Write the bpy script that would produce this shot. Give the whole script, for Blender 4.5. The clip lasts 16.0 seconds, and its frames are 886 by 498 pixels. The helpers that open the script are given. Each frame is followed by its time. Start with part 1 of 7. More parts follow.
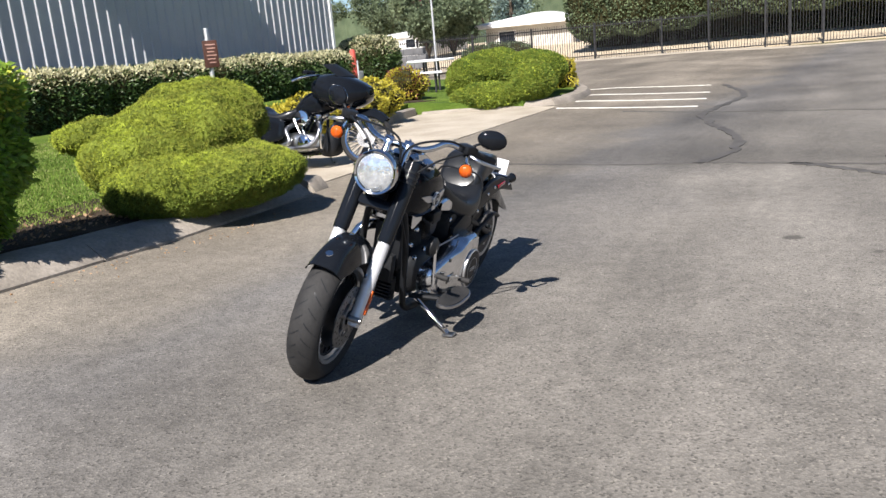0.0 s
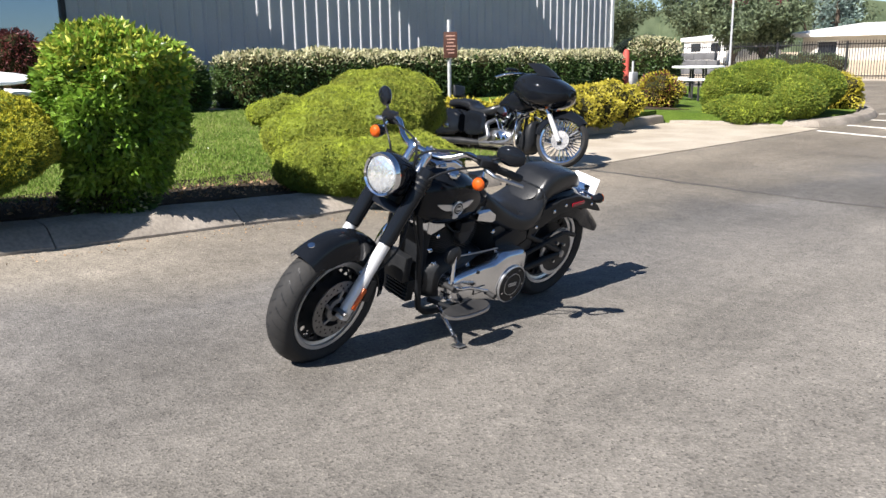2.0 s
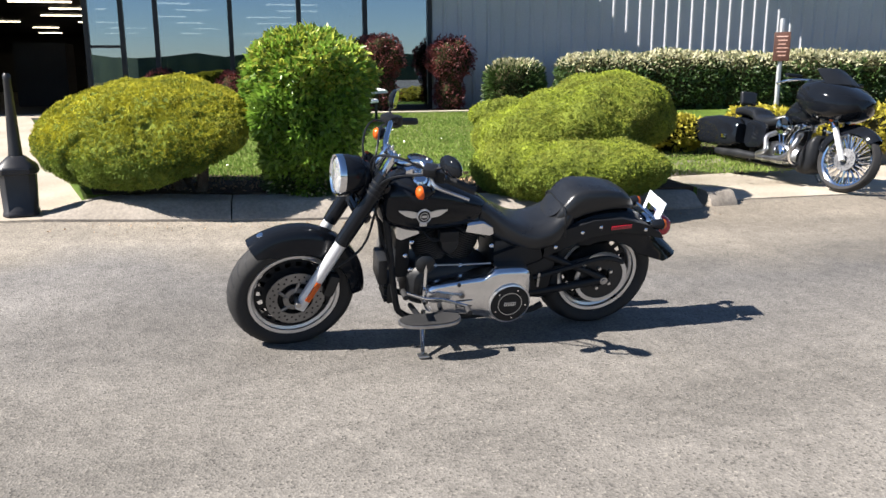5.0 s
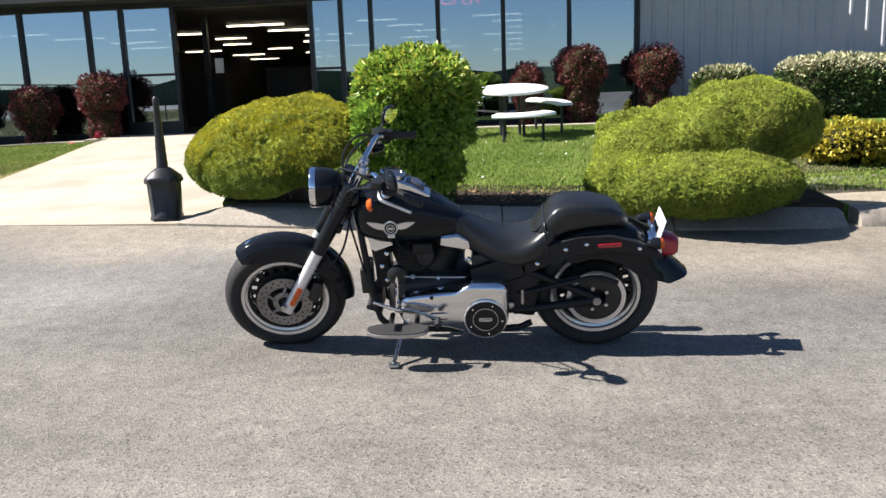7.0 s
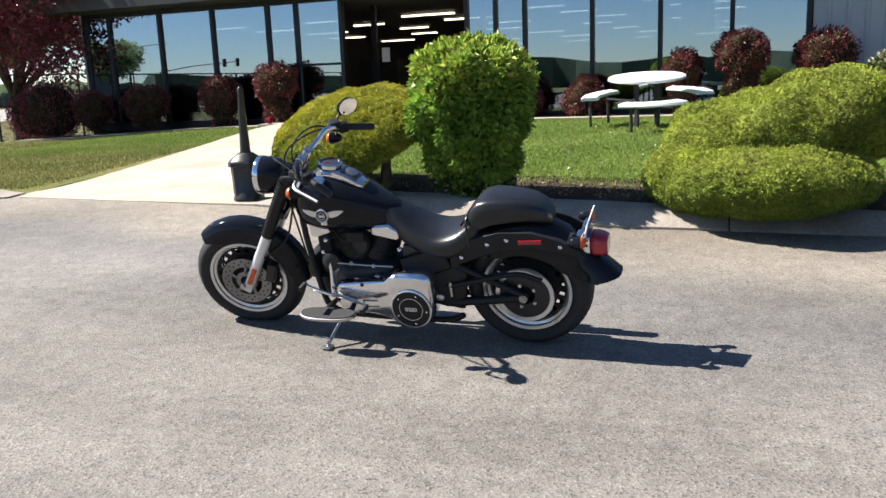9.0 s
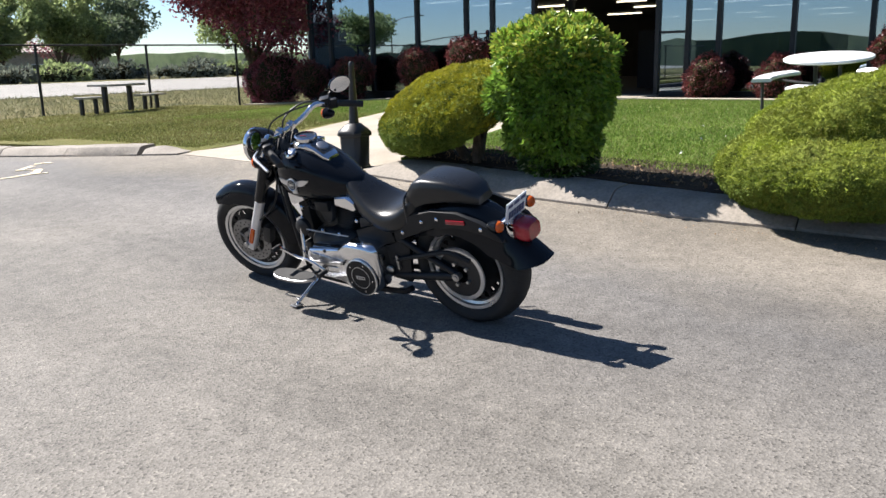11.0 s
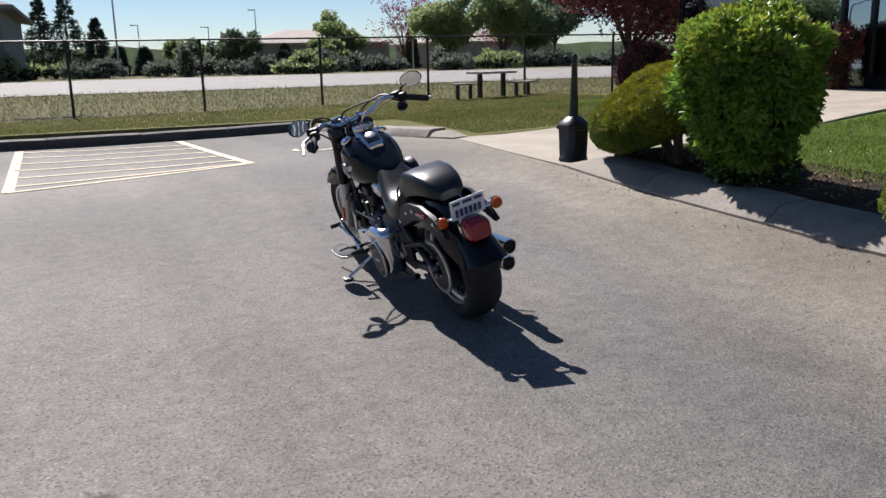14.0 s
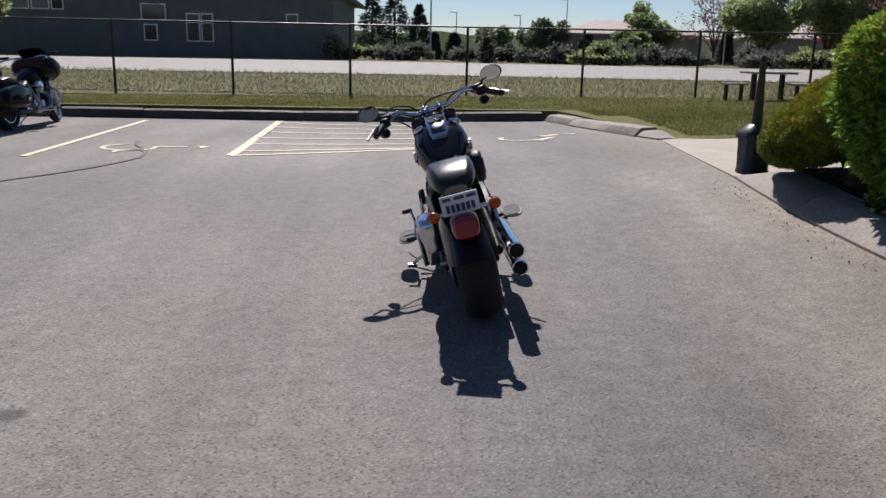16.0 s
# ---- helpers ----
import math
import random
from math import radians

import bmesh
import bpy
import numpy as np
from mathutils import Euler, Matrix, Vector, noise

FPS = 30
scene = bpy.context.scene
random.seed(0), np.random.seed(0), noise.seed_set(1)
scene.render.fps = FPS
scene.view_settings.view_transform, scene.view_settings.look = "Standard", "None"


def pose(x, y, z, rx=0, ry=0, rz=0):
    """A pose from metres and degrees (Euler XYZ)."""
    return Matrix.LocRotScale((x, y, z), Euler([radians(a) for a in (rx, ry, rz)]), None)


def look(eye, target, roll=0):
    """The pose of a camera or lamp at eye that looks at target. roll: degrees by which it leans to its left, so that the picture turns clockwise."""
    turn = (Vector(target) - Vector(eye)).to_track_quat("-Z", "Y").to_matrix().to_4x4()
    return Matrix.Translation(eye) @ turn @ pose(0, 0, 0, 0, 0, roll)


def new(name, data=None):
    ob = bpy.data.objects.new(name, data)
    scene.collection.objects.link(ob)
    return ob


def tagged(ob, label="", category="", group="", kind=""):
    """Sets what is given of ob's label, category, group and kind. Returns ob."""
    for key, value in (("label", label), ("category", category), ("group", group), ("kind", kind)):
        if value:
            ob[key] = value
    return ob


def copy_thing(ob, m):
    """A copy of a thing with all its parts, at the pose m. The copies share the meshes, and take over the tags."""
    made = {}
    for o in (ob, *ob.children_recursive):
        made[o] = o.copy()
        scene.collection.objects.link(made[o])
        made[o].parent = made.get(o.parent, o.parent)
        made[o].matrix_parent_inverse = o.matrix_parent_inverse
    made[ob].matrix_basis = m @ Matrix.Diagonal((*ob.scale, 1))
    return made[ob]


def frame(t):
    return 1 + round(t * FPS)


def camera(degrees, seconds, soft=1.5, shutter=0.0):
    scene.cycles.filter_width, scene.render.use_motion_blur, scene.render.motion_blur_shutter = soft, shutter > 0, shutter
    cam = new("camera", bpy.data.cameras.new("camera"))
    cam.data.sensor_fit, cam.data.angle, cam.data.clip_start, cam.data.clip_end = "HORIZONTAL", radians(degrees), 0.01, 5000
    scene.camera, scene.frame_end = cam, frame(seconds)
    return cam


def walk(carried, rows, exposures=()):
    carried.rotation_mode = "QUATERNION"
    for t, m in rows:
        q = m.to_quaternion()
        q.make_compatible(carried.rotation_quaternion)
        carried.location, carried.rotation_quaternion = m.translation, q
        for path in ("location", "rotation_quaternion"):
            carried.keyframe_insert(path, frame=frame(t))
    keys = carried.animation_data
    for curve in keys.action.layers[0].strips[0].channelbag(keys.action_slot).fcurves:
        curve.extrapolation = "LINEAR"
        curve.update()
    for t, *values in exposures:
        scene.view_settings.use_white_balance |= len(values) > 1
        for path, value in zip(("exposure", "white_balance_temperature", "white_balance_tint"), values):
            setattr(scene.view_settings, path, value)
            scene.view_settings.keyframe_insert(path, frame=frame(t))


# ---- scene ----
cam = camera(56.6, 16.0)
PATH = [
    (0, (0.709, 0.243, 1.417), (-0.143, 1.991, 0.951), -5.1),
    (0.5, (1.019, 0.379, 1.416), (0.005, 2.042, 0.961), -3.7),
    (1, (1.24, 0.603, 1.404), (0.073, 2.164, 0.953), -2.8),
    (1.5, (1.495, 0.805, 1.408), (0.186, 2.251, 0.966), -1.7),
    (2, (1.754, 1.026, 1.413), (0.348, 2.378, 0.97), -0.8),
    (2.5, (1.942, 1.31, 1.417), (0.44, 2.55, 0.967), -1.7),
    (3, (2.149, 1.589, 1.415), (0.555, 2.708, 0.962), -1.6),
    (3.5, (2.293, 1.897, 1.416), (0.604, 2.867, 0.964), -1.1),
    (6, (2.884, 3.722, 1.399), (0.93, 3.827, 0.985), -1.3),
    (6.5, (2.854, 4.068, 1.392), (0.896, 4.004, 0.988), -2.2),
    (7, (2.88, 4.435, 1.391), (0.926, 4.259, 1.001), -2.1),
    (7.5, (2.872, 4.782, 1.394), (0.931, 4.482, 1.016), -2.0),
    (8, (2.775, 5.123, 1.389), (0.856, 4.715, 1.001), -1.4),
    (8.5, (2.742, 5.498, 1.38), (0.858, 4.96, 0.975), -1.6),
    (9, (2.644, 5.839, 1.372), (0.806, 5.163, 0.97), -2.3),
    (11.5, (1.844, 7.566, 1.371), (0.394, 6.261, 0.928), -1.4),
    (12, (1.596, 7.853, 1.385), (0.26, 6.427, 0.959), -1.7),
    (12.5, (1.349, 8.168, 1.367), (0.158, 6.62, 0.934), -1.5),
    (13, (1.053, 8.401, 1.359), (0.009, 6.755, 0.913), -2.2),
    (13.5, (0.713, 8.553, 1.373), (-0.196, 6.829, 0.924), -2.5),
    (14, (0.356, 8.729, 1.373), (-0.395, 6.931, 0.921), -1.2),
    (14.5, (-0.012, 8.821, 1.369), (-0.601, 6.965, 0.914), -0.3),
    (15, (-0.378, 8.943, 1.364), (-0.786, 7.041, 0.902), 0.4),
    (15.5, (-0.718, 9.04, 1.38), (-0.915, 7.106, 0.911), 0.2),
    (16, (-1.066, 9.015, 1.388), (-1.13, 7.073, 0.915), 1.2),
]
walk(cam, [(t, look(eye, target, roll)) for t, eye, target, roll in PATH],
     [(0, 1.06, 6400, 10.5), (3.5, 1.34, 6450, 10), (7, 1.45, 6450, 10), (9, 1.47, 6450, 10), (12.5, 1.02, 6250, 11), (16, 0.36, 6250, 17)])


# ---- world, sun ----
world = bpy.data.worlds.new("sky_world")
scene.world = world
world.use_nodes = True
wn = world.node_tree.nodes
sky = wn.new("ShaderNodeTexSky")
sky.sky_type, sky.sun_disc = "NISHITA", False
SUN_TO = Vector((0.10, -1.0, 0.98)).normalized()
sky.sun_elevation = math.asin(SUN_TO.z)
sky.sun_rotation = math.atan2(SUN_TO.x, SUN_TO.y)
sky.altitude, sky.air_density, sky.dust_density, sky.ozone_density = 1200, 1.0, 0.12, 4.0
wn["Background"].inputs["Strength"].default_value = 0.055
world.node_tree.links.new(sky.outputs[0], wn["Background"].inputs["Color"])
sun = new("sun", bpy.data.lights.new("sun", "SUN"))
sun.data.energy, sun.data.angle, sun.data.color = 5.0, radians(0.53), (1.0, 0.94, 0.87)
sun.matrix_world = look((0, 0, 0), -SUN_TO)
sun.location = (0, -20, 40)


# ---- materials ----
def surf(name, c1, c2, scale=6.0, rough=0.7, metal=0.0, fine=0.25, fscale=70.0, bump=0.3, bscale=120.0, dist=0.004,
         coat=0.0, spec=0.5, island=0.0, rand=0.0, trans=0.0, ior=1.45):
    """A procedural surface: two colours mixed by broad noise, broken by fine grain, with fine relief."""
    m = bpy.data.materials.new(name)
    m.use_nodes = True
    nt = m.node_tree
    b = nt.nodes["Principled BSDF"]
    tc = nt.nodes.new("ShaderNodeTexCoord")
    n1 = nt.nodes.new("ShaderNodeTexNoise")
    n1.inputs["Scale"].default_value, n1.inputs["Detail"].default_value = scale, 6
    nt.links.new(tc.outputs["Object"], n1.inputs["Vector"])
    ramp = nt.nodes.new("ShaderNodeValToRGB")
    ramp.color_ramp.elements[0].position, ramp.color_ramp.elements[1].position = 0.34, 0.66
    ramp.color_ramp.elements[0].color, ramp.color_ramp.elements[1].color = (*c1, 1), (*c2, 1)
    nt.links.new(n1.outputs["Fac"], ramp.inputs["Fac"])
    out = ramp.outputs["Color"]
    n2 = nt.nodes.new("ShaderNodeTexNoise")
    n2.inputs["Scale"].default_value, n2.inputs["Detail"].default_value = fscale, 4
    nt.links.new(tc.outputs["Object"], n2.inputs["Vector"])

    def times(socket, fac, low, high):
        r = nt.nodes.new("ShaderNodeMapRange")
        r.inputs["To Min"].default_value, r.inputs["To Max"].default_value = low, high
        nt.links.new(fac, r.inputs["Value"])
        x = nt.nodes.new("ShaderNodeMix")
        x.data_type, x.blend_type = "RGBA", "MULTIPLY"
        x.inputs["Factor"].default_value = 1
        nt.links.new(socket, x.inputs["A"])
        nt.links.new(r.outputs[0], x.inputs["B"])
        return x.outputs["Result"]

    if fine:
        out = times(out, n2.outputs["Fac"], 1 - 2 * fine, 1 + 2 * fine)
    if island:
        g = nt.nodes.new("ShaderNodeNewGeometry")
        out = times(out, g.outputs["Random Per Island"], 1 - island, 1 + island)
    if rand:
        oi = nt.nodes.new("ShaderNodeObjectInfo")
        out = times(out, oi.outputs["Random"], 1 - rand, 1 + rand)
    nt.links.new(out, b.inputs["Base Color"])
    b.inputs["Metallic"].default_value = metal
    b.inputs["Coat Weight"].default_value, b.inputs["Coat Roughness"].default_value = coat, 0.04
    b.inputs["Specular IOR Level"].default_value, b.inputs["IOR"].default_value = spec, ior
    rr = nt.nodes.new("ShaderNodeMapRange")
    rr.inputs["To Min"].default_value, rr.inputs["To Max"].default_value = max(0.02, rough * 0.75), min(1, rough * 1.25)
    nt.links.new(n1.outputs["Fac"], rr.inputs["Value"])
    nt.links.new(rr.outputs[0], b.inputs["Roughness"])
    if bump:
        n3 = nt.nodes.new("ShaderNodeTexNoise")
        n3.inputs["Scale"].default_value, n3.inputs["Detail"].default_value = bscale, 5
        nt.links.new(tc.outputs["Object"], n3.inputs["Vector"])
        bp = nt.nodes.new("ShaderNodeBump")
        bp.inputs["Strength"].default_value, bp.inputs["Distance"].default_value = bump, dist
        nt.links.new(n3.outputs["Fac"], bp.inputs["Height"])
        nt.links.new(bp.outputs[0], b.inputs["Normal"])
    if trans:
        tr = nt.nodes.new("ShaderNodeBsdfTranslucent")
        nt.links.new(out, tr.inputs["Color"])
        mix = nt.nodes.new("ShaderNodeMixShader")
        mix.inputs[0].default_value = trans
        nt.links.new(b.outputs[0], mix.inputs[1])
        nt.links.new(tr.outputs[0], mix.inputs[2])
        nt.links.new(mix.outputs[0], nt.nodes["Material Output"].inputs["Surface"])
    return m


def asphalt_material(name, dark, light, patch):
    """Worn asphalt: pale aggregate in dark binder, worn and stained patches, fine pitting."""
    m = surf(name, dark, light, scale=0.55, rough=0.82, fine=0.0, bump=0, spec=0.35)
    nt = m.node_tree
    b = nt.nodes["Principled BSDF"]
    tc = nt.nodes["Texture Coordinate"]
    base = b.inputs["Base Color"].links[0].from_socket

    def mixed(a, kind, fac, col=None, bsock=None):
        x = nt.nodes.new("ShaderNodeMix")
        x.data_type, x.blend_type = "RGBA", kind
        nt.links.new(a, x.inputs["A"])
        if isinstance(fac, float):
            x.inputs["Factor"].default_value = fac
        else:
            nt.links.new(fac, x.inputs["Factor"])
        if bsock is None:
            x.inputs["B"].default_value = (*col, 1)
        else:
            nt.links.new(bsock, x.inputs["B"])
        return x.outputs["Result"]

    def ranged(sock, a, bb, lo, hi):
        r = nt.nodes.new("ShaderNodeMapRange")
        for k, v in zip(("From Min", "From Max", "To Min", "To Max"), (a, bb, lo, hi)):
            r.inputs[k].default_value = v
        nt.links.new(sock, r.inputs["Value"])
        return r.outputs[0]

    vor = nt.nodes.new("ShaderNodeTexVoronoi")
    vor.inputs["Scale"].default_value = 105
    nt.links.new(tc.outputs["Object"], vor.inputs["Vector"])
    sep = nt.nodes.new("ShaderNodeSeparateColor")
    nt.links.new(vor.outputs["Color"], sep.inputs["Color"])
    base = mixed(base, "MULTIPLY", 1.0, bsock=ranged(sep.outputs["Red"], 0, 1, 0.78, 1.21))
    base = mixed(base, "MIX", ranged(sep.outputs["Green"], 0.92, 0.97, 0, 0.45), patch)
    base = mixed(base, "MIX", ranged(sep.outputs["Blue"], 0.88, 0.95, 0, 0.6), tuple(0.35 * v for v in dark))
    big = nt.nodes.new("ShaderNodeTexNoise")
    big.inputs["Scale"].default_value, big.inputs["Detail"].default_value = 0.22, 8
    nt.links.new(tc.outputs["Object"], big.inputs["Vector"])
    base = mixed(base, "MULTIPLY", 1.0, bsock=ranged(big.outputs["Fac"], 0.35, 0.65, 0.76, 1.16))
    mid = nt.nodes.new("ShaderNodeTexNoise")
    mid.inputs["Scale"].default_value, mid.inputs["Detail"].default_value = 9, 6
    nt.links.new(tc.outputs["Object"], mid.inputs["Vector"])
    base = mixed(base, "MULTIPLY", 1.0, bsock=ranged(mid.outputs["Fac"], 0.3, 0.7, 0.85, 1.12))
    # wear streaks along the driving lane
    lane = nt.nodes.new("ShaderNodeMapping")
    lane.inputs["Scale"].default_value, lane.inputs["Rotation"].default_value = (1.1, 0.16, 1.0), (0, 0, 0.12)
    nt.links.new(tc.outputs["Object"], lane.inputs["Vector"])
    streak = nt.nodes.new("ShaderNodeTexNoise")
    streak.inputs["Scale"].default_value, streak.inputs["Detail"].default_value = 1.0, 7
    nt.links.new(lane.outputs[0], streak.inputs["Vector"])
    base = mixed(base, "MULTIPLY", 1.0, bsock=ranged(streak.outputs["Fac"], 0.34, 0.66, 0.80, 1.12))
    # dusty pale strip along the kerb, dark tyre lane beside it, darker tone past the joint
    sep2 = nt.nodes.new("ShaderNodeSeparateXYZ")
    nt.links.new(tc.outputs["Object"], sep2.inputs[0])
    wander = nt.nodes.new("ShaderNodeTexNoise")
    wander.inputs["Scale"].default_value, wander.inputs["Detail"].default_value = 0.8, 7
    nt.links.new(tc.outputs["Object"], wander.inputs["Vector"])

    def summed(a, bb, k):
        x = nt.nodes.new("ShaderNodeMath")
        x.operation = "MULTIPLY_ADD"
        nt.links.new(bb, x.inputs[0])
        x.inputs[1].default_value = k
        nt.links.new(a, x.inputs[2])
        return x.outputs[0]

    across = summed(summed(sep2.outputs["X"], wander.outputs["Fac"], 1.7), sep2.outputs["Y"], -0.10)
    band = nt.nodes.new("ShaderNodeValToRGB")
    for at, col in ((0.28, (1.06, 1.03, 0.98)), (0.44, (0.79, 0.81, 0.86)), (0.62, (0.86, 0.87, 0.90)), (0.86, (1.0, 1.0, 1.0))):
        band.color_ramp.elements.new(at).color = (*col, 1)
    band.color_ramp.elements[0].color, band.color_ramp.elements[-1].color = (1.26, 1.19, 1.08, 1), (1, 1, 1, 1)
    nt.links.new(ranged(across, -3.75, 0.4, 0, 1), band.inputs["Fac"])
    base = mixed(base, "MULTIPLY", 1.0, bsock=band.outputs["Color"])
    base = mixed(base, "MULTIPLY", 1.0, bsock=ranged(summed(sep2.outputs["Y"], wander.outputs["Fac"], 0.7), 9.4, 9.9, 1.0, 0.80))
    warp = nt.nodes.new("ShaderNodeMix")
    warp.data_type, warp.blend_type = "RGBA", "ADD"
    warp.inputs["Factor"].default_value = 0.07
    nt.links.new(tc.outputs["Object"], warp.inputs["A"])
    nt.links.new(mid.outputs["Color"], warp.inputs["B"])
    for sx, sy, sr, dark_by in ((0.48, 6.08, 0.085, 0.75), (0.97, 5.75, 0.05, 0.5), (-2.72, 4.80, 0.06, 0.6), (-3.31, 0.77, 0.035, 0.7), (-2.95, 2.55, 0.10, 0.35), (-1.35, 4.05, 0.09, 0.35)):
        far_off = nt.nodes.new("ShaderNodeVectorMath")
        far_off.operation = "DISTANCE"
        nt.links.new(warp.outputs["Result"], far_off.inputs[0])
        far_off.inputs[1].default_value = (sx + 0.035, sy + 0.035, 0.035)
        base = mixed(base, "MIX", ranged(far_off.outputs["Value"], sr * 0.55, sr, dark_by, 0.0), tuple(0.3 * v for v in dark))
    # a few dark oil drips
    drip = nt.nodes.new("ShaderNodeTexVoronoi")
    drip.inputs["Scale"].default_value = 0.42
    nt.links.new(tc.outputs["Object"], drip.inputs["Vector"])
    base = mixed(base, "MIX", ranged(drip.outputs["Distance"], 0.02, 0.075, 0.45, 0.0), tuple(0.35 * v for v in dark))
    nt.links.new(base, b.inputs["Base Color"])
    bp = nt.nodes.new("ShaderNodeBump")
    bp.inputs["Strength"].default_value, bp.inputs["Distance"].default_value = 0.45, 0.005
    nt.links.new(vor.outputs["Distance"], bp.inputs["Height"])
    nt.links.new(bp.outputs[0], b.inputs["Normal"])
    return m


def clear_glass(name, reflect, tint, rough=0.01):
    """Coated window glass: part mirror, part tinted see-through."""
    m = bpy.data.materials.new(name)
    m.use_nodes = True
    nt = m.node_tree
    nt.nodes.remove(nt.nodes["Principled BSDF"])
    g = nt.nodes.new("ShaderNodeBsdfGlossy")
    g.inputs["Roughness"].default_value = rough
    g.inputs["Color"].default_value = (0.72, 0.86, 1.0, 1)
    t = nt.nodes.new("ShaderNodeBsdfTransparent")
    t.inputs["Color"].default_value = (*tint, 1)
    mx = nt.nodes.new("ShaderNodeMixShader")
    mx.inputs[0].default_value = reflect
    nt.links.new(t.outputs[0], mx.inputs[1])
    nt.links.new(g.outputs[0], mx.inputs[2])
    nt.links.new(mx.outputs[0], nt.nodes["Material Output"].inputs["Surface"])
    return m


def glowing(name, col, strength):
    m = bpy.data.materials.new(name)
    m.use_nodes = True
    b = m.node_tree.nodes["Principled BSDF"]
    b.inputs["Base Color"].default_value = (*col, 1)
    b.inputs["Emission Color"].default_value, b.inputs["Emission Strength"].default_value = (*col, 1), strength
    return m


ASPHALT = asphalt_material("asphalt", (0.150, 0.138, 0.122), (0.215, 0.198, 0.175), (0.36, 0.33, 0.28))
ROADTOP = surf("concrete_road", (0.23, 0.215, 0.195), (0.30, 0.285, 0.26), 0.4, 0.85)
CONCRETE = surf("concrete", (0.32, 0.275, 0.215), (0.42, 0.37, 0.30), 1.6, 0.85, fine=0.14, fscale=45, bump=0.35, bscale=90, dist=0.003)
KERB = surf("kerb_concrete", (0.20, 0.175, 0.145), (0.30, 0.265, 0.225), 2.5, 0.88, fine=0.22, fscale=38, bump=0.5, bscale=70, dist=0.006)
LAWN = surf("lawn", (0.075, 0.125, 0.018), (0.125, 0.185, 0.03), 1.2, 0.9, fine=0.32, fscale=55, bump=0.9, bscale=75, dist=0.03, spec=0.15)
LAWN_DRY = surf("thin_olive_lawn", (0.115, 0.125, 0.03), (0.185, 0.165, 0.06), 0.5, 0.92, fine=0.32, fscale=45, bump=0.9, bscale=60, dist=0.03, spec=0.12)
LAWNBLADE_PALE = surf("pale_grass_blades", (0.23, 0.27, 0.08), (0.32, 0.33, 0.13), 0.9, 0.6, fine=0, bump=0, island=0.3, trans=0.3, spec=0.2)
PETAL = surf("white_petals", (0.70, 0.70, 0.66), (0.8, 0.8, 0.76), 5, 0.7, bump=0)
LAWNBLADE_DRY = surf("thin_grass_blades", (0.13, 0.14, 0.04), (0.22, 0.20, 0.08), 0.7, 0.7, fine=0, bump=0, island=0.3, trans=0.3, spec=0.15)
# grey-green base colour with the distance haze mixed in
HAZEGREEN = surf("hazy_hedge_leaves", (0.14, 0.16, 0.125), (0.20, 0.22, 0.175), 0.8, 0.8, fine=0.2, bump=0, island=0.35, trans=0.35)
LAWNBLADE = surf("grass_blades", (0.13, 0.21, 0.035), (0.21, 0.29, 0.06), 0.9, 0.6, fine=0, bump=0, island=0.25, trans=0.35, spec=0.2)
DRYGRASS = surf("dry_grass", (0.10, 0.10, 0.04), (0.17, 0.15, 0.07), 0.35, 0.95, fine=0.3, fscale=18, bump=0.8, bscale=30, dist=0.04, spec=0.1)
SOIL = surf("soil", (0.035, 0.027, 0.02), (0.075, 0.058, 0.042), 3, 0.95, fine=0.3, bump=0.9, bscale=40, dist=0.03, spec=0.1)
WHITELINE = surf("road_paint_white", (0.55, 0.52, 0.47), (0.74, 0.72, 0.66), 5, 0.75, fine=0.25, fscale=60)
YELLOWLINE = surf("road_paint_cream", (0.58, 0.47, 0.30), (0.72, 0.62, 0.45), 6, 0.75, fine=0.25, fscale=60)
TAR_AND_SHADE = surf("tar_seal_and_kerb_shade", (0.05, 0.046, 0.043), (0.085, 0.08, 0.075), 4, 0.8)
SIDING = surf("grey_siding", (0.36, 0.37, 0.39), (0.41, 0.42, 0.44), 0.8, 0.55, metal=0.0, fine=0.05, fscale=30, bump=0.08, bscale=12)
FASCIA = surf("dark_fascia", (0.035, 0.037, 0.042), (0.05, 0.052, 0.058), 2, 0.6, fine=0.1)
MULLION = surf("dark_bronze_frame", (0.012, 0.013, 0.016), (0.022, 0.023, 0.027), 4, 0.4, metal=0.4, fine=0.1, bump=0.05)
GLASS = clear_glass("coated_window_glass", 0.38, (0.30, 0.34, 0.38))
DARKROOM = surf("interior_shade_dark", (0.03, 0.028, 0.026), (0.05, 0.046, 0.042), 1.0, 0.9)
TUBELIGHT = glowing("fluorescent_tube", (1.0, 0.86, 0.62), 1.7)
NEON = glowing("red_neon", (1.0, 0.08, 0.12), 3.5)
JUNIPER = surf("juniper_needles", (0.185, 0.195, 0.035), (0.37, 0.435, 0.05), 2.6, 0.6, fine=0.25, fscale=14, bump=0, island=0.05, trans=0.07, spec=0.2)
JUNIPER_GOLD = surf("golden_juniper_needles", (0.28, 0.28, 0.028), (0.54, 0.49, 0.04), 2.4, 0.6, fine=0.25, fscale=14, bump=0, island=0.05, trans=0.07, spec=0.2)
# the island juniper's own green; low on the other junipers it stands for shade
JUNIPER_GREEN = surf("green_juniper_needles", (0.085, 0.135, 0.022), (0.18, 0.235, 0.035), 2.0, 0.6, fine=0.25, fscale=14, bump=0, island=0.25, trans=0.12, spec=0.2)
LEAF = surf("glossy_green_leaves", (0.115, 0.225, 0.028), (0.24, 0.36, 0.05), 2.5, 0.34, fine=0.15, bump=0, island=0.45, trans=0.4, spec=0.45)
LEAF_YOUNG = surf("young_yellow_leaves", (0.34, 0.38, 0.05), (0.48, 0.50, 0.09), 3, 0.4, fine=0.15, bump=0, island=0.3, trans=0.3)
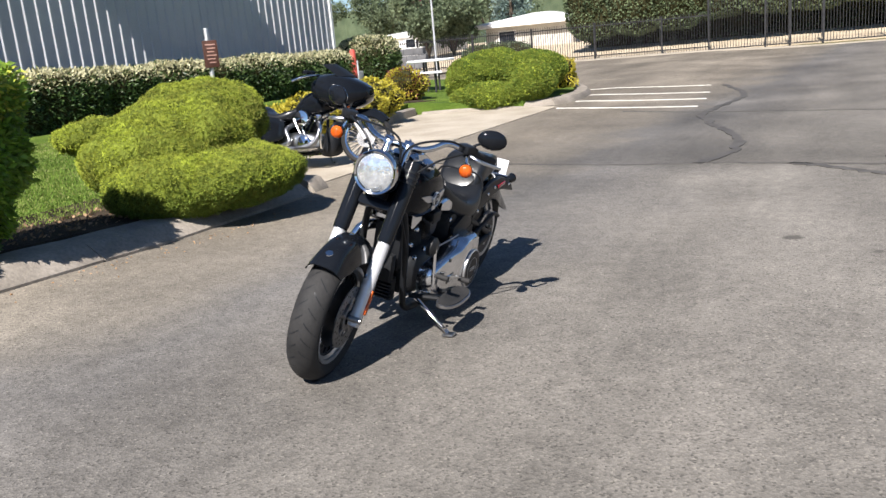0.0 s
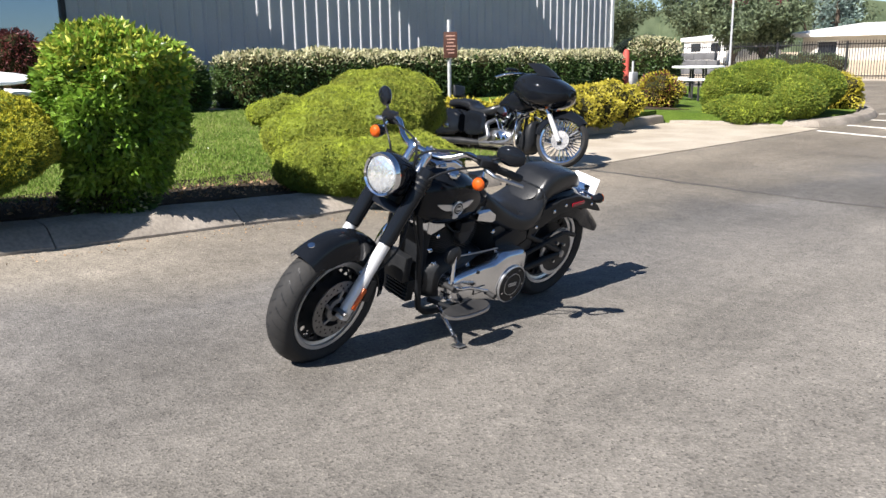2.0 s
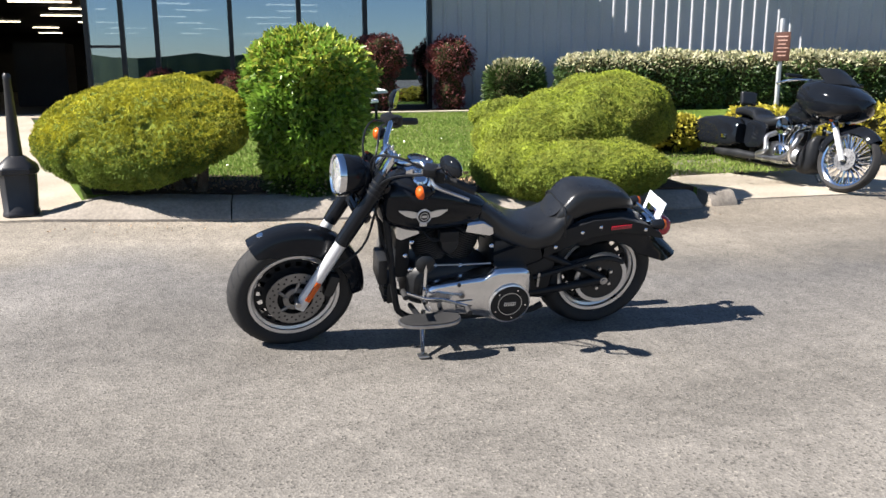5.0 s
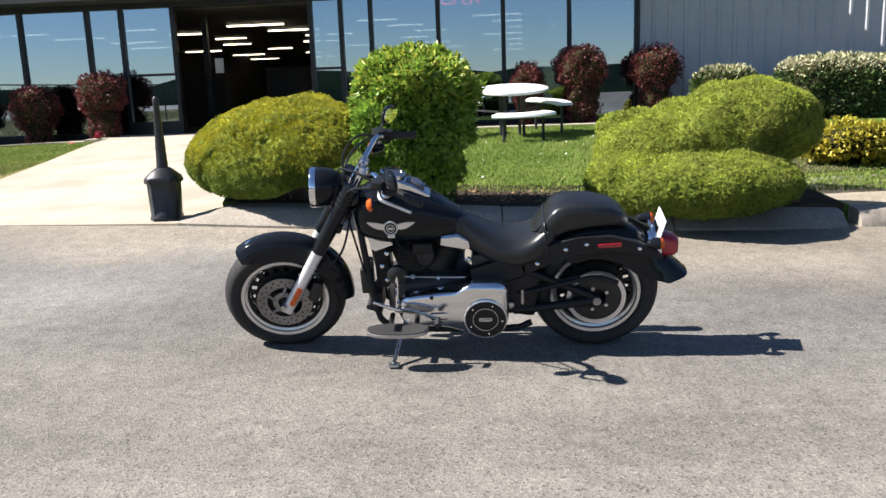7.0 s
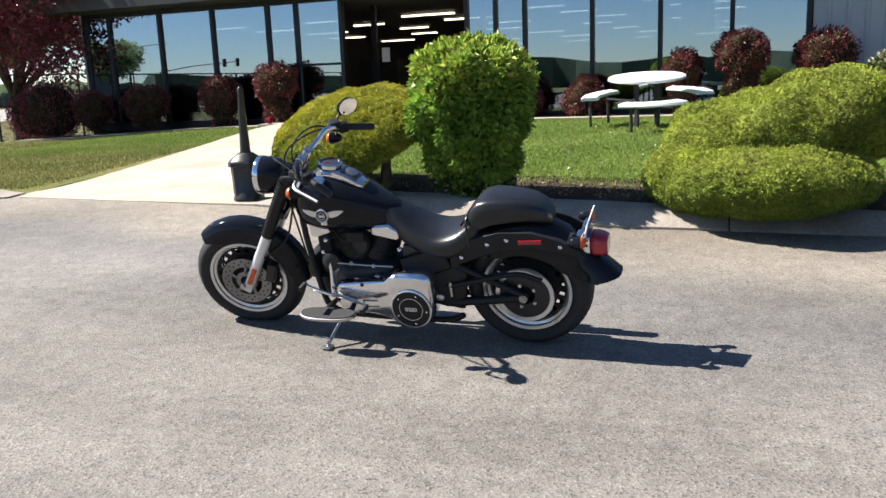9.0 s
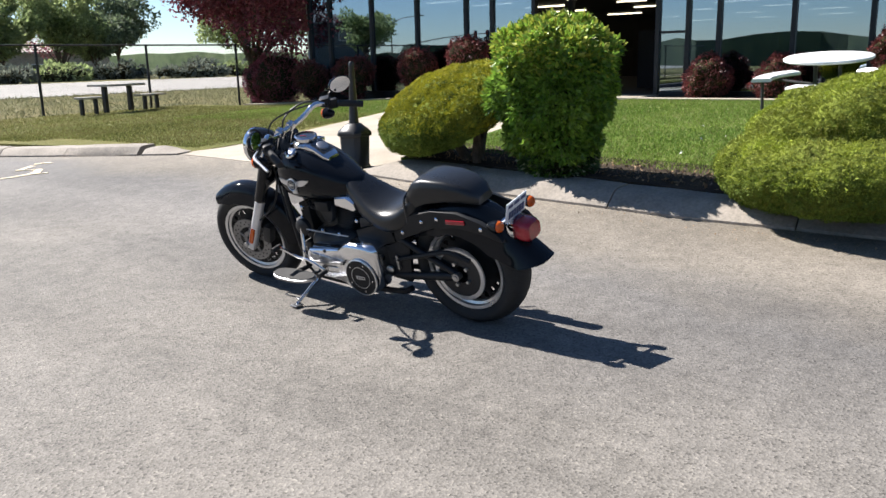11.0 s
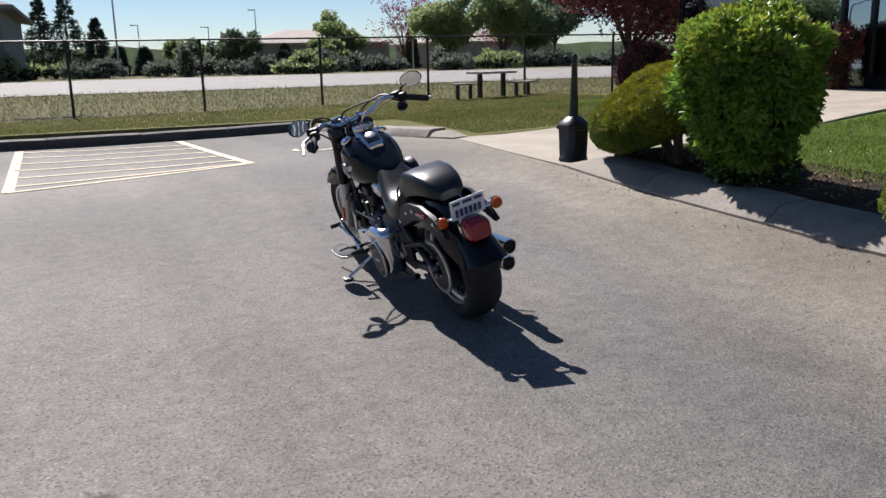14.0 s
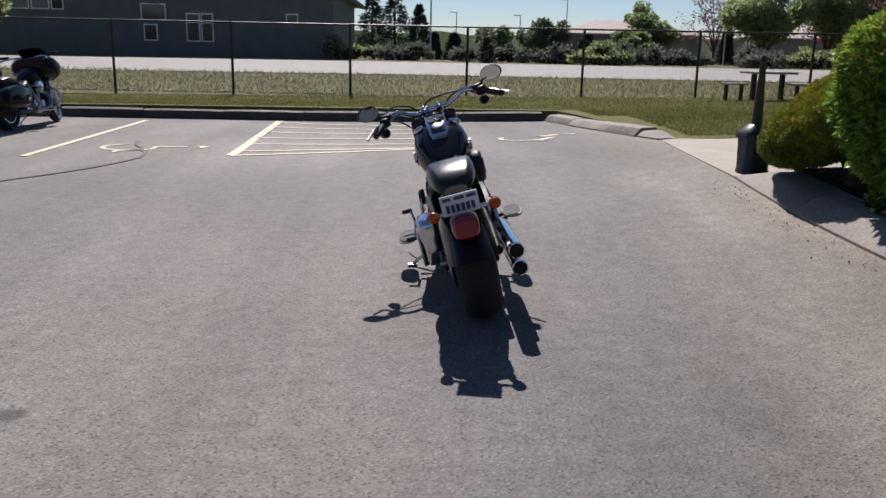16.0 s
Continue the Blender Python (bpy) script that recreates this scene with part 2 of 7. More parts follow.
LEAF_HEDGE = surf("hedge_leaves", (0.028, 0.06, 0.015), (0.07, 0.115, 0.03), 2.5, 0.45, fine=0.2, bump=0, island=0.5, trans=0.2)
LEAF_CREAM = surf("cream_hedge_flowers", (0.38, 0.36, 0.20), (0.55, 0.52, 0.34), 3, 0.6, fine=0.2, bump=0, island=0.35, trans=0.25)
LEAF_RED = surf("barberry_red_leaves", (0.09, 0.018, 0.02), (0.19, 0.05, 0.045), 2.5, 0.5, fine=0.2, bump=0, island=0.5, trans=0.25)
LEAF_PLUM = surf("plum_purple_leaves", (0.14, 0.032, 0.052), (0.30, 0.085, 0.115), 1.5, 0.45, fine=0.2, bump=0, island=0.5, trans=0.45)
LEAF_GOLD = surf("golden_shrub_leaves", (0.34, 0.30, 0.03), (0.54, 0.46, 0.055), 3, 0.5, fine=0.2, bump=0, island=0.18, trans=0.3)
# lightened so the leaf colour itself carries distance haze
LEAF_FAR = surf("haze_pale_far_leaves", (0.10, 0.135, 0.075), (0.17, 0.21, 0.12), 0.5, 0.7, fine=0.2, bump=0, island=0.45, trans=0.38)
LEAF_TALLHEDGE = surf("tall_hedge_leaves", (0.075, 0.105, 0.05), (0.13, 0.165, 0.08), 0.5, 0.7, fine=0.2, bump=0, island=0.45, trans=0.25)
# pale spring green, made paler still for distance haze
LEAF_WILLOW = surf("pale_spring_leaves", (0.19, 0.25, 0.10), (0.31, 0.36, 0.165), 0.5, 0.7, fine=0.2, bump=0, island=0.3, trans=0.6)
LEAF_PINE = surf("pine_needles", (0.022, 0.042, 0.025), (0.05, 0.075, 0.04), 0.5, 0.7, fine=0.2, bump=0, island=0.45, trans=0.1)
LEAF_SPRUCE = surf("blue_spruce_needles", (0.10, 0.15, 0.13), (0.19, 0.25, 0.22), 0.5, 0.7, fine=0.2, bump=0, island=0.4, trans=0.15)
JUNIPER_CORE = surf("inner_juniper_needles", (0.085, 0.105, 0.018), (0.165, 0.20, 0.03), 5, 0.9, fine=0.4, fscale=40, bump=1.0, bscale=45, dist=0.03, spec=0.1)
JUNIPER_DRY = surf("dry_juniper_twigs", (0.20, 0.13, 0.07), (0.34, 0.22, 0.13), 6, 0.85, fine=0.2, bump=0, island=0.3)
# near-black stands in for the shade deep between the leaves
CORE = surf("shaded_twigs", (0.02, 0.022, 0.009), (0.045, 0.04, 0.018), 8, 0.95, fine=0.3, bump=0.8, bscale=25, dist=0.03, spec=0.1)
BARK = surf("bark", (0.055, 0.042, 0.032), (0.11, 0.088, 0.068), 9, 0.95, fine=0.3, bump=0.9, bscale=35, dist=0.012, spec=0.2)
PAINT_BLACK = surf("gloss_black_paint", (0.0058, 0.0070, 0.0095), (0.0085, 0.0100, 0.0130), 3, 0.06, fine=0.05, bump=0, spec=0.24)
SATIN_BLACK = surf("satin_black_paint", (0.008, 0.009, 0.011), (0.013, 0.014, 0.016), 5, 0.42, fine=0.1, bump=0.04, bscale=200, spec=0.25)
ENGINE_BLACK = surf("black_engine_metal", (0.010, 0.011, 0.013), (0.018, 0.019, 0.021), 6, 0.46, metal=0.1, fine=0.2, bump=0.1, bscale=150)
LEATHER = surf("black_seat_vinyl", (0.009, 0.010, 0.012), (0.014, 0.015, 0.017), 6, 0.29, fine=0.12, bump=0.25, bscale=160, dist=0.0012, spec=0.45)
RUBBER = surf("tyre_rubber", (0.013, 0.013, 0.0135), (0.024, 0.023, 0.023), 7, 0.78, fine=0.15, bump=0.15, bscale=150)
CHROME = surf("chrome", (0.62, 0.63, 0.66), (0.70, 0.71, 0.73), 4, 0.075, metal=1, fine=0.02, bump=0)
POLISHED = surf("polished_cover", (0.60, 0.61, 0.64), (0.70, 0.71, 0.74), 5, 0.16, metal=1, fine=0.04, bump=0.05, bscale=60, dist=0.002)
ALUMINIUM = surf("satin_aluminium", (0.50, 0.51, 0.53), (0.62, 0.63, 0.65), 6, 0.3, metal=1, fine=0.06, bump=0.06, bscale=200)
FORKSILVER = surf("silver_fork_paint", (0.56, 0.56, 0.57), (0.66, 0.66, 0.67), 6, 0.36, metal=0.35, fine=0.05, bump=0.03)
STEEL = surf("brushed_steel", (0.33, 0.33, 0.34), (0.45, 0.45, 0.46), 7, 0.36, metal=1, fine=0.1, bump=0.06)
BRAKESTEEL = surf("drilled_disc_steel", (0.17, 0.17, 0.175), (0.25, 0.25, 0.255), 7, 0.42, metal=0.9, fine=0.1, bump=0.06)
FINEDGE = surf("machined_fin_edges", (0.13, 0.13, 0.135), (0.20, 0.20, 0.205), 9, 0.4, metal=0.8, fine=0.1, bump=0)
RIMSILVER = surf("machined_rim", (0.55, 0.55, 0.56), (0.66, 0.66, 0.67), 6, 0.3, metal=0.8, fine=0.05, bump=0.03)
LENS = surf("headlight_glass", (0.62, 0.66, 0.70), (0.80, 0.83, 0.86), 26, 0.10, metal=0.75, fine=0.3, fscale=60, bump=0.5, bscale=45, dist=0.004, coat=0.6)
AMBER = surf("amber_lens", (0.62, 0.10, 0.010), (0.76, 0.15, 0.016), 20, 0.16, fine=0.15, bump=0.2, bscale=120, trans=0.3, coat=0.4)
REDLENS = surf("red_lens", (0.22, 0.005, 0.014), (0.33, 0.009, 0.022), 20, 0.14, fine=0.15, bump=0.2, bscale=120, coat=0.5)
MIRROR = surf("mirror_glass", (0.85, 0.86, 0.88), (0.88, 0.89, 0.9), 2, 0.02, metal=1, fine=0, bump=0)
PLATEWHITE = surf("plate_white", (0.62, 0.64, 0.68), (0.72, 0.74, 0.77), 5, 0.5, fine=0.06)
PLATEINK = surf("plate_ink", (0.04, 0.05, 0.12), (0.06, 0.07, 0.16), 5, 0.6, fine=0.05)
DIAL = surf("dial_black", (0.015, 0.016, 0.02), (0.03, 0.03, 0.036), 20, 0.15, fine=0.1, bump=0, coat=0.8)
TABLEWHITE = surf("white_table_top", (0.68, 0.69, 0.71), (0.80, 0.81, 0.83), 3, 0.55, fine=0.05)
STONEGREY = surf("grey_timber_top", (0.30, 0.28, 0.26), (0.42, 0.40, 0.37), 3, 0.8, fine=0.2)
TABLELEG = surf("dark_table_leg", (0.02, 0.02, 0.022), (0.04, 0.04, 0.043), 5, 0.55)
BOLLARD = surf("black_bollard_plastic", (0.012, 0.012, 0.014), (0.024, 0.024, 0.026), 4, 0.4, fine=0.15, bump=0.1)
SIGNBROWN = surf("brown_sign", (0.055, 0.022, 0.014), (0.08, 0.032, 0.02), 6, 0.55)
SIGNINK = surf("sign_writing", (0.42, 0.25, 0.2), (0.5, 0.32, 0.27), 6, 0.6)
GALV = surf("galvanised_post", (0.45, 0.46, 0.47), (0.56, 0.57, 0.58), 6, 0.5, metal=0.4)
FENCEBLACK = surf("black_fence_steel", (0.010, 0.010, 0.011), (0.02, 0.02, 0.022), 5, 0.5)
REDPAINT = surf("red_post_paint", (0.42, 0.06, 0.045), (0.52, 0.10, 0.075), 6, 0.6)
HOUSEWALL = surf("pale_siding", (0.42, 0.40, 0.36), (0.52, 0.50, 0.46), 1.5, 0.85)
GREENWALL = surf("grey_green_siding", (0.10, 0.115, 0.115), (0.13, 0.145, 0.145), 1.0, 0.85)
TANWALL = surf("tan_wall", (0.27, 0.23, 0.19), (0.34, 0.30, 0.25), 1.0, 0.9)
ROOFTAN = surf("tan_roof", (0.33, 0.27, 0.23), (0.42, 0.36, 0.31), 1.0, 0.85)
ROOFGREY = surf("grey_shingle", (0.10, 0.10, 0.105), (0.15, 0.15, 0.155), 2.0, 0.9)
WHITETRIM = surf("white_trim", (0.68, 0.68, 0.67), (0.78, 0.78, 0.77), 3, 0.6, fine=0.06)
DARKPANE = surf("dark_pane", (0.012, 0.015, 0.02), (0.025, 0.028, 0.035), 3, 0.08, fine=0.05, bump=0, coat=0.5)
PALEGRAVEL = surf("pale_dry_ground", (0.42, 0.34, 0.24), (0.55, 0.46, 0.34), 0.8, 0.95, fine=0.25, fscale=20)
POSTERPINK = surf("faded_poster", (0.55, 0.30, 0.30), (0.66, 0.42, 0.42), 3, 0.6)
PAPER = surf("paper_notice", (0.6, 0.6, 0.58), (0.7, 0.7, 0.68), 3, 0.7)


# ---- mesh tools ----
def link_mesh(name, bm, material, smooth=True):
    me = bpy.data.meshes.new(name)
    bmesh.ops.recalc_face_normals(bm, faces=bm.faces)
    bm.to_mesh(me)
    bm.free()
    if smooth:
        me.polygons.foreach_set("use_smooth", [True] * len(me.polygons))
        me.set_sharp_from_angle(angle=radians(38))
    me.materials.append(material)
    return new(name, me)


def part(name, bm, material, parent, label="", smooth=True):
    """One mesh object under a thing or under a part."""
    ob = link_mesh(name, bm, material, smooth)
    ob.parent = parent
    if parent.type == "MESH":
        ob.matrix_parent_inverse = parent.matrix_basis.inverted()
    return tagged(ob, label=label)


def thing(name, m, label, category, group="", kind=""):
    ob = new(name)
    ob.empty_display_size = 0.2
    ob.matrix_basis = m
    return tagged(ob, label, category, group, kind)


def solo(name, bm, material, label, category, group="", kind="", smooth=True):
    return tagged(link_mesh(name, bm, material, smooth), label, category, group, kind)


def raw_mesh(name, verts, faces, material, smooth=False):
    me = bpy.data.meshes.new(name)
    me.from_pydata(verts, [], faces)
    me.update()
    if smooth:
        me.polygons.foreach_set("use_smooth", [True] * len(me.polygons))
    me.materials.append(material)
    return new(name, me)


def box(bm, sx, sy, sz, m=Matrix(), bevel=0.0, seg=2):
    made = bmesh.ops.create_cube(bm, size=1, matrix=m @ Matrix.Diagonal((sx, sy, sz, 1)))
    if bevel:
        edges = list({e for v in made["verts"] for e in v.link_edges})
        bmesh.ops.bevel(bm, geom=edges, offset=bevel, segments=seg, affect="EDGES", profile=0.6)
    return bm


def boxed(sx, sy, sz, m=Matrix(), bevel=0.0, seg=2):
    return box(bmesh.new(), sx, sy, sz, m, bevel, seg)


def rings(bm, loops, cap=True, closed=False):
    """Skin a row of vertex loops of equal length."""
    rows = [[bm.verts.new(p) for p in loop] for loop in loops]
    n = len(rows[0])
    pairs = list(zip(rows, rows[1:])) + ([(rows[-1], rows[0])] if closed else [])
    for a, b in pairs:
        for i in range(n):
            bm.faces.new((a[i], a[(i + 1) % n], b[(i + 1) % n], b[i]))
    if cap and not closed:
        bm.faces.new(list(reversed(rows[0])))
        bm.faces.new(rows[-1])
    return bm


def glide(points, n):
    """A smooth line through points, n steps between each two."""
    pts = [Vector(p) for p in points]
    pts = [2 * pts[0] - pts[1], *pts, 2 * pts[-1] - pts[-2]]
    out = []
    for i in range(1, len(pts) - 2):
        a, b, c, d = pts[i - 1 : i + 3]
        for k in range(n):
            t = k / n
            out.append(0.5 * (2 * b + (c - a) * t + (2 * a - 5 * b + 4 * c - d) * t**2 + (3 * b - a - 3 * c + d) * t**3))
    return out + [pts[-2]]


def tube(bm, points, radius, n=10, steps=4, flat=1.0):
    """A round rod along a smooth line; radius is a number, or one for each point."""
    line = glide(points, steps) if steps > 1 and len(points) > 2 else [Vector(p) for p in points]
    if isinstance(radius, (int, float)):
        radii = [radius] * len(line)
    else:
        radii = [float(v) for v in np.interp(np.linspace(0, len(points) - 1, len(line)), range(len(points)), radius)]
    ahead = (line[1] - line[0]).normalized()
    side = ahead.orthogonal().normalized()
    loops = []
    for i, p in enumerate(line):
        d = (line[min(i + 1, len(line) - 1)] - line[max(i - 1, 0)]).normalized()
        side = (side - d * side.dot(d)).normalized()
        up = d.cross(side)
        loops.append([p + radii[i] * (math.cos(a) * side + flat * math.sin(a) * up) for a in (2 * math.pi * k / n for k in range(n))])
    return rings(bm, loops)


def tubed(points, radius, n=10, steps=4):
    return tube(bmesh.new(), points, radius, n, steps)


def lathe(bm, profile, n=32, m=Matrix()):
    """Turn a profile of (radius, along) about the local z axis."""
    loops = []
    for r, z in profile:
        r = max(r, 0.0004)
        loops.append([m @ Vector((r * math.cos(2 * math.pi * k / n), r * math.sin(2 * math.pi * k / n), z)) for k in range(n)])
    return rings(bm, loops)


def lathed(profile, n=32, m=Matrix()):
    return lathe(bmesh.new(), profile, n, m)


def ring_lathe(bm, profile, n=48, m=Matrix()):
    """Turn a closed profile about the local z axis: a tyre, a rim, a washer."""
    loops = []
    for k in range(n):
        a = 2 * math.pi * k / n
        loops.append([m @ Vector((r * math.cos(a), r * math.sin(a), z)) for r, z in profile])
    return rings(bm, loops, closed=True)


def superloop(x, half, top, low, power=2.4, n=24, y0=0.0):
    """A rounded cross-section across x."""
    mid, tall = (top + low) / 2, (top - low) / 2
    out = []
    for k in range(n):
        a = 2 * math.pi * k / n
        c, s = math.cos(a), math.sin(a)
        out.append(Vector((x, y0 + half * math.copysign(abs(c) ** (2 / power), c), mid + tall * math.copysign(abs(s) ** (2 / power), s))))
    return out


def loft_x(rows, power=2.4, n=24, steps=4):
    """A body from rows (x, half width, top, bottom), smoothed along x."""
    line = glide([(r[0], r[1], r[2]) for r in rows], steps)
    low = glide([(r[0], r[3], 0) for r in rows], steps)
    bm = bmesh.new()
    return rings(bm, [superloop(p.x, max(p.y, 0.004), p.z, q.y, power, n) for p, q in zip(line, low)])


def moved(bm, m):
    bmesh.ops.transform(bm, matrix=m, verts=bm.verts)
    return bm


def text_mesh(words, size, depth, material, name):
    cu = bpy.data.curves.new(name, "FONT")
    cu.body, cu.size, cu.extrude, cu.align_x, cu.align_y = words, size, depth, "CENTER", "CENTER"
    tmp = bpy.data.objects.new(name, cu)
    scene.collection.objects.link(tmp)
    dg = bpy.context.evaluated_depsgraph_get()
    me = bpy.data.meshes.new_from_object(tmp.evaluated_get(dg))
    bpy.data.objects.remove(tmp)
    me.materials.clear()
    me.materials.append(material)
    return new(name, me)


# ---- levels of the ground ----
def smooth(a, b, v):
    t = min(1.0, max(0.0, (v - a) / (b - a)))
    return t * t * (3 - 2 * t)


KERB_Y, KERB_Z = (-40, -13, -7, -1.5, 1.5, 2.8, 4.1, 5.0, 7.2), (0.0, 0.03, 0.08, 0.275, 0.268, 0.226, 0.187, 0.142, 0.100)
RISE_Y, RISE_X = (-7, -1.5, 2.0, 4.0), (0.5, 1.6, 0.0, -1.0)


def kerb_foot(y):
    """Height of the asphalt where it meets the kerb by the lawn."""
    return float(np.interp(y, KERB_Y, KERB_Z))


def lot_z(x, y):
    """The car park: it rises to the kerb by the lawn, most beside the path, and towards the far gates."""
    x0 = float(np.interp(y, RISE_Y, RISE_X))
    u = min(1.08, max(0.0, (x0 - x) / (x0 + 4.0)))
    return kerb_foot(y) * (0.55 * u + 0.45 * u * u) + 0.012 * max(0.0, y - 20)


def lawn_z(x, y):
    """The lawn before the shop, rising from the kerb to the wall."""
    edge = max(0.0, kerb_foot(max(y, 1.5)) + 0.145 - 0.26) * (1 - smooth(0, 5.0, -4.4 - x))
    return 0.26 + edge + 0.29 * smooth(0, 7.5, -4.4 - x) + 0.012 * max(0.0, y - 20)


def path_z(x, y):
    """The concrete path, rising from the asphalt to the shop door."""
    level = 0.287 + 0.298 * smooth(-4.2, -12, x)
    return max(level, lot_z(x, y) + 0.006) if x > -5.3 else level


def west_z(x, y):
    """The lawn past the path, falling towards the street fence."""
    near = 0.30 + 0.22 * smooth(-4, -13, x)
    return near + (0.13 - 0.012 * x - near) * smooth(-4, -12, y)


# ---- foliage ----
def leaf_cloud(name, spots, normals, length, width, material, parent=None, spread=0.9, fold=0.25, droop=0.0, seed=1, second=None, share=0.0, top=0.0):
    """Many small leaves, one folded blade of two triangles at each spot."""
    rng = np.random.default_rng(seed)
    n = len(spots)
    d = normals + spread * rng.normal(size=(n, 3))
    d[:, 2] -= droop
    d /= np.linalg.norm(d, axis=1)[:, None] + 1e-9
    side = np.cross(d, rng.normal(size=(n, 3)))
    side /= np.linalg.norm(side, axis=1)[:, None] + 1e-9
    up = np.cross(side, d)
    ln = length * rng.uniform(0.65, 1.35, n)[:, None]
    wd = width * rng.uniform(0.7, 1.3, n)[:, None]
    a = spots
    tip = spots + d * ln
    mid = spots + d * ln * 0.5 + up * wd * fold
    verts = np.stack([a, mid + side * wd / 2, tip, mid - side * wd / 2], 1).reshape(-1, 3)
    me = bpy.data.meshes.new(name)
    me.vertices.add(4 * n)
    me.vertices.foreach_set("co", verts.astype(np.float32).ravel())
    idx = np.arange(4 * n, dtype=np.int32).reshape(n, 4)
    tri = np.stack([idx[:, [0, 1, 2]], idx[:, [0, 2, 3]]], 1).reshape(-1)
    me.loops.add(len(tri))
    me.loops.foreach_set("vertex_index", tri)
    me.polygons.add(2 * n)
    me.polygons.foreach_set("loop_start", np.arange(0, 6 * n, 3, dtype=np.int32))
    me.materials.append(material)
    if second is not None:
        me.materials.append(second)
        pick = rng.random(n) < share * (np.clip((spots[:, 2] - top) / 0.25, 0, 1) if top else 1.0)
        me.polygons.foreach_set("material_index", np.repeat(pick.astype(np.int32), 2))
    me.update(calc_edges=True)
    ob = new(name, me)
    if parent is not None:
        ob.parent = parent
    return ob


def tuft(p, seed):
    """Height of small rounded tufts, about a hand's width across, over clipped needles."""
    q = Vector(p) * 13.0 + Vector((seed * 3.1, 0, 0))
    return 1.0 - 1.3 * noise.voronoi(q, distance_metric="DISTANCE")[0][0] + 0.5 * noise.noise(q * 2.3)


def lobe_spots(lobes, count, lump=0.05, lscale=3.0, seed=2, floor=-9.0, depth=0.04, flat=2.0, tufts=0.0):
    """Points and normals over the outside of a heap of rounded lobes (centre, radii)."""
    rng = np.random.default_rng(seed)
    areas = np.array([(r[0] * r[1] + r[1] * r[2] + r[0] * r[2]) for _, r in lobes])
    got_p, got_n = [], []
    for (c, r), share in zip(lobes, areas / areas.sum()):
        n = int(count * share * 1.5)
        d = rng.normal(size=(n, 3))
        if flat != 2.0:
            d /= (np.abs(d) ** flat).sum(1)[:, None] ** (1 / flat)
        else:
            d /= np.linalg.norm(d, axis=1)[:, None]
        r_, c_ = np.array(r), np.array(c)
        p = c_ + d * r_
        nn = d / r_
        nn /= np.linalg.norm(nn, axis=1)[:, None]
        wob = np.array([noise.noise(Vector(q) * lscale + Vector((seed * 7.3, 0, 0))) for q in p])
        if tufts:
            high = np.array([tuft(q, seed) for q in p])
            eps = 0.012
            t1 = np.cross(nn, (0.31, 0.52, 0.79))
            t1 /= np.linalg.norm(t1, axis=1)[:, None]
            t2 = np.cross(nn, t1)
            slope = sum(t * ((np.array([tuft(q, seed) for q in p + eps * t]) - high) / eps)[:, None] for t in (t1, t2))
            p = p + nn * (tufts * high)[:, None]
            nn = nn - 1.6 * tufts * slope
            nn /= np.linalg.norm(nn, axis=1)[:, None]
        p = p + nn * (lump * wob)[:, None] - nn * (depth * rng.random(n) ** 2)[:, None]
        keep = p[:, 2] > floor
        for c2, r2 in lobes:
            if c2 is not c:
                q = (p - np.array(c2)) / np.array(r2)
                keep &= (np.abs(q) ** flat).sum(1) > 0.93
        got_p.append(p[keep])
        got_n.append(nn[keep])
    return np.concatenate(got_p), np.concatenate(got_n)


def lobe_core(lobes, shrink=0.94, lump=0.05, lscale=3.0, seed=2, flat=2.0, tufts=0.0):
    bm = bmesh.new()
    for c, r in lobes:
        made = bmesh.ops.create_icosphere(bm, subdivisions=5 if tufts else 4, radius=1)
        for v in made["verts"]:
            d = v.co.copy()
            if flat != 2.0:
                d /= sum(abs(q) ** flat for q in d) ** (1 / flat)
            p = Vector((c[0] + d.x * r[0], c[1] + d.y * r[1], c[2] + d.z * r[2]))
            nn = Vector((d.x / r[0], d.y / r[1], d.z / r[2])).normalized()
            w = noise.noise(p * lscale + Vector((seed * 7.3, 0, 0)))
            v.co = p + nn * (lump * w + (tufts * tuft(p, seed) if tufts else 0.0) - (1 - shrink) * min(r))
    return bm


# ---- ground, car park, lawns ----
def sheet(name, outline, height, material, step=0.5, skirt=0.12):
    """A ground sheet over an outline in plan, following height(x, y), with a short skirt down its edge."""
    bm = bmesh.new()
    verts = [bm.verts.new((x, y, 0)) for x, y in outline]
    bm.faces.new(verts)
    bmesh.ops.triangulate(bm, faces=bm.faces[:])
    xs, ys = [p[0] for p in outline], [p[1] for p in outline]
    for axis, lo, hi in ((0, min(xs), max(xs)), (1, min(ys), max(ys))):
        k = lo + step
        while k < hi:
            no = (1, 0, 0) if axis == 0 else (0, 1, 0)
            co = (k, 0, 0) if axis == 0 else (0, k, 0)
            bmesh.ops.bisect_plane(bm, geom=bm.verts[:] + bm.edges[:] + bm.faces[:], plane_co=co, plane_no=no, dist=1e-5)
            k += step
    rim = [e for e in bm.edges if len(e.link_faces) == 1]
    if skirt:
        ext = bmesh.ops.extrude_edge_only(bm, edges=rim)
        low = {v for v in ext["geom"] if isinstance(v, bmesh.types.BMVert)}
    else:
        low = set()
    for v in bm.verts:
        v.co.z = height(v.co.x, v.co.y) - (skirt if v in low else 0)
    return link_mesh(name, bm, material)


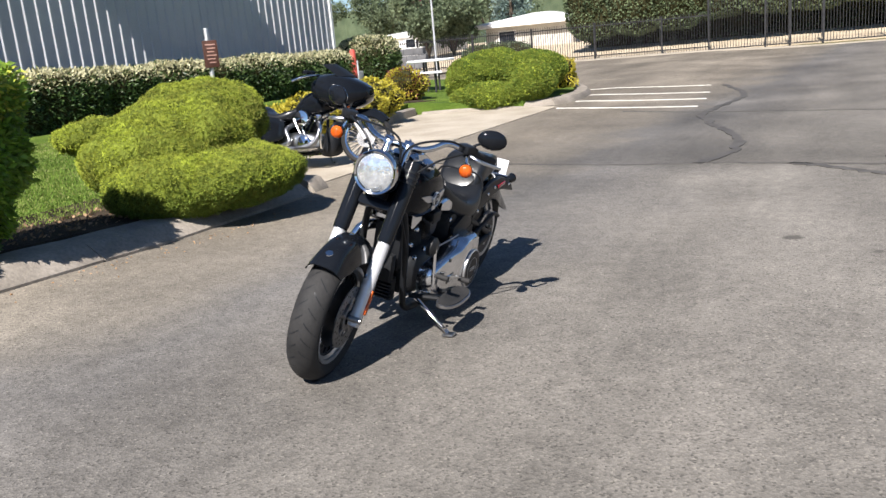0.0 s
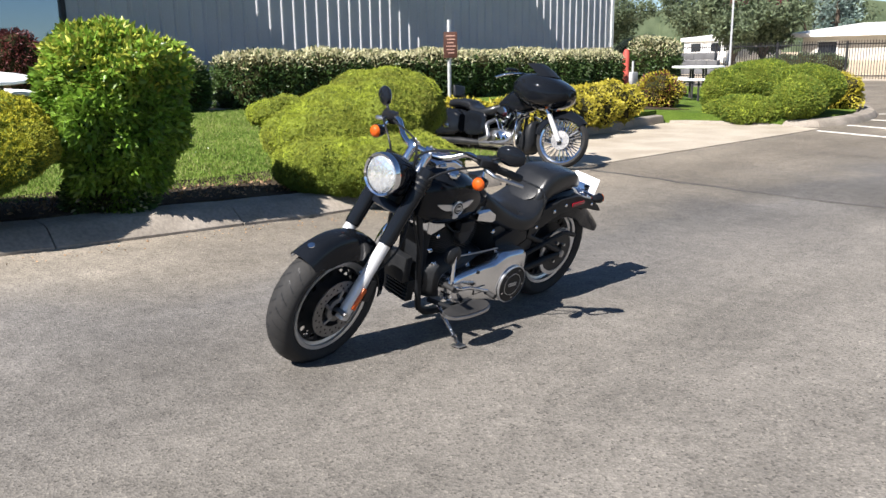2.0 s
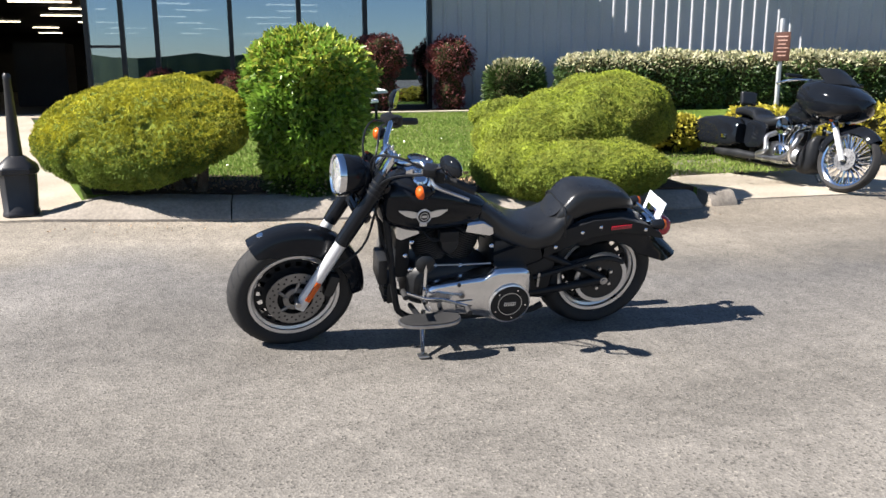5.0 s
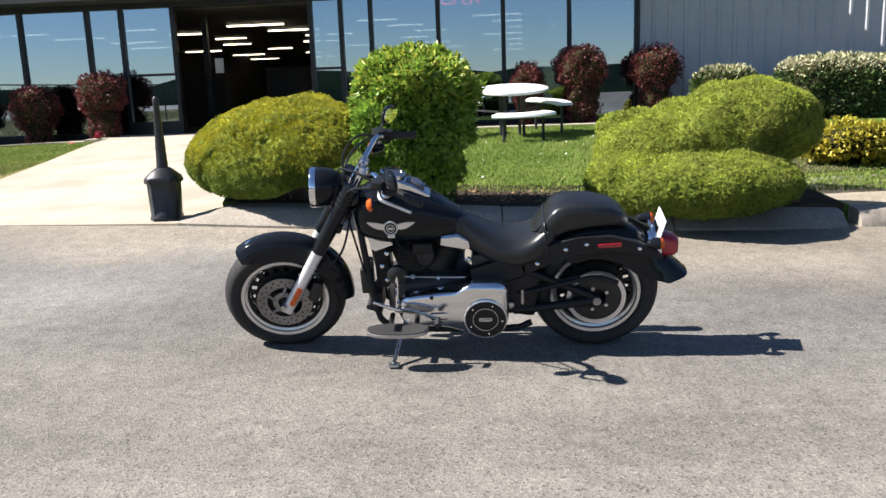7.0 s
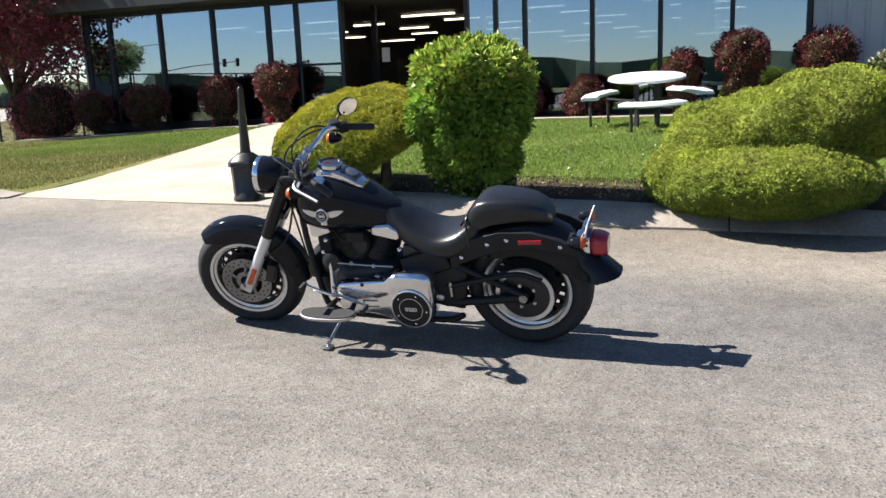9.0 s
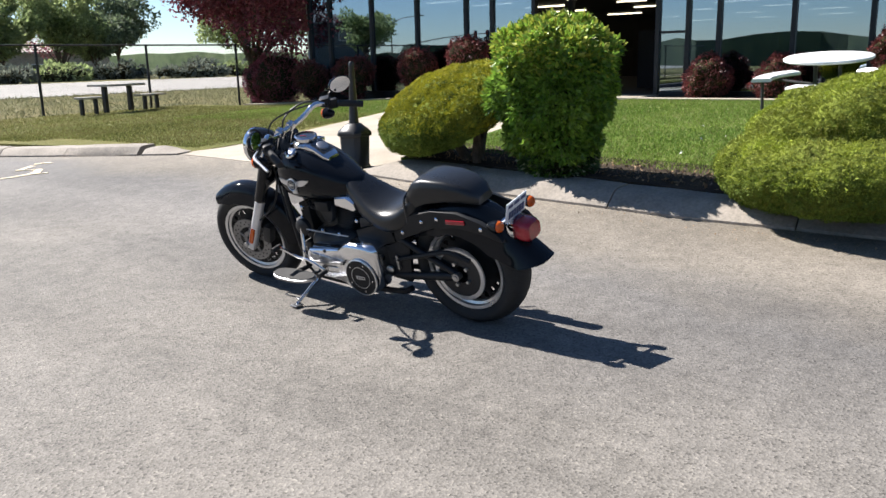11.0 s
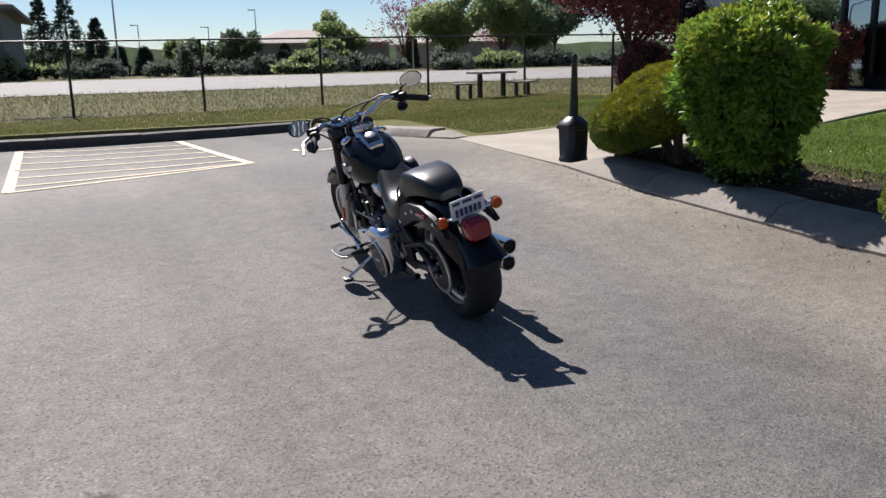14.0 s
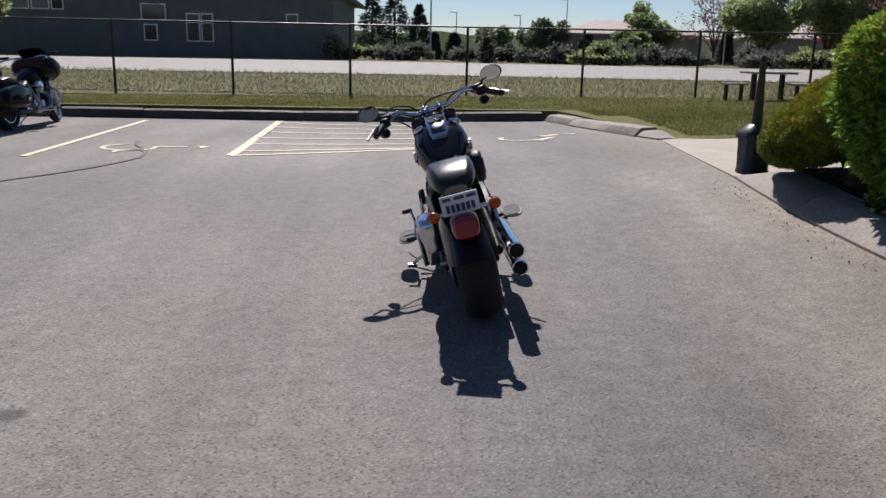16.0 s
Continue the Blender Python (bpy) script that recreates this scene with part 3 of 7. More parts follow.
gv, gf = [], []
cuts = [-900, -300, -120, -60, -36, -20, -11, 0, 15, 30, 44, 80, 160, 400, 900]
for yy in cuts:
    for xx in cuts:
        gv.append((xx, yy, -0.10 if -40 < yy < 44 else (0.35 if yy >= 44 else -0.1)))
for j in range(len(cuts) - 1):
    for i in range(len(cuts) - 1):
        a = j * len(cuts) + i
        gf.append((a, a + 1, a + 1 + len(cuts), a + len(cuts)))
tagged(raw_mesh("ground", gv, gf, DRYGRASS), "dry grassy open ground around the car park", "ground", kind="structure")

lot = sheet("car_park", [(-4.95, -7.1), (24, -7.1), (24, 41.6), (-4.95, 41.6)], lot_z, ASPHALT, step=0.5)
tagged(lot, "worn grey asphalt car park with pale aggregate", "car park", kind="structure")
lot2 = sheet("car_park", [(-60, 25.0), (-4.95, 25.0), (-4.95, 41.6), (-60, 41.6)], lot_z, ASPHALT, step=2.0)
tagged(lot2, "worn grey asphalt drive behind the planted island", "car park", kind="structure")
lot4 = sheet("car_park", [(-4.95, 18.6), (-4.95, 25.0), (-14, 25.0), (-9.5, 23.9), (-6.2, 22.8), (-5.0, 21.0)], lambda x, y: lot_z(x, y) - 0.004, ASPHALT, step=0.8)
tagged(lot4, "worn grey asphalt round the end of the planted island", "car park", kind="structure")
apron = sheet("gate_apron", [(-30, 40.3), (24, 40.3), (24, 44.5), (-30, 44.5)], lambda x, y: lot_z(x, y) + 0.012, CONCRETE, step=2.0)
tagged(apron, "pale concrete strip under the steel gates", "pavement", kind="structure")

# added out of view so the shop glass mirrors darker ground
lot3 = sheet("car_park", [(24, -7.1), (62, -7.1), (62, 41.6), (24, 41.6)], lambda x, y: lot_z(24, y), ASPHALT, step=6.0)
tagged(lot3, "unseen asphalt added behind the camera to darken window reflections", "car park", kind="structure")

# lawns
right_lawn = sheet("lawn", [(-4.45, 1.75), (-4.40, 7.3), (-6.18, 7.35), (-7.65, 16.3), (-5.2, 16.8), (-4.75, 18.0), (-5.0, 20.0), (-5.9, 22.2), (-8.5, 23.6), (-13.0, 24.4),
                            (-13.0, -0.5), (-9, 0.5)], lawn_z, LAWN, step=0.8, skirt=0.3)
tagged(right_lawn, "mown green lawn with a few daisies before the shop", "lawn", kind="structure")
for outline in ([(-4.40, -1.72), (-7.5, -2.3), (-10.3, -2.85), (-13.0, -3.6), (-13.0, -13.3), (-3.75, -13.3), (-3.75, -7.1)], [(-3.75, -7.1), (-3.75, -13.3), (30, -13.3), (30, -7.1)]):
    tagged(sheet("lawn", outline, west_z, LAWN_DRY, step=1.2, skirt=0.3), "thin olive lawn between kerb and chain-link fence", "lawn", kind="structure")
for outline in ([(-4.22, -1.62), (-4.45, -1.75), (-7.5, -2.3), (-9, -2.55), (-9, 0.5), (-4.45, 1.78), (-4.02, 1.50)], [(-9, -2.55), (-10.3, -2.85), (-13.0, -3.6), (-13.0, -0.5), (-9, 0.5)],
                [(-13.0, -4.1), (-14.3, -4.1), (-14.3, 0.4), (-13.0, 0.4)]):
    walk_way = sheet("footpath", outline, path_z, CONCRETE, step=0.8, skirt=0.25)
    tagged(walk_way, "pale concrete path leading to the shop entrance", "path", kind="structure")
front_strip = sheet("pavement", [(-13.35, 0.3), (-12.95, 0.3), (-12.95, 24.4), (-13.35, 24.4)], lambda x, y: lawn_z(-13, y) + 0.03, CONCRETE, step=1.0, skirt=0.3)
tagged(front_strip, "narrow concrete mowing strip beside the shop bed", "pavement", kind="structure")
front_strip2 = sheet("pavement", [(-13.35, -11), (-12.95, -11), (-12.95, -4.1), (-13.35, -4.1)], lambda x, y: west_z(-13, y) + 0.03, CONCRETE, step=1.0, skirt=0.3)
tagged(front_strip2, "narrow concrete mowing strip beside the shop bed", "pavement", kind="structure")
bed = sheet("planting_bed", [(-14.4, 0.3), (-13.35, 0.3), (-13.35, 24.4), (-14.4, 24.4)], lambda x, y: lawn_z(-13, y) + 0.015, SOIL, step=1.0, skirt=0.3)
tagged(bed, "dark soil bed along the shop wall", "planting bed", kind="structure")
bed2 = sheet("planting_bed", [(-14.4, -11), (-13.35, -11), (-13.35, -4.0), (-14.4, -4.0)], lambda x, y: west_z(-13, y) + 0.015, SOIL, step=1.0, skirt=0.3)
tagged(bed2, "dark soil bed along the shop wall", "planting bed", kind="structure")
bed3 = sheet("planting_bed", [(-4.45, 1.8), (-4.38, 7.25), (-5.95, 7.3), (-5.6, 6.9), (-5.05, 4.6), (-5.6, 2.9), (-5.9, 1.5)],
             lambda x, y: lawn_z(x, y) + 0.012, SOIL, step=0.5, skirt=0.2)
tagged(bed3, "shaded dark soil bed along the kerb", "planting bed", kind="structure")
pad_side = [(-4.4, 7.35), (-6.05, 7.40), (-7.45, 16.3), (-4.95, 16.85), (-4.4, 16.6)]
pad = sheet("parking_pad", pad_side, lambda x, y: lot_z(x, y) + 0.012, CONCRETE, step=1.0, skirt=0.15)
tagged(pad, "pale concrete parking pad for motorcycles", "pavement", kind="structure")
bed4 = sheet("planting_bed", [(-6.30, 7.45), (-7.85, 16.2), (-7.3, 17.0), (-9.2, 16.9), (-7.5, 7.8)], lambda x, y: lawn_z(x, y) + 0.014, SOIL, step=0.6, skirt=0.2)
tagged(bed4, "dark soil bed behind the parking pad", "planting bed", kind="structure")


def kerb(line, width=0.30, height=0.135, label="weathered concrete kerb with a sloped face", seg=1.5, taper=(False, False), slope=0.10, material=KERB):
    """A run of cast kerb stones along a line in plan; the road lies on the right-hand side of the line."""
    pts = glide([(x, y, 0) for x, y in line], 8) if len(line) > 2 else [Vector((*p, 0)) for p in line]
    if len(line) == 2:
        a, b = pts
        pts = [a.lerp(b, k / 12) for k in range(13)]
    run = [0.0]
    for a, b in zip(pts, pts[1:]):
        run.append(run[-1] + (b - a).length)
    total, count = run[-1], max(1, round(run[-1] / seg))
    base = thing("kerb", Matrix(), label, "kerb", kind="structure")

    def at(s):
        i = min(len(run) - 2, max(0, int(np.searchsorted(run, s)) - 1))
        t = (s - run[i]) / max(1e-6, run[i + 1] - run[i])
        d = (pts[i + 1] - pts[i]).normalized()
        return pts[i].lerp(pts[i + 1], t), Vector((-d.y, d.x, 0))

    for k in range(count):
        s0, s1 = total * k / count + 0.006, total * (k + 1) / count - 0.006
        loops = []
        jig = random.uniform(-0.006, 0.006)
        for j in range(5):
            s = s0 + (s1 - s0) * j / 4
            p, left = at(s)
            h = height + jig
            if taper[0]:
                h *= 0.25 + 0.75 * smooth(0, 0.5, s)
            if taper[1]:
                h *= 0.25 + 0.75 * smooth(0, 0.5, total - s)
            z0 = lot_z(p.x, p.y)
            prof = [(0, -0.12), (0, 0.02), (slope * 0.75, h * 0.9), (slope + 0.03, h), (width - 0.02, h + 0.008), (width, h - 0.01), (width, -0.12)]
            shrink = 0.006 if j in (0, 4) else 0.0
            loops.append([p + left * (o + (shrink if o < width / 2 else -shrink)) + Vector((0, 0, z0 + zz - (shrink if zz > 0.03 else 0))) for o, zz in prof])
        part("kerb_stone", rings(bmesh.new(), loops), material, base)
    return base


kerb([(-4.02, 1.46), (-3.97, 2.2), (-3.93, 3.4), (-3.96, 4.6), (-4.02, 5.6), (-4.06, 6.4), (-4.10, 7.2)], 0.46, 0.145, taper=(True, False), slope=0.19)
kerb([(-4.16, 7.32), (-4.18, 7.62)], 0.26, 0.14, "loose concrete kerb end stone at the parking pad", seg=0.4)
kerb([(-6.02, 7.42), (-6.72, 11.9), (-7.42, 16.25)], 0.16, 0.17, "straight concrete kerb behind the parking pad", slope=0.03)
kerb([(-7.35, 16.32), (-6.0, 16.6), (-4.95, 16.9), (-4.45, 17.6), (-4.5, 19.4), (-5.1, 21.5), (-6.4, 23.3), (-9.5, 24.3), (-14, 24.9)], 0.34, 0.135,
     "rounded concrete kerb round the end of the planted island")
# the tar colour here stands in for shade on the sunless kerb face
kerb([(30, -6.85), (12, -6.85), (4, -6.85), (0, -6.85), (-3.45, -6.9)], 0.2, 0.17, "concrete kerb along the car park end, coloured tar-dark for shade", slope=0.03, material=TAR_AND_SHADE)
kerb([(-3.48, -6.85), (-3.70, -5.2), (-3.92, -3.6), (-4.08, -2.45)], 0.34, 0.13, "angled concrete kerb at the car park corner", taper=(False, False))
kerb([(-4.10, -2.38), (-4.20, -1.75)], 0.3, 0.10, "broken end stone of the angled concrete kerb", taper=(False, True))


# ---- road and markings ----
def strip_along(points, width, lift, material, name, zf=lot_z):
    bm = bmesh.new()
    loops = []
    for i, p in enumerate(points):
        a, b = Vector((*points[max(0, i - 1)], 0)), Vector((*points[min(len(points) - 1, i + 1)], 0))
        d = (b - a).normalized()
        n = Vector((-d.y, d.x, 0)) * width / 2 * (random.uniform(0.75, 1.25) if material is TAR_AND_SHADE else 1)
        q = Vector((*p, zf(*p)))
        loops.append([q + n + Vector((0, 0, lift)), q - n + Vector((0, 0, lift)), q - n, q + n])
    rings(bm, loops)
    return link_mesh(name, bm, material, smooth=False)


def seg_points(a, b, n=6):
    return [(a[0] + (b[0] - a[0]) * k / n, a[1] + (b[1] - a[1]) * k / n) for k in range(n + 1)]


street = sheet("road", [(-140, -25), (140, -25), (140, -45), (-140, -45)], lambda x, y: 0.34 - 0.009 * (y + 25) - 0.004 * max(0, x), ROADTOP, step=20)
tagged(street, "pale concrete street beyond the fence", "road", kind="structure")
verge = sheet("verge", [(-140, -13.3), (140, -13.3), (140, -25.1), (-140, -25.1)], lambda x, y: 0.08 + 0.02 * (-13.3 - y) - 0.004 * max(0, x), DRYGRASS, step=6)
tagged(verge, "rough dry grass verge between fence and street", "verge", kind="structure")

hatch = thing("hatched_bay_marking", Matrix(), "worn cream painted hatching of an access aisle", "road marking", kind="structure")
H1, H2, H3, H4 = (1.31, -1.5), (-1.44, -1.86), (-1.0, -6.65), (1.53, -6.6)


def mark(a, b, width, material, parent):
    ob = strip_along(seg_points(a, b, 14), width, 0.008, material, "painted_line")
    ob.parent = parent


for a, b, w in ((H1, H4, 0.13), (H2, H3, 0.13), (H1, H2, 0.09)):
    mark(a, b, w, YELLOWLINE, hatch)
for k in range(6):
    f0, f1 = 0.10 + 0.17 * k, -0.05 + 0.17 * k
    mark((H1[0] + (H4[0] - H1[0]) * f0, H1[1] + (H4[1] - H1[1]) * f0), (H2[0] + (H3[0] - H2[0]) * max(0.02, f1), H2[1] + (H3[1] - H2[1]) * max(0.02, f1)), 0.085, YELLOWLINE, hatch)
bay = thing("bay_line_marking", Matrix(), "worn cream painted parking bay line", "road marking", kind="structure")
mark((3.77, -1.18), (3.9, -6.3), 0.10, YELLOWLINE, bay)
far_bay = thing("striped_bay_marking", Matrix(), "four faded white painted stripes at the planted island", "road marking", kind="structure")
for a, b in (((-4.3, 16.25), (-1.58, 16.25)), ((-4.35, 17.8), (-1.65, 17.9)), ((-4.5, 19.5), (-1.8, 19.6)), ((-4.95, 21.3), (-2.03, 21.6))):
    mark(a, b, 0.11, WHITELINE, far_bay)


def wheelchair_mark(cx, cy, size, turn):
    """A faded painted wheelchair sign: wheel, seat line, head."""
    base = thing("accessible_bay_marking", Matrix(), "faded cream wheelchair symbol painted on asphalt", "road marking", kind="structure")
    c, s = math.cos(turn), math.sin(turn)
    place = lambda u, v: (cx + size * (c * u - s * v), cy + size * (s * u + c * v))
    arc = [place(0.34 * math.cos(a), 0.34 * math.sin(a) - 0.2) for a in np.linspace(-2.9, 0.9, 16)]
    for line, w in ((arc, 0.07), ([place(-0.05, 0.55), place(-0.03, 0.15), place(0.25, 0.13), place(0.42, -0.3), place(0.55, -0.28)], 0.08),
                    ([place(-0.12, 0.72), place(0.0, 0.8), place(0.08, 0.72)], 0.1)):
        ob = strip_along(line, w, 0.008, YELLOWLINE, "painted_line")
        ob.parent = base


wheelchair_mark(-2.75, -3.0, 1.0, 2.2)
wheelchair_mark(2.65, -2.3, 1.0, 1.7)

cracks = thing("sealed_cracks", Matrix(), "wandering dark tar-sealed cracks in the asphalt", "crack seal", kind="structure")


def crack(points, width):
    rng = random.Random(len(points) * 13 + int(points[0][0] * 10))
    fine = glide([(x, y, 0) for x, y in points], 7)
    ob = strip_along([(p.x + rng.uniform(-0.035, 0.035), p.y + rng.uniform(-0.035, 0.035)) for p in fine], width, 0.009, TAR_AND_SHADE, "crack")
    ob.parent = cracks


crack([(-4.2, 9.25), (-2.63, 9.33), (-1.4, 9.36), (-0.55, 9.40), (0.55, 9.25), (1.5, 9.05), (3.2, 8.8), (5.0, 8.7)], 0.045)
crack([(0.35, 9.27), (0.75, 8.95), (1.1, 8.62), (1.5, 8.4)], 0.10)
crack([(-0.62, 9.36), (-0.33, 10.4), (-0.5, 11.9), (-1.0, 13.4), (-1.3, 15.0), (-1.05, 17.0), (-1.0, 19.0), (-1.7, 21.5)], 0.13)
crack([(1.2, 9.6), (2.0, 10.1), (3.6, 11.6), (6.0, 12.4)], 0.05)
crack([(3.0, -3.0), (2.4, -1.2), (3.2, 0.8), (4.5, 2.0)], 0.05)
crack([(-2.8, 15.5), (0.5, 14.6), (4.0, 13.2)], 0.04)


# ---- the shop ----
WX = -14.36
shop = thing("shop_building", Matrix(), "long grey metal-clad shop with dark-framed storefront glass", "building")


def wall_box(name, y0, y1, z0, z1, x0, x1, material, label="", bevel=0.0):
    return part(name, boxed(x1 - x0, y1 - y0, z1 - z0, pose((x0 + x1) / 2, (y0 + y1) / 2, (z0 + z1) / 2), bevel), material, shop, label, smooth=False)


# ribbed metal wall: one folded sheet
loops = []
yy, k = 6.99, 0
RIB = [(0.0, 0.0), (0.215, 0.0), (0.245, 0.036), (0.285, 0.036), (0.315, 0.0)]
bm = bmesh.new()
pts = []
while yy < 24.2:
    for dy, dx in RIB[:-1]:
        if yy + dy < 24.25:
            pts.append((yy + dy, dx))
    yy += 0.315
pts.append((24.25, 0))
rings(bm, [[Vector((WX + dx, y, z)) for y, dx in pts] + [Vector((WX - 0.018, 24.25, z)), Vector((WX - 0.018, 6.99, z))] for z in (0.1, 5.6)])
part("ribbed_wall", bm, SIDING, shop, "grey ribbed metal cladding with bright rib edges", smooth=False)
wall_box("wall_core", 7.0, 24.2, 0.0, 5.6, WX - 0.25, WX - 0.02, SIDING)
wall_box("corner_trim", 24.2, 24.32, 0.1, 5.6, WX - 0.3, WX + 0.06, WHITETRIM)
wall_box("side_wall", 24.0, 24.2, 0.0, 5.6, WX - 34, WX - 0.3, SIDING)
wall_box("rear_wall", -9.75, 24.0, 0.0, 5.6, WX - 34.2, WX - 34, SIDING)
wall_box("end_wall", -9.9, -9.75, 0.0, 5.6, WX - 34, WX - 0.06, SIDING)
wall_box("roof", -9.95, 24.3, 5.6, 5.75, WX - 34.2, WX + 0.15, FASCIA)
# unseen block above the view, sized to cast slanted shade on the ribbed wall
wall_box("upper_panel", 12.92, 17.14, 4.8, 6.2, WX - 0.02, WX + 0.5, FASCIA)
# its unseen upper part is raised to shade the near end of the ribs
wall_box("fascia", -10.6, 6.9, 3.3, 6.5, WX - 0.05, WX + 0.9, FASCIA, "deep dark eave over the storefront")
wall_box("upper_wall", -9.75, 7.0, 4.4, 5.6, WX - 0.25, WX - 0.02, SIDING)
wall_box("sill", -9.75, -3.72, 0.45, 0.64, WX - 0.1, WX + 0.06, MULLION)
wall_box("sill", 0.4, 6.95, 0.5, 0.66, WX - 0.1, WX + 0.06, MULLION)
wall_box("head_rail", -9.75, 6.95, 3.18, 3.3, WX - 0.1, WX + 0.05, MULLION)
MULLS = [-9.7, -8.95, -7.45, -5.95, -4.46, -3.72, -2.6, 0.32, 0.95, 1.57, 2.95, 4.27, 5.59, 6.92]
for y in MULLS:
    wall_box("mullion", y - 0.045, y + 0.045, 0.55, 3.22, WX - 0.09, WX + 0.055, MULLION, bevel=0.006)
for a, b in zip(MULLS, MULLS[1:]):
    if (a, b) == (-2.6, 0.32):
        continue
    p = wall_box("window_pane", a + 0.045, b - 0.045, 0.62, 3.18, WX - 0.02, WX - 0.008, GLASS)
    p.visible_shadow = False
wall_box("door_rail", -3.67, -2.65, 1.80, 1.85, WX - 0.06, WX + 0.04, MULLION)
wall_box("door_rail", -3.67, -2.65, 0.58, 0.85, WX - 0.06, WX + 0.04, MULLION)
wall_box("door_rail", 0.37, 0.9, 1.80, 1.85, WX - 0.06, WX + 0.04, MULLION)
# shop floor, ceiling and back wall; near-black colour stands in for the dim room
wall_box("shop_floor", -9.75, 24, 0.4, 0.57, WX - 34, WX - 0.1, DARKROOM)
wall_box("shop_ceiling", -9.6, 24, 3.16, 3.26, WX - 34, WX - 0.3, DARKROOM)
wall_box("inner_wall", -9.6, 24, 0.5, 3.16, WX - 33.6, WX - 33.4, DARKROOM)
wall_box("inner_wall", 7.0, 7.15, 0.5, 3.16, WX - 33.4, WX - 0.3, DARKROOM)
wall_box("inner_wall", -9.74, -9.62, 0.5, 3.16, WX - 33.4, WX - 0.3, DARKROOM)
wall_box("porch_post", -2.56, -2.44, 0.55, 3.2, WX - 1.6, WX - 1.48, MULLION)
wall_box("porch_post", 0.16, 0.28, 0.55, 3.2, WX - 1.6, WX - 1.48, MULLION)
wall_box("notice", -2.32, -2.12, 1.85, 2.18, WX - 1.52, WX - 1.51, PAPER)
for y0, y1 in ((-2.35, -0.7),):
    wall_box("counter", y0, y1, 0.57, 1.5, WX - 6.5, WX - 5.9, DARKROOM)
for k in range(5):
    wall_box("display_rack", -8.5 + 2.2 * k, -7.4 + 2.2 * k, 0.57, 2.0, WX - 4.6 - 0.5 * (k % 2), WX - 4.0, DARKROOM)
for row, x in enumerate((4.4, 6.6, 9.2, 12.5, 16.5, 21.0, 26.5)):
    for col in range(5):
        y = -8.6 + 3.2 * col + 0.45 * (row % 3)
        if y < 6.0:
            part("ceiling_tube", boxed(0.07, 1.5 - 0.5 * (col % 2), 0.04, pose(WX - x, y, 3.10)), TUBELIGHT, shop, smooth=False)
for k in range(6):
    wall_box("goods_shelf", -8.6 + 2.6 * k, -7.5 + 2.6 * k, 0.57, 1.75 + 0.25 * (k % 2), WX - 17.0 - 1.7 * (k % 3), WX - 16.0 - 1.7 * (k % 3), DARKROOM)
neon = text_mesh("OPEN", 0.32, 0.012, NEON, "open_sign")
neon.matrix_basis = pose(WX - 0.06, 3.42, 3.08, 90, 0, 90)
tagged(neon, "red neon sign that reads OPEN inside the window", "sign")
poster = solo("window_poster", boxed(0.006, 0.62, 0.85, pose(WX - 0.05, 4.96, 2.5)), POSTERPINK, "faded pink poster inside the shop window", "poster", smooth=False)
for dy in (-0.05, 0.03, 0.1):
    part("poster_mark", boxed(0.004, 0.035, 0.26, pose(WX - 0.045, 5.0 + dy, 2.55, 12)), PLATEINK, poster, smooth=False)

# ---- far side: fence with gates, hedge, houses ----
FY = 42.0
FZ = 0.28
fence_iron = thing("steel_fence", Matrix(), "black steel picket fence and sliding gates at the far side", "fence")
for x in list(np.arange(-30, -4, 3.3)) + [-4.72, -2.22, -1.18, 0.2, 2.78, 6.5, 10, 14, 18, 22]:
    tall = 2.75 if x > -5 else 1.85
    part("post", boxed(0.09, 0.09, tall, pose(x, FY, FZ + tall / 2)), FENCEBLACK, fence_iron, smooth=False)
bars = {tall: part("picket", boxed(0.024, 0.024, tall, pose(0, 0, 0.08 + tall / 2)), FENCEBLACK, fence_iron, smooth=False) for tall in (2.65, 1.78)}
bm = bmesh.new()
for k, x in enumerate(np.arange(-30, 22, 0.125)):
    tall = 2.65 if x > -4.7 else 1.78
    if x < -14.5:
        box(bm, 0.024, 0.024, tall, pose(x, FY, FZ + 0.08 + tall / 2))
        continue
    one = bars[tall] if bars[tall].location.y == 0 else new("picket", bars[tall].data)
    one.parent, one.location = fence_iron, (x, FY, FZ)
tagged(part("far_picket", bm, FENCEBLACK, fence_iron, smooth=False), kind="stuff")
for x0, x1, z in ((-30, -4.7, 0.25), (-30, -4.7, 1.7), (-4.7, 22, 0.12), (-4.7, 22, 2.5)):
    part("rail", boxed(x1 - x0, 0.04, 0.05, pose((x0 + x1) / 2, FY, FZ + z)), FENCEBLACK, fence_iron, smooth=False)
tagged(sheet("yard", [(-40, 42.3), (40, 42.3), (40, 75), (-40, 75)], lambda x, y: FZ + 0.1 + 0.045 * (y - 42), PALEGRAVEL, step=6), "pale dry yard behind the fence", "ground", kind="structure")


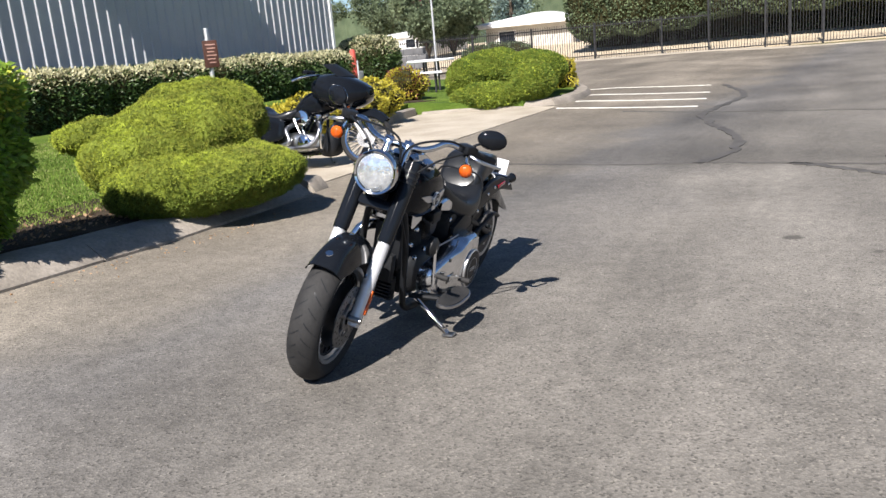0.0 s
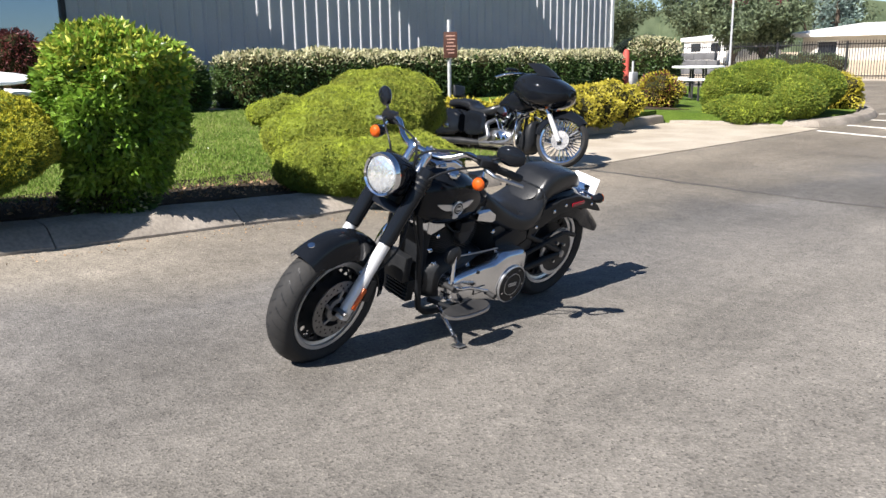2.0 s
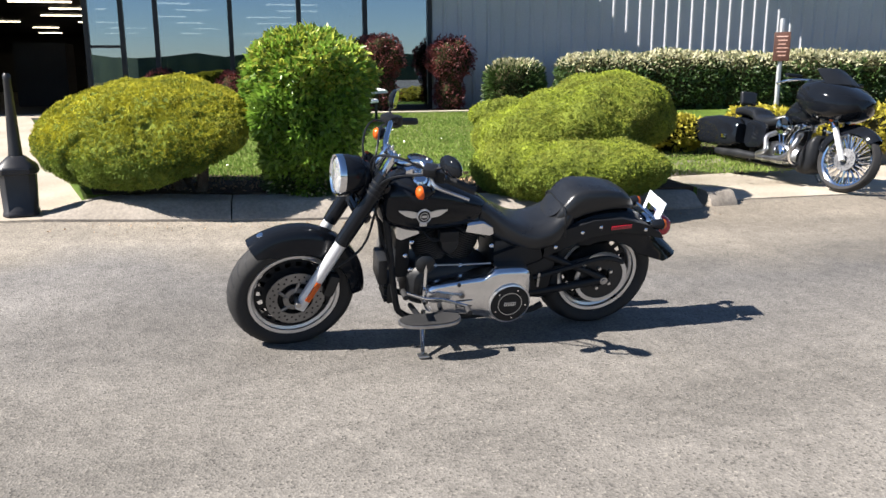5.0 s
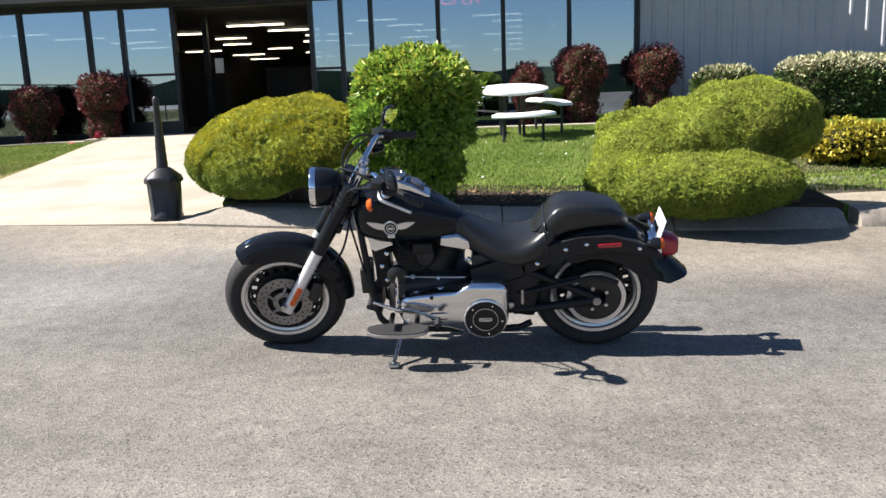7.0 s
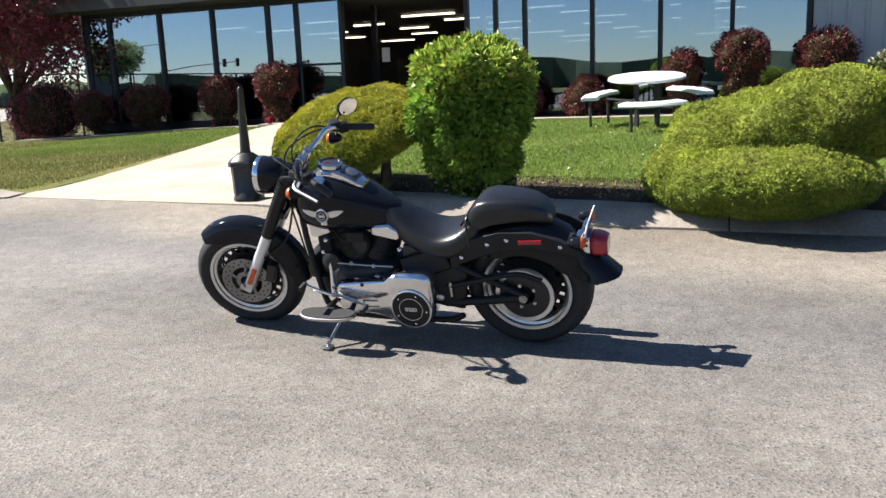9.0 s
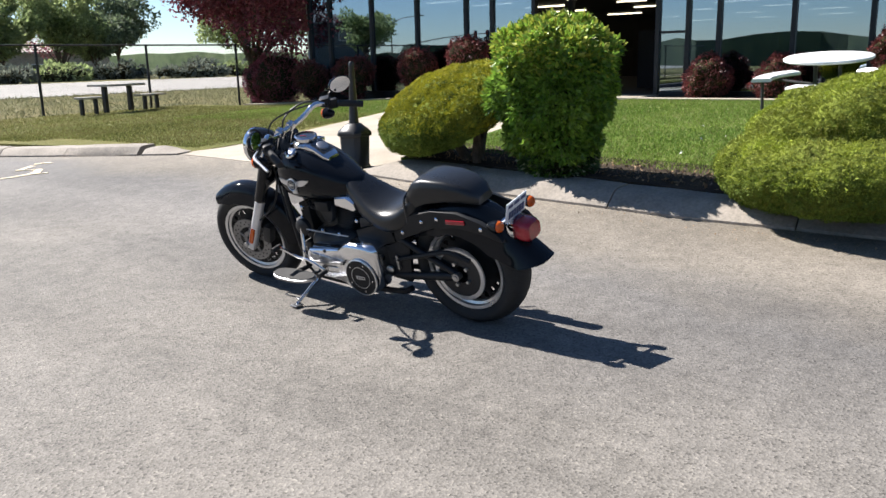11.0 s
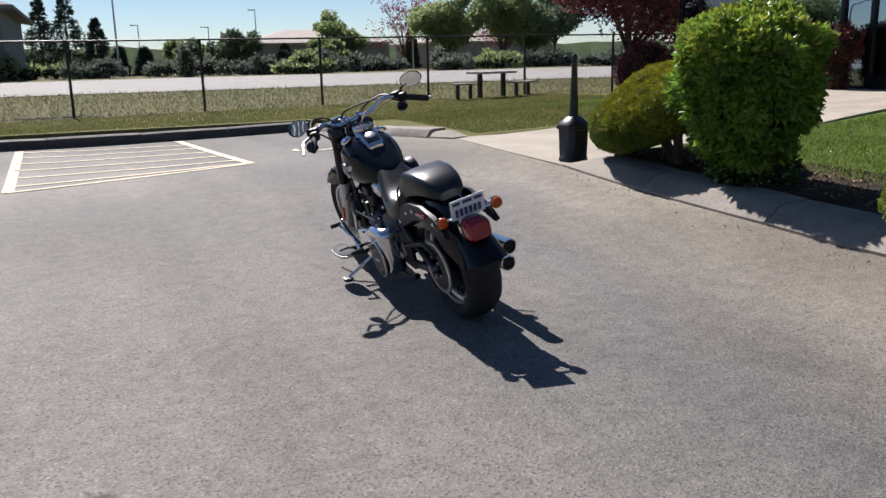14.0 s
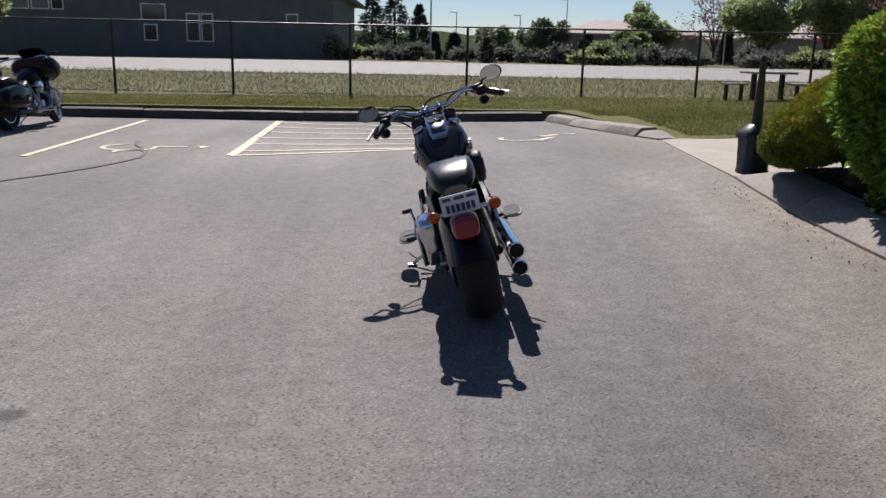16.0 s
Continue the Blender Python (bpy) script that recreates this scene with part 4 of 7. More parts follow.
def leafy(name, label, category, lobes, count, length, width, material, seed, group="", flat=2.0, lump=0.08, lscale=2.0, core=True, floor=-9.0,
          spread=0.9, second=None, share=0.0, top=0.0, shrink=0.93, depth=0.05, trunk=None, droop=0.0, base=None, inner=None, lean=None, tufts=0.0):
    """Foliage over a heap of lobes; lean turns the whole heap about its first lobe's centre."""
    cx, cy = np.mean([c[0] for c, _ in lobes]), np.mean([c[1] for c, _ in lobes])
    t = thing(name, pose(cx, cy, min(c[2] - r[2] for c, r in lobes) if base is None else base), label, category, group)
    inv = t.matrix_basis.inverted()
    turn = Matrix() if lean is None else Matrix.Translation(lobes[0][0]) @ lean @ Matrix.Translation(-Vector(lobes[0][0]))
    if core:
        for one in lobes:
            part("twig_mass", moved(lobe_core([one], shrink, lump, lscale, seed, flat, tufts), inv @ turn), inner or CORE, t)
    p, n = lobe_spots(lobes, count, lump, lscale, seed, floor, depth, flat, tufts)
    if lean is not None:
        r3 = np.array(lean.to_3x3())
        p, n = (p - np.array(lobes[0][0])) @ r3.T + np.array(lobes[0][0]), n @ r3.T
    p = p + np.array(inv.translation)
    ob = leaf_cloud("leaves", p, n, length, width, material, t, spread=spread, seed=seed, second=second, share=share,
                    top=(top + inv.translation.z if top else 0.0), droop=droop)
    tagged(ob, kind="stuff")
    if trunk:
        for line, radii in trunk:
            part("trunk", moved(tubed(line, radii, 9, 4), inv), BARK, t)
    return t


far_hedge = []
for k in range(11):
    far_hedge.append(((-11.6 + 2.3 * k, 47.5 + random.uniform(-0.2, 0.2), 3.6 + 0.1 * k), (1.5, 1.3, 2.1 + random.uniform(-0.12, 0.12))))
leafy("tall_hedge", "tall clipped dark green hedge behind the steel fence", "hedge", far_hedge[:8], 30000, 0.16, 0.10, LEAF_TALLHEDGE, 31, flat=3.2, lump=0.25, lscale=0.9)
leafy("tall_hedge", "tall clipped dark green hedge behind the steel fence", "hedge",
      [((-11.6 + 2.6 * k, 52, 4.2 + 0.5 * math.sin(k * 2.1)), (1.9, 1.4, 4.2)) for k in range(12)], 26000, 0.2, 0.12, LEAF_TALLHEDGE, 32, flat=2.6, lump=0.5, lscale=0.7)


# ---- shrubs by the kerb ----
# needle tone split by height: yellow growth and sunlit top above, shaded green below
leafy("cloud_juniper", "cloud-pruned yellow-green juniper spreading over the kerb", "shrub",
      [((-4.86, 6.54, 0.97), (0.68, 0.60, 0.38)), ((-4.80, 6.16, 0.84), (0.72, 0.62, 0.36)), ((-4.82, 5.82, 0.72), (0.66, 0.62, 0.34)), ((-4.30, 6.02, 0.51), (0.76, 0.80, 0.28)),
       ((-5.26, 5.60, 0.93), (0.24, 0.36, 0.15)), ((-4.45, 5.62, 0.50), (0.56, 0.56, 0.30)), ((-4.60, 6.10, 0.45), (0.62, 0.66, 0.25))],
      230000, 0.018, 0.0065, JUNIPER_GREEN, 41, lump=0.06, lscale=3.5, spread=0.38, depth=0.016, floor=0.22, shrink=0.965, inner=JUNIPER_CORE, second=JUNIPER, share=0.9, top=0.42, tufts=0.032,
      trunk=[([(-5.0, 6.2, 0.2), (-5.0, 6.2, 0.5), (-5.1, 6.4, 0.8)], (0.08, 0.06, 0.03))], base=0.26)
# same split: golden tips and sun on top, shade coloured green underneath
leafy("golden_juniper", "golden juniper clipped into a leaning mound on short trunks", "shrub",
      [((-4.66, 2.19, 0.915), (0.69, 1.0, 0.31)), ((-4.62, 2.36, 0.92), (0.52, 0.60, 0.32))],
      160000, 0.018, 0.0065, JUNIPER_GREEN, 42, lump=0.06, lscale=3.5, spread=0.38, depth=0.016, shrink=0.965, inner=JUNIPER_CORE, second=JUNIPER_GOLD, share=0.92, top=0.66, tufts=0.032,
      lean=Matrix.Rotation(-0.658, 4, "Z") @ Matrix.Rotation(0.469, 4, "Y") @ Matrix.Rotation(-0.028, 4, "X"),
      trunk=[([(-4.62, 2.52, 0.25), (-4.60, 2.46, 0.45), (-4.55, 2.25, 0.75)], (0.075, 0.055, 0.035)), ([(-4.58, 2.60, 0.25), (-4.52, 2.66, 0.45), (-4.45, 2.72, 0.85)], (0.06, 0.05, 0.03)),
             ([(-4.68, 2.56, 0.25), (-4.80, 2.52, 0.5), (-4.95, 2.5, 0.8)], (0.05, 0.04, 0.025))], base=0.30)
leafy("laurel_shrub", "bright glossy green shrub clipped square on a narrow foot", "shrub",
      [((-4.42, 3.58, 1.22), (0.50, 0.50, 0.50)), ((-4.45, 3.57, 0.86), (0.37, 0.38, 0.42)), ((-4.50, 3.54, 0.60), (0.24, 0.25, 0.34))],
      30000, 0.066, 0.030, LEAF, 43, lump=0.15, lscale=4.5, flat=2.5, spread=1.1, depth=0.15, second=LEAF_YOUNG, share=0.42, top=1.2, shrink=0.70,
      trunk=[([(-4.62, 3.45, 0.15), (-4.62, 3.45, 0.5), (-4.65, 3.5, 0.8)], (0.05, 0.045, 0.03)), ([(-4.57, 3.4, 0.15), (-4.47, 3.3, 0.5), (-4.42, 3.2, 0.8)], (0.035, 0.03, 0.02)),
             ([(-4.67, 3.5, 0.15), (-4.72, 3.65, 0.5), (-4.72, 3.8, 0.8)], (0.035, 0.03, 0.02))], base=0.26)
leafy("laurel_shrub_skirt", "dry pale twigs and variegated leaves at the shrub's foot", "shrub",
      [((-4.52, 3.52, 0.46), (0.32, 0.34, 0.22))], 2200, 0.045, 0.026, LEAF_HEDGE, 44, lump=0.12, spread=2.0, depth=0.12, second=LEAF_CREAM, share=0.12, shrink=0.7, base=0.26)

# golden shrubs behind the parking pad
GOLD = [(-6.95, 8.2, 0.33), (-6.85, 9.7, 0.36), (-6.75, 10.9, 0.36), (-6.85, 12.0, 0.40), (-7.05, 13.0, 0.40), (-7.35, 14.1, 0.42)]
for k, (x, y, r) in enumerate(GOLD):
    z = lawn_z(x, y)
    leafy("golden_shrub", "low golden-leaved shrub behind the parking pad", "shrub",
          [((x, y, z + r * 0.72), (r * 1.15, r * 1.45, r * 0.84)), ((x + 0.1, y + 0.25, z + r * 0.62), (r, r, r * 0.74))],
          4600, 0.055, 0.032, LEAF_GOLD, 50 + k, "golden shrubs", lump=0.14, lscale=4, depth=0.10, shrink=0.85)
leafy("bronze_shrub", "small bronze-green shrub at the end of the pad", "shrub", [((-8.1, 17.1, 0.72), (0.45, 0.55, 0.38))], 1900, 0.055, 0.03, LEAF_GOLD, 57,
      second=LEAF_RED, share=0.35, lump=0.14, lscale=4, depth=0.1, shrink=0.85)
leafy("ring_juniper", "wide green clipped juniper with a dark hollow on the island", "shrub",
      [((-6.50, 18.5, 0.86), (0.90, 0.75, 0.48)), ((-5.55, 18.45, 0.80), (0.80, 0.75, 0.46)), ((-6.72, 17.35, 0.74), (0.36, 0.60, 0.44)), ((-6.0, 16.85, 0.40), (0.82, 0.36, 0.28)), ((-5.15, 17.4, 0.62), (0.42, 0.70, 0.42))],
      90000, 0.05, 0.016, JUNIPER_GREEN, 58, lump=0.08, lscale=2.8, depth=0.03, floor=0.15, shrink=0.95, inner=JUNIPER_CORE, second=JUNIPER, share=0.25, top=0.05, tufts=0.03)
leafy("golden_shrub", "golden-leaved shrub at the island's tip", "shrub", [((-5.65, 20.5, 0.62), (0.55, 0.65, 0.42))], 2000, 0.06, 0.034, LEAF_GOLD, 59, "golden shrubs",
      lump=0.14, lscale=4, depth=0.1, shrink=0.85)

# hedges along the ribbed wall
for k in range(4):
    y0 = 9.5 + 3.2 * k
    leafy("clipped_hedge", "clipped dark hedge topped with cream blossom along the wall", "hedge",
          [((-13.1, y0 + 0.8, 1.06), (0.7, 0.96, 0.60)), ((-13.1, y0 + 2.4, 1.09), (0.7, 0.96, 0.61))],
          9000, 0.085, 0.04, LEAF_HEDGE, 60 + k, "wall hedges", flat=4.0, lump=0.08, lscale=2.5, second=LEAF_CREAM, share=0.9, top=1.30, depth=0.12, shrink=0.85)
leafy("clipped_hedge", "small rounded hedge with cream blossom beside the glass", "hedge", [((-12.9, 8.3, 1.0), (0.5, 0.56, 0.52))], 3000, 0.085, 0.04, LEAF_HEDGE, 66, "wall hedges",
      flat=3.0, lump=0.08, second=LEAF_CREAM, share=0.85, top=1.25, depth=0.1, shrink=0.85)
leafy("round_hedge", "rounded hedge with cream blossom past the building corner", "hedge",
      [((-14.1, 26.2, 1.32), (0.95, 0.95, 0.82)), ((-14.9, 27.3, 1.34), (0.95, 1.0, 0.82))], 9000, 0.10, 0.05, LEAF_HEDGE, 67, flat=3.0, lump=0.12, second=LEAF_CREAM, share=0.7, top=1.45, depth=0.12, shrink=0.85)

# barberries under the shop windows
BARB = [(-4.02, 0.52, 1.92), (-5.5, 0.50, 1.69), (-7.6, 0.62, 1.55), (-9.2, 0.5, 1.45), (1.6, 0.45, 1.35), (2.9, 0.42, 1.3), (4.73, 0.32, 1.78), (5.78, 0.50, 2.08), (7.2, 0.50, 2.03)]
for k, (y, r, top) in enumerate(BARB):
    z = 0.46 if y < 0 else 0.52
    leafy("barberry_shrub", "clipped dark red barberry below the shop window", "shrub",
          [((-13.75, y, top - 0.45), (0.40, r * 0.94, 0.42)), ((-13.75, y, z + 0.42), (0.26, r * 0.62, 0.44))],
          3600, 0.06, 0.024, LEAF_RED, 70 + k, "barberries", flat=2.3, lump=0.12, lscale=5, depth=0.12, shrink=0.82)


# ---- trees ----


def tree(name, label, x, y, z, height, spread, material, seed, leaves=9000, leaf=(0.12, 0.07), trunk=0.14, clear=0.3, kind="round", forks=7):
    """A tapered trunk with limbs, and a ragged crown of leaf clumps round the limb ends."""
    rng = random.Random(seed)
    t = thing(name, pose(x, y, z), label, "tree")
    top = height * clear
    bm = bmesh.new()
    ends = []
    tube(bm, [(0, 0, -0.15), (rng.uniform(-0.1, 0.1), rng.uniform(-0.1, 0.1), top * 0.6), (rng.uniform(-0.15, 0.15), rng.uniform(-0.1, 0.1), top * 1.15)], (trunk * 1.3, trunk, trunk * 0.75), 9)
    for k in range(forks):
        a = 2 * math.pi * k / forks + rng.uniform(-0.4, 0.4)
        reach, up = spread * rng.uniform(0.45, 0.9), height * rng.uniform(0.5, 0.95)
        end = Vector((reach * math.cos(a), reach * math.sin(a), up))
        mid = Vector((reach * 0.4 * math.cos(a), reach * 0.4 * math.sin(a), top + (up - top) * 0.55))
        tube(bm, [(0, 0, top * 0.95), mid, end], (trunk * 0.55, trunk * 0.32, trunk * 0.1), 6, 3)
        ends += [end, mid.lerp(end, 0.55), mid]
        for _ in range(3):
            tip = mid.lerp(end, rng.uniform(0.3, 0.9)) + Vector((rng.uniform(-1, 1), rng.uniform(-1, 1), rng.uniform(-0.3, 0.8))) * spread * 0.33
            tube(bm, [mid.lerp(end, 0.3), tip], (trunk * 0.16, trunk * 0.05), 5, 1)
            ends.append(tip)
    part("trunk", bm, BARK, t)
    nrng = np.random.default_rng(seed)
    pts, nor = [], []
    each = leaves // len(ends)
    for e in ends:
        r = spread * rng.uniform(0.16, 0.34)
        d = nrng.normal(size=(each, 3))
        d /= np.linalg.norm(d, axis=1)[:, None]
        rad = r * nrng.uniform(0.25, 1.0, each) ** 0.6
        pts.append(np.array(e) + d * rad[:, None] * np.array([1, 1, 0.8]))
        nor.append(d)
    ob = leaf_cloud("crown", np.concatenate(pts), np.concatenate(nor), leaf[0], leaf[1], material, t, spread=1.2, seed=seed)
    tagged(ob, kind="stuff")
    return t


def conifer(name, label, x, y, z, height, spread, material, seed, leaves=7000, leaf=(0.3, 0.1), bare=0.12):
    rng = random.Random(seed)
    nrng = np.random.default_rng(seed)
    t = thing(name, pose(x, y, z), label, "tree")
    bm = bmesh.new()
    tube(bm, [(0, 0, -0.2), (0.05, 0, height * 0.5), (0, 0, height)], (height * 0.022, height * 0.014, 0.02), 8)
    pts, nor = [], []
    tiers = 16
    for k in range(tiers):
        f = k / (tiers - 1)
        zz, r = height * (bare + (1 - bare) * f), spread * (1 - f) ** 0.8 * rng.uniform(0.75, 1.1) + 0.06 * spread
        for j in range(7):
            a = rng.uniform(0, 2 * math.pi)
            tip = Vector((r * math.cos(a), r * math.sin(a), zz - 0.12 * r))
            tube(bm, [(0, 0, zz), tip], (height * 0.004, 0.008), 4, 1)
            n = leaves // (tiers * 7)
            s = nrng.uniform(0.15, 1, n) ** 0.7
            p = np.outer(s, np.array(tip) - np.array((0, 0, zz))) + np.array((0, 0, zz)) + nrng.normal(size=(n, 3)) * r * 0.09
            pts.append(p)
            nor.append(np.tile(np.array((math.cos(a), math.sin(a), 0.1)), (n, 1)))
    part("trunk", bm, BARK, t)
    tagged(leaf_cloud("crown", np.concatenate(pts), np.concatenate(nor), leaf[0], leaf[1], material, t, spread=0.7, seed=seed), kind="stuff")
    return t


tree("plum_tree", "purple-leaved plum tree leaning beside the shop corner", -15.2, -13.2, 0.3, 6.0, 5.2, LEAF_PLUM, 81, 64000, (0.12, 0.075), 0.13, 0.18, forks=11)
leafy("dark_shrub", "dark clipped shrub at the foot of the plum tree", "shrub", [((-14.35, -11.1, 0.98), (0.72, 0.78, 0.74)), ((-14.5, -11.9, 0.85), (0.6, 0.7, 0.6))], 4200, 0.07, 0.035, LEAF_PLUM, 83, lump=0.1, depth=0.1, shrink=0.85)


# grass over the near lawn, its blades standing in mown rows
def lawn_grass(x0, x1, y0, y1, count, height, seed, keep, mat=LAWNBLADE, label="short mown green grass blades on the lawn"):
    rng = np.random.default_rng(seed)
    xy = np.stack([rng.uniform(x0, x1, count), rng.uniform(y0, y1, count)], 1)
    xy = xy[[keep(x, y) for x, y in xy]]
    p = np.array([(x, y, height(x, y) - 0.004) for x, y in xy])
    n = np.tile([0.0, 0.0, 1.0], (len(p), 1))
    ob = leaf_cloud("grass", p, n, 0.040, 0.011, mat, spread=0.6, seed=seed, second=LAWNBLADE_PALE, share=0.25)
    tagged(ob, label, "grass", kind="stuff")


lawn_grass(-12.9, -5.2, 0.4, 9.5, 130000, lawn_z, 91, lambda x, y: y > 0.5 + (-x - 9) * -0.28 + 0.15 if x > -9 else y > 0.55 + (x + 9) * 0.25 + 0.1)

lawn_grass(-12.5, 9.0, -13.2, -7.3, 90000, west_z, 92, lambda x, y: True, LAWNBLADE_DRY, "thin olive grass blades on the strip by the fence")
for x0, x1, mat, label, seed in ((-12.8, -8.0, LAWNBLADE, "short mown green grass blades beside the path", 93), (-9.2, -4.2, LAWNBLADE_DRY, "thin olive grass blades behind the angled kerb", 94)):
    lawn_grass(x0, x1, -7.3, -2.1, 42000, west_z, seed, lambda x, y: y < -2.0 + (x + 4.45) * 0.17 and (x < -4.5 or y < -3.6) and not (x > -4.75 and y > -5.6), mat, label)

# daisies and fallen petals in the near lawn
rng = np.random.default_rng(17)
p = np.array([(x, y, lawn_z(x, y) + 0.035) for x, y in np.stack([rng.uniform(-10.5, -5.3, 28), rng.uniform(2.2, 7.5, 28)], 1)])
ob = leaf_cloud("daisies", p, np.tile([0.0, 0.0, 1.0], (28, 1)), 0.025, 0.03, PETAL, spread=0.5, seed=5)
tagged(ob, "scattered small white daisies in the lawn", "flowers", kind="stuff")


# dead leaves and crumbs gathered along the kerb
rng = np.random.default_rng(23)
n = 160
yy = rng.uniform(1.5, 7.2, n)
xx = -3.90 + np.abs(rng.normal(size=n)) * 0.12
p = np.array([(x, y, lot_z(x, y) + 0.004) for x, y in zip(xx, yy)])
ob = leaf_cloud("leaf_litter", p, np.tile([0.6, 0.4, 0.08], (n, 1)), 0.018, 0.012, JUNIPER_DRY, spread=0.25, seed=24)
tagged(ob, "dry brown leaf litter along the foot of the kerb", "leaf litter", kind="stuff")
yy = rng.uniform(2.0, 7.0, 900)
p = np.array([(x, y, lawn_z(x, y) + 0.02) for x, y in zip(-4.5 - rng.random(900) * 0.75, yy)])
ob = leaf_cloud("leaf_litter", p, np.tile([0.2, 0.2, 0.5], (900, 1)), 0.04, 0.022, JUNIPER_DRY, spread=0.9, seed=25)
tagged(ob, "dry brown leaf litter in the shaded bed", "leaf litter", kind="stuff")


# ---- beyond: street side ----
def fence_mesh(y, x0, x1, z0, z1, pitch=0.075, wire=0.0022):
    bm = bmesh.new()
    tall = z1 - z0
    x = x0 - tall
    while x < x1:
        for s in (1, -1):
            a = Vector((x if s > 0 else x + tall, y, z0))
            b = Vector((x + tall if s > 0 else x, y, z1))
            d = (b - a).normalized()
            n = Vector((-d.z, 0, d.x)) * wire / 2
            q = [bm.verts.new(p) for p in (a + n, a - n, b - n, b + n)]
            bm.faces.new(q)
        x += pitch
    return bm


chain = thing("chain_link_fence", Matrix(), "black chain-link fence with round posts along the street", "fence")
for k in range(-8, 9):
    x = 0.76 - 3.1 * k
    part("post", tubed([(x, -13.4, -0.2), (x, -13.4, 1.97)], 0.035, 10, 1), FENCEBLACK, chain)
part("top_rail", tubed([(26, -13.4, 1.94), (0, -13.4, 1.95), (-26, -13.4, 2.0)], 0.022, 8, 1), FENCEBLACK, chain)
tagged(part("wire_mesh", fence_mesh(-13.4, -26, 26, 0.14, 1.95), FENCEBLACK, chain, smooth=False), kind="stuff")

# pale stones and weeds along the fence
rng = np.random.default_rng(5)
sv, sf = [], []
for k in range(1500):
    x, y = rng.uniform(-24, 24), -13.65 + rng.normal() * 0.16
    r = rng.uniform(0.015, 0.055)
    b0 = len(sv)
    for q in range(5):
        a = 2 * math.pi * q / 5 + rng.uniform(0, 0.5)
        sv.append((x + r * math.cos(a), y + r * math.sin(a) * 0.8, 0.12))
    for q in range(4):
        a = 2 * math.pi * q / 4
        sv.append((x + 0.6 * r * math.cos(a), y + 0.6 * r * math.sin(a), 0.12 + r * 0.9))
    sf += [(b0 + 5, b0 + 6, b0 + 7, b0 + 8)] + [(b0 + q, b0 + (q + 1) % 5, b0 + 5 + min(3, (q + 1) % 5), b0 + 5 + min(3, q)) for q in range(5)]
tagged(raw_mesh("stone_edging", sv, sf, PALEGRAVEL), "pale stones scattered along the foot of the fence", "stones", kind="stuff")
n = 26000
spots = np.stack([rng.uniform(-30, 26, n), rng.uniform(-25, -13.6, n), np.full(n, 0.0)], 1)
spots[:, 2] = 0.07 + 0.02 * (-13.3 - spots[:, 1])
tall = 0.10 + 0.5 * np.clip(np.array([noise.noise(Vector((p[0] * 0.35, p[1] * 0.5, 3))) for p in spots]), 0, 1)
WEED = surf("roadside_weeds", (0.12, 0.13, 0.065), (0.19, 0.18, 0.10), 0.6, 0.8, fine=0.2, bump=0, island=0.25, trans=0.5)
ob = leaf_cloud("roadside_grass", spots, np.tile(np.array((0, 0, 1.0)), (n, 1)), 0.15, 0.022, WEED, spread=0.55, seed=6)
tagged(ob, "rough roadside grass and weeds behind the fence", "grass", kind="stuff")


def house(name, label, x0, x1, y0, y1, z0, eave, ridge, wall, roof, front, windows=(), category="building", over=0.5):
    """A low building with a hipped roof; windows are (along, low, high, width) on the front at y = front."""
    t = thing(name, pose((x0 + x1) / 2, (y0 + y1) / 2, z0), label, category)
    inv = t.matrix_basis.inverted()
    part("wall", moved(boxed(x1 - x0, y1 - y0, eave - z0, pose((x0 + x1) / 2, (y0 + y1) / 2, (z0 + eave) / 2)), inv), wall, t, smooth=False)
    bm = bmesh.new()
    a = [bm.verts.new((x, y, eave)) for x, y in ((x0 - over, y0 - over), (x1 + over, y0 - over), (x1 + over, y1 + over), (x0 - over, y1 + over))]
    ins = min(x1 - x0, y1 - y0) / 2
    ym = (y0 + y1) / 2
    b = [bm.verts.new((x0 + ins * 0.8, ym, ridge)), bm.verts.new((x1 - ins * 0.8, ym, ridge))]
    low = [bm.verts.new((v.co.x, v.co.y, eave - 0.25)) for v in a]
    for f in ((a[0], a[1], b[1], b[0]), (a[2], a[3], b[0], b[1]), (a[1], a[2], b[1]), (a[3], a[0], b[0]), tuple(low[::-1])):
        bm.faces.new(f)
    for k in range(4):
        bm.faces.new((a[k], low[k], low[(k + 1) % 4], a[(k + 1) % 4]))
    part("roof", moved(bm, inv), roof, t, smooth=False)
    s = 1 if front > ym else -1
    for u, lo, hi, w in windows:
        f = part("window_frame", moved(boxed(w + 0.16, 0.08, hi - lo + 0.16, pose(u, front + s * 0.03, (lo + hi) / 2)), inv), WHITETRIM, t, smooth=False)
        f2 = part("window_pane", moved(boxed(w, 0.04, hi - lo, pose(u, front + s * 0.06, (lo + hi) / 2)), inv), DARKPANE, t, smooth=False)
    return t


house("office_building", "large shaded grey-green two-storey office across the street", 5.1, 34.5, -72, -52, 0, 5.2, 8.5, GREENWALL, ROOFGREY, -52,
      [(x, z0, z1, w) for x, z0, z1, w in ((18.0, 3.0, 4.0, 1.1), (17.2, 3.0, 4.0, 0.5), (25.6, 3.6, 4.7, 1.1), (27.0, 3.6, 4.7, 1.1), (24.4, 3.6, 4.7, 0.7), (18.0, 1.6, 2.6, 0.8), (15.0, 3.0, 3.4, 0.8), (15.0, 1.6, 2.8, 0.8), (14.0, 3.0, 3.4, 0.7), (14.0, 1.6, 2.8, 0.7),
                                           (31, 3.6, 4.7, 1.2), (33, 3.6, 4.7, 1.2), (8.0, 3.0, 3.5, 0.7))], over=0.9)
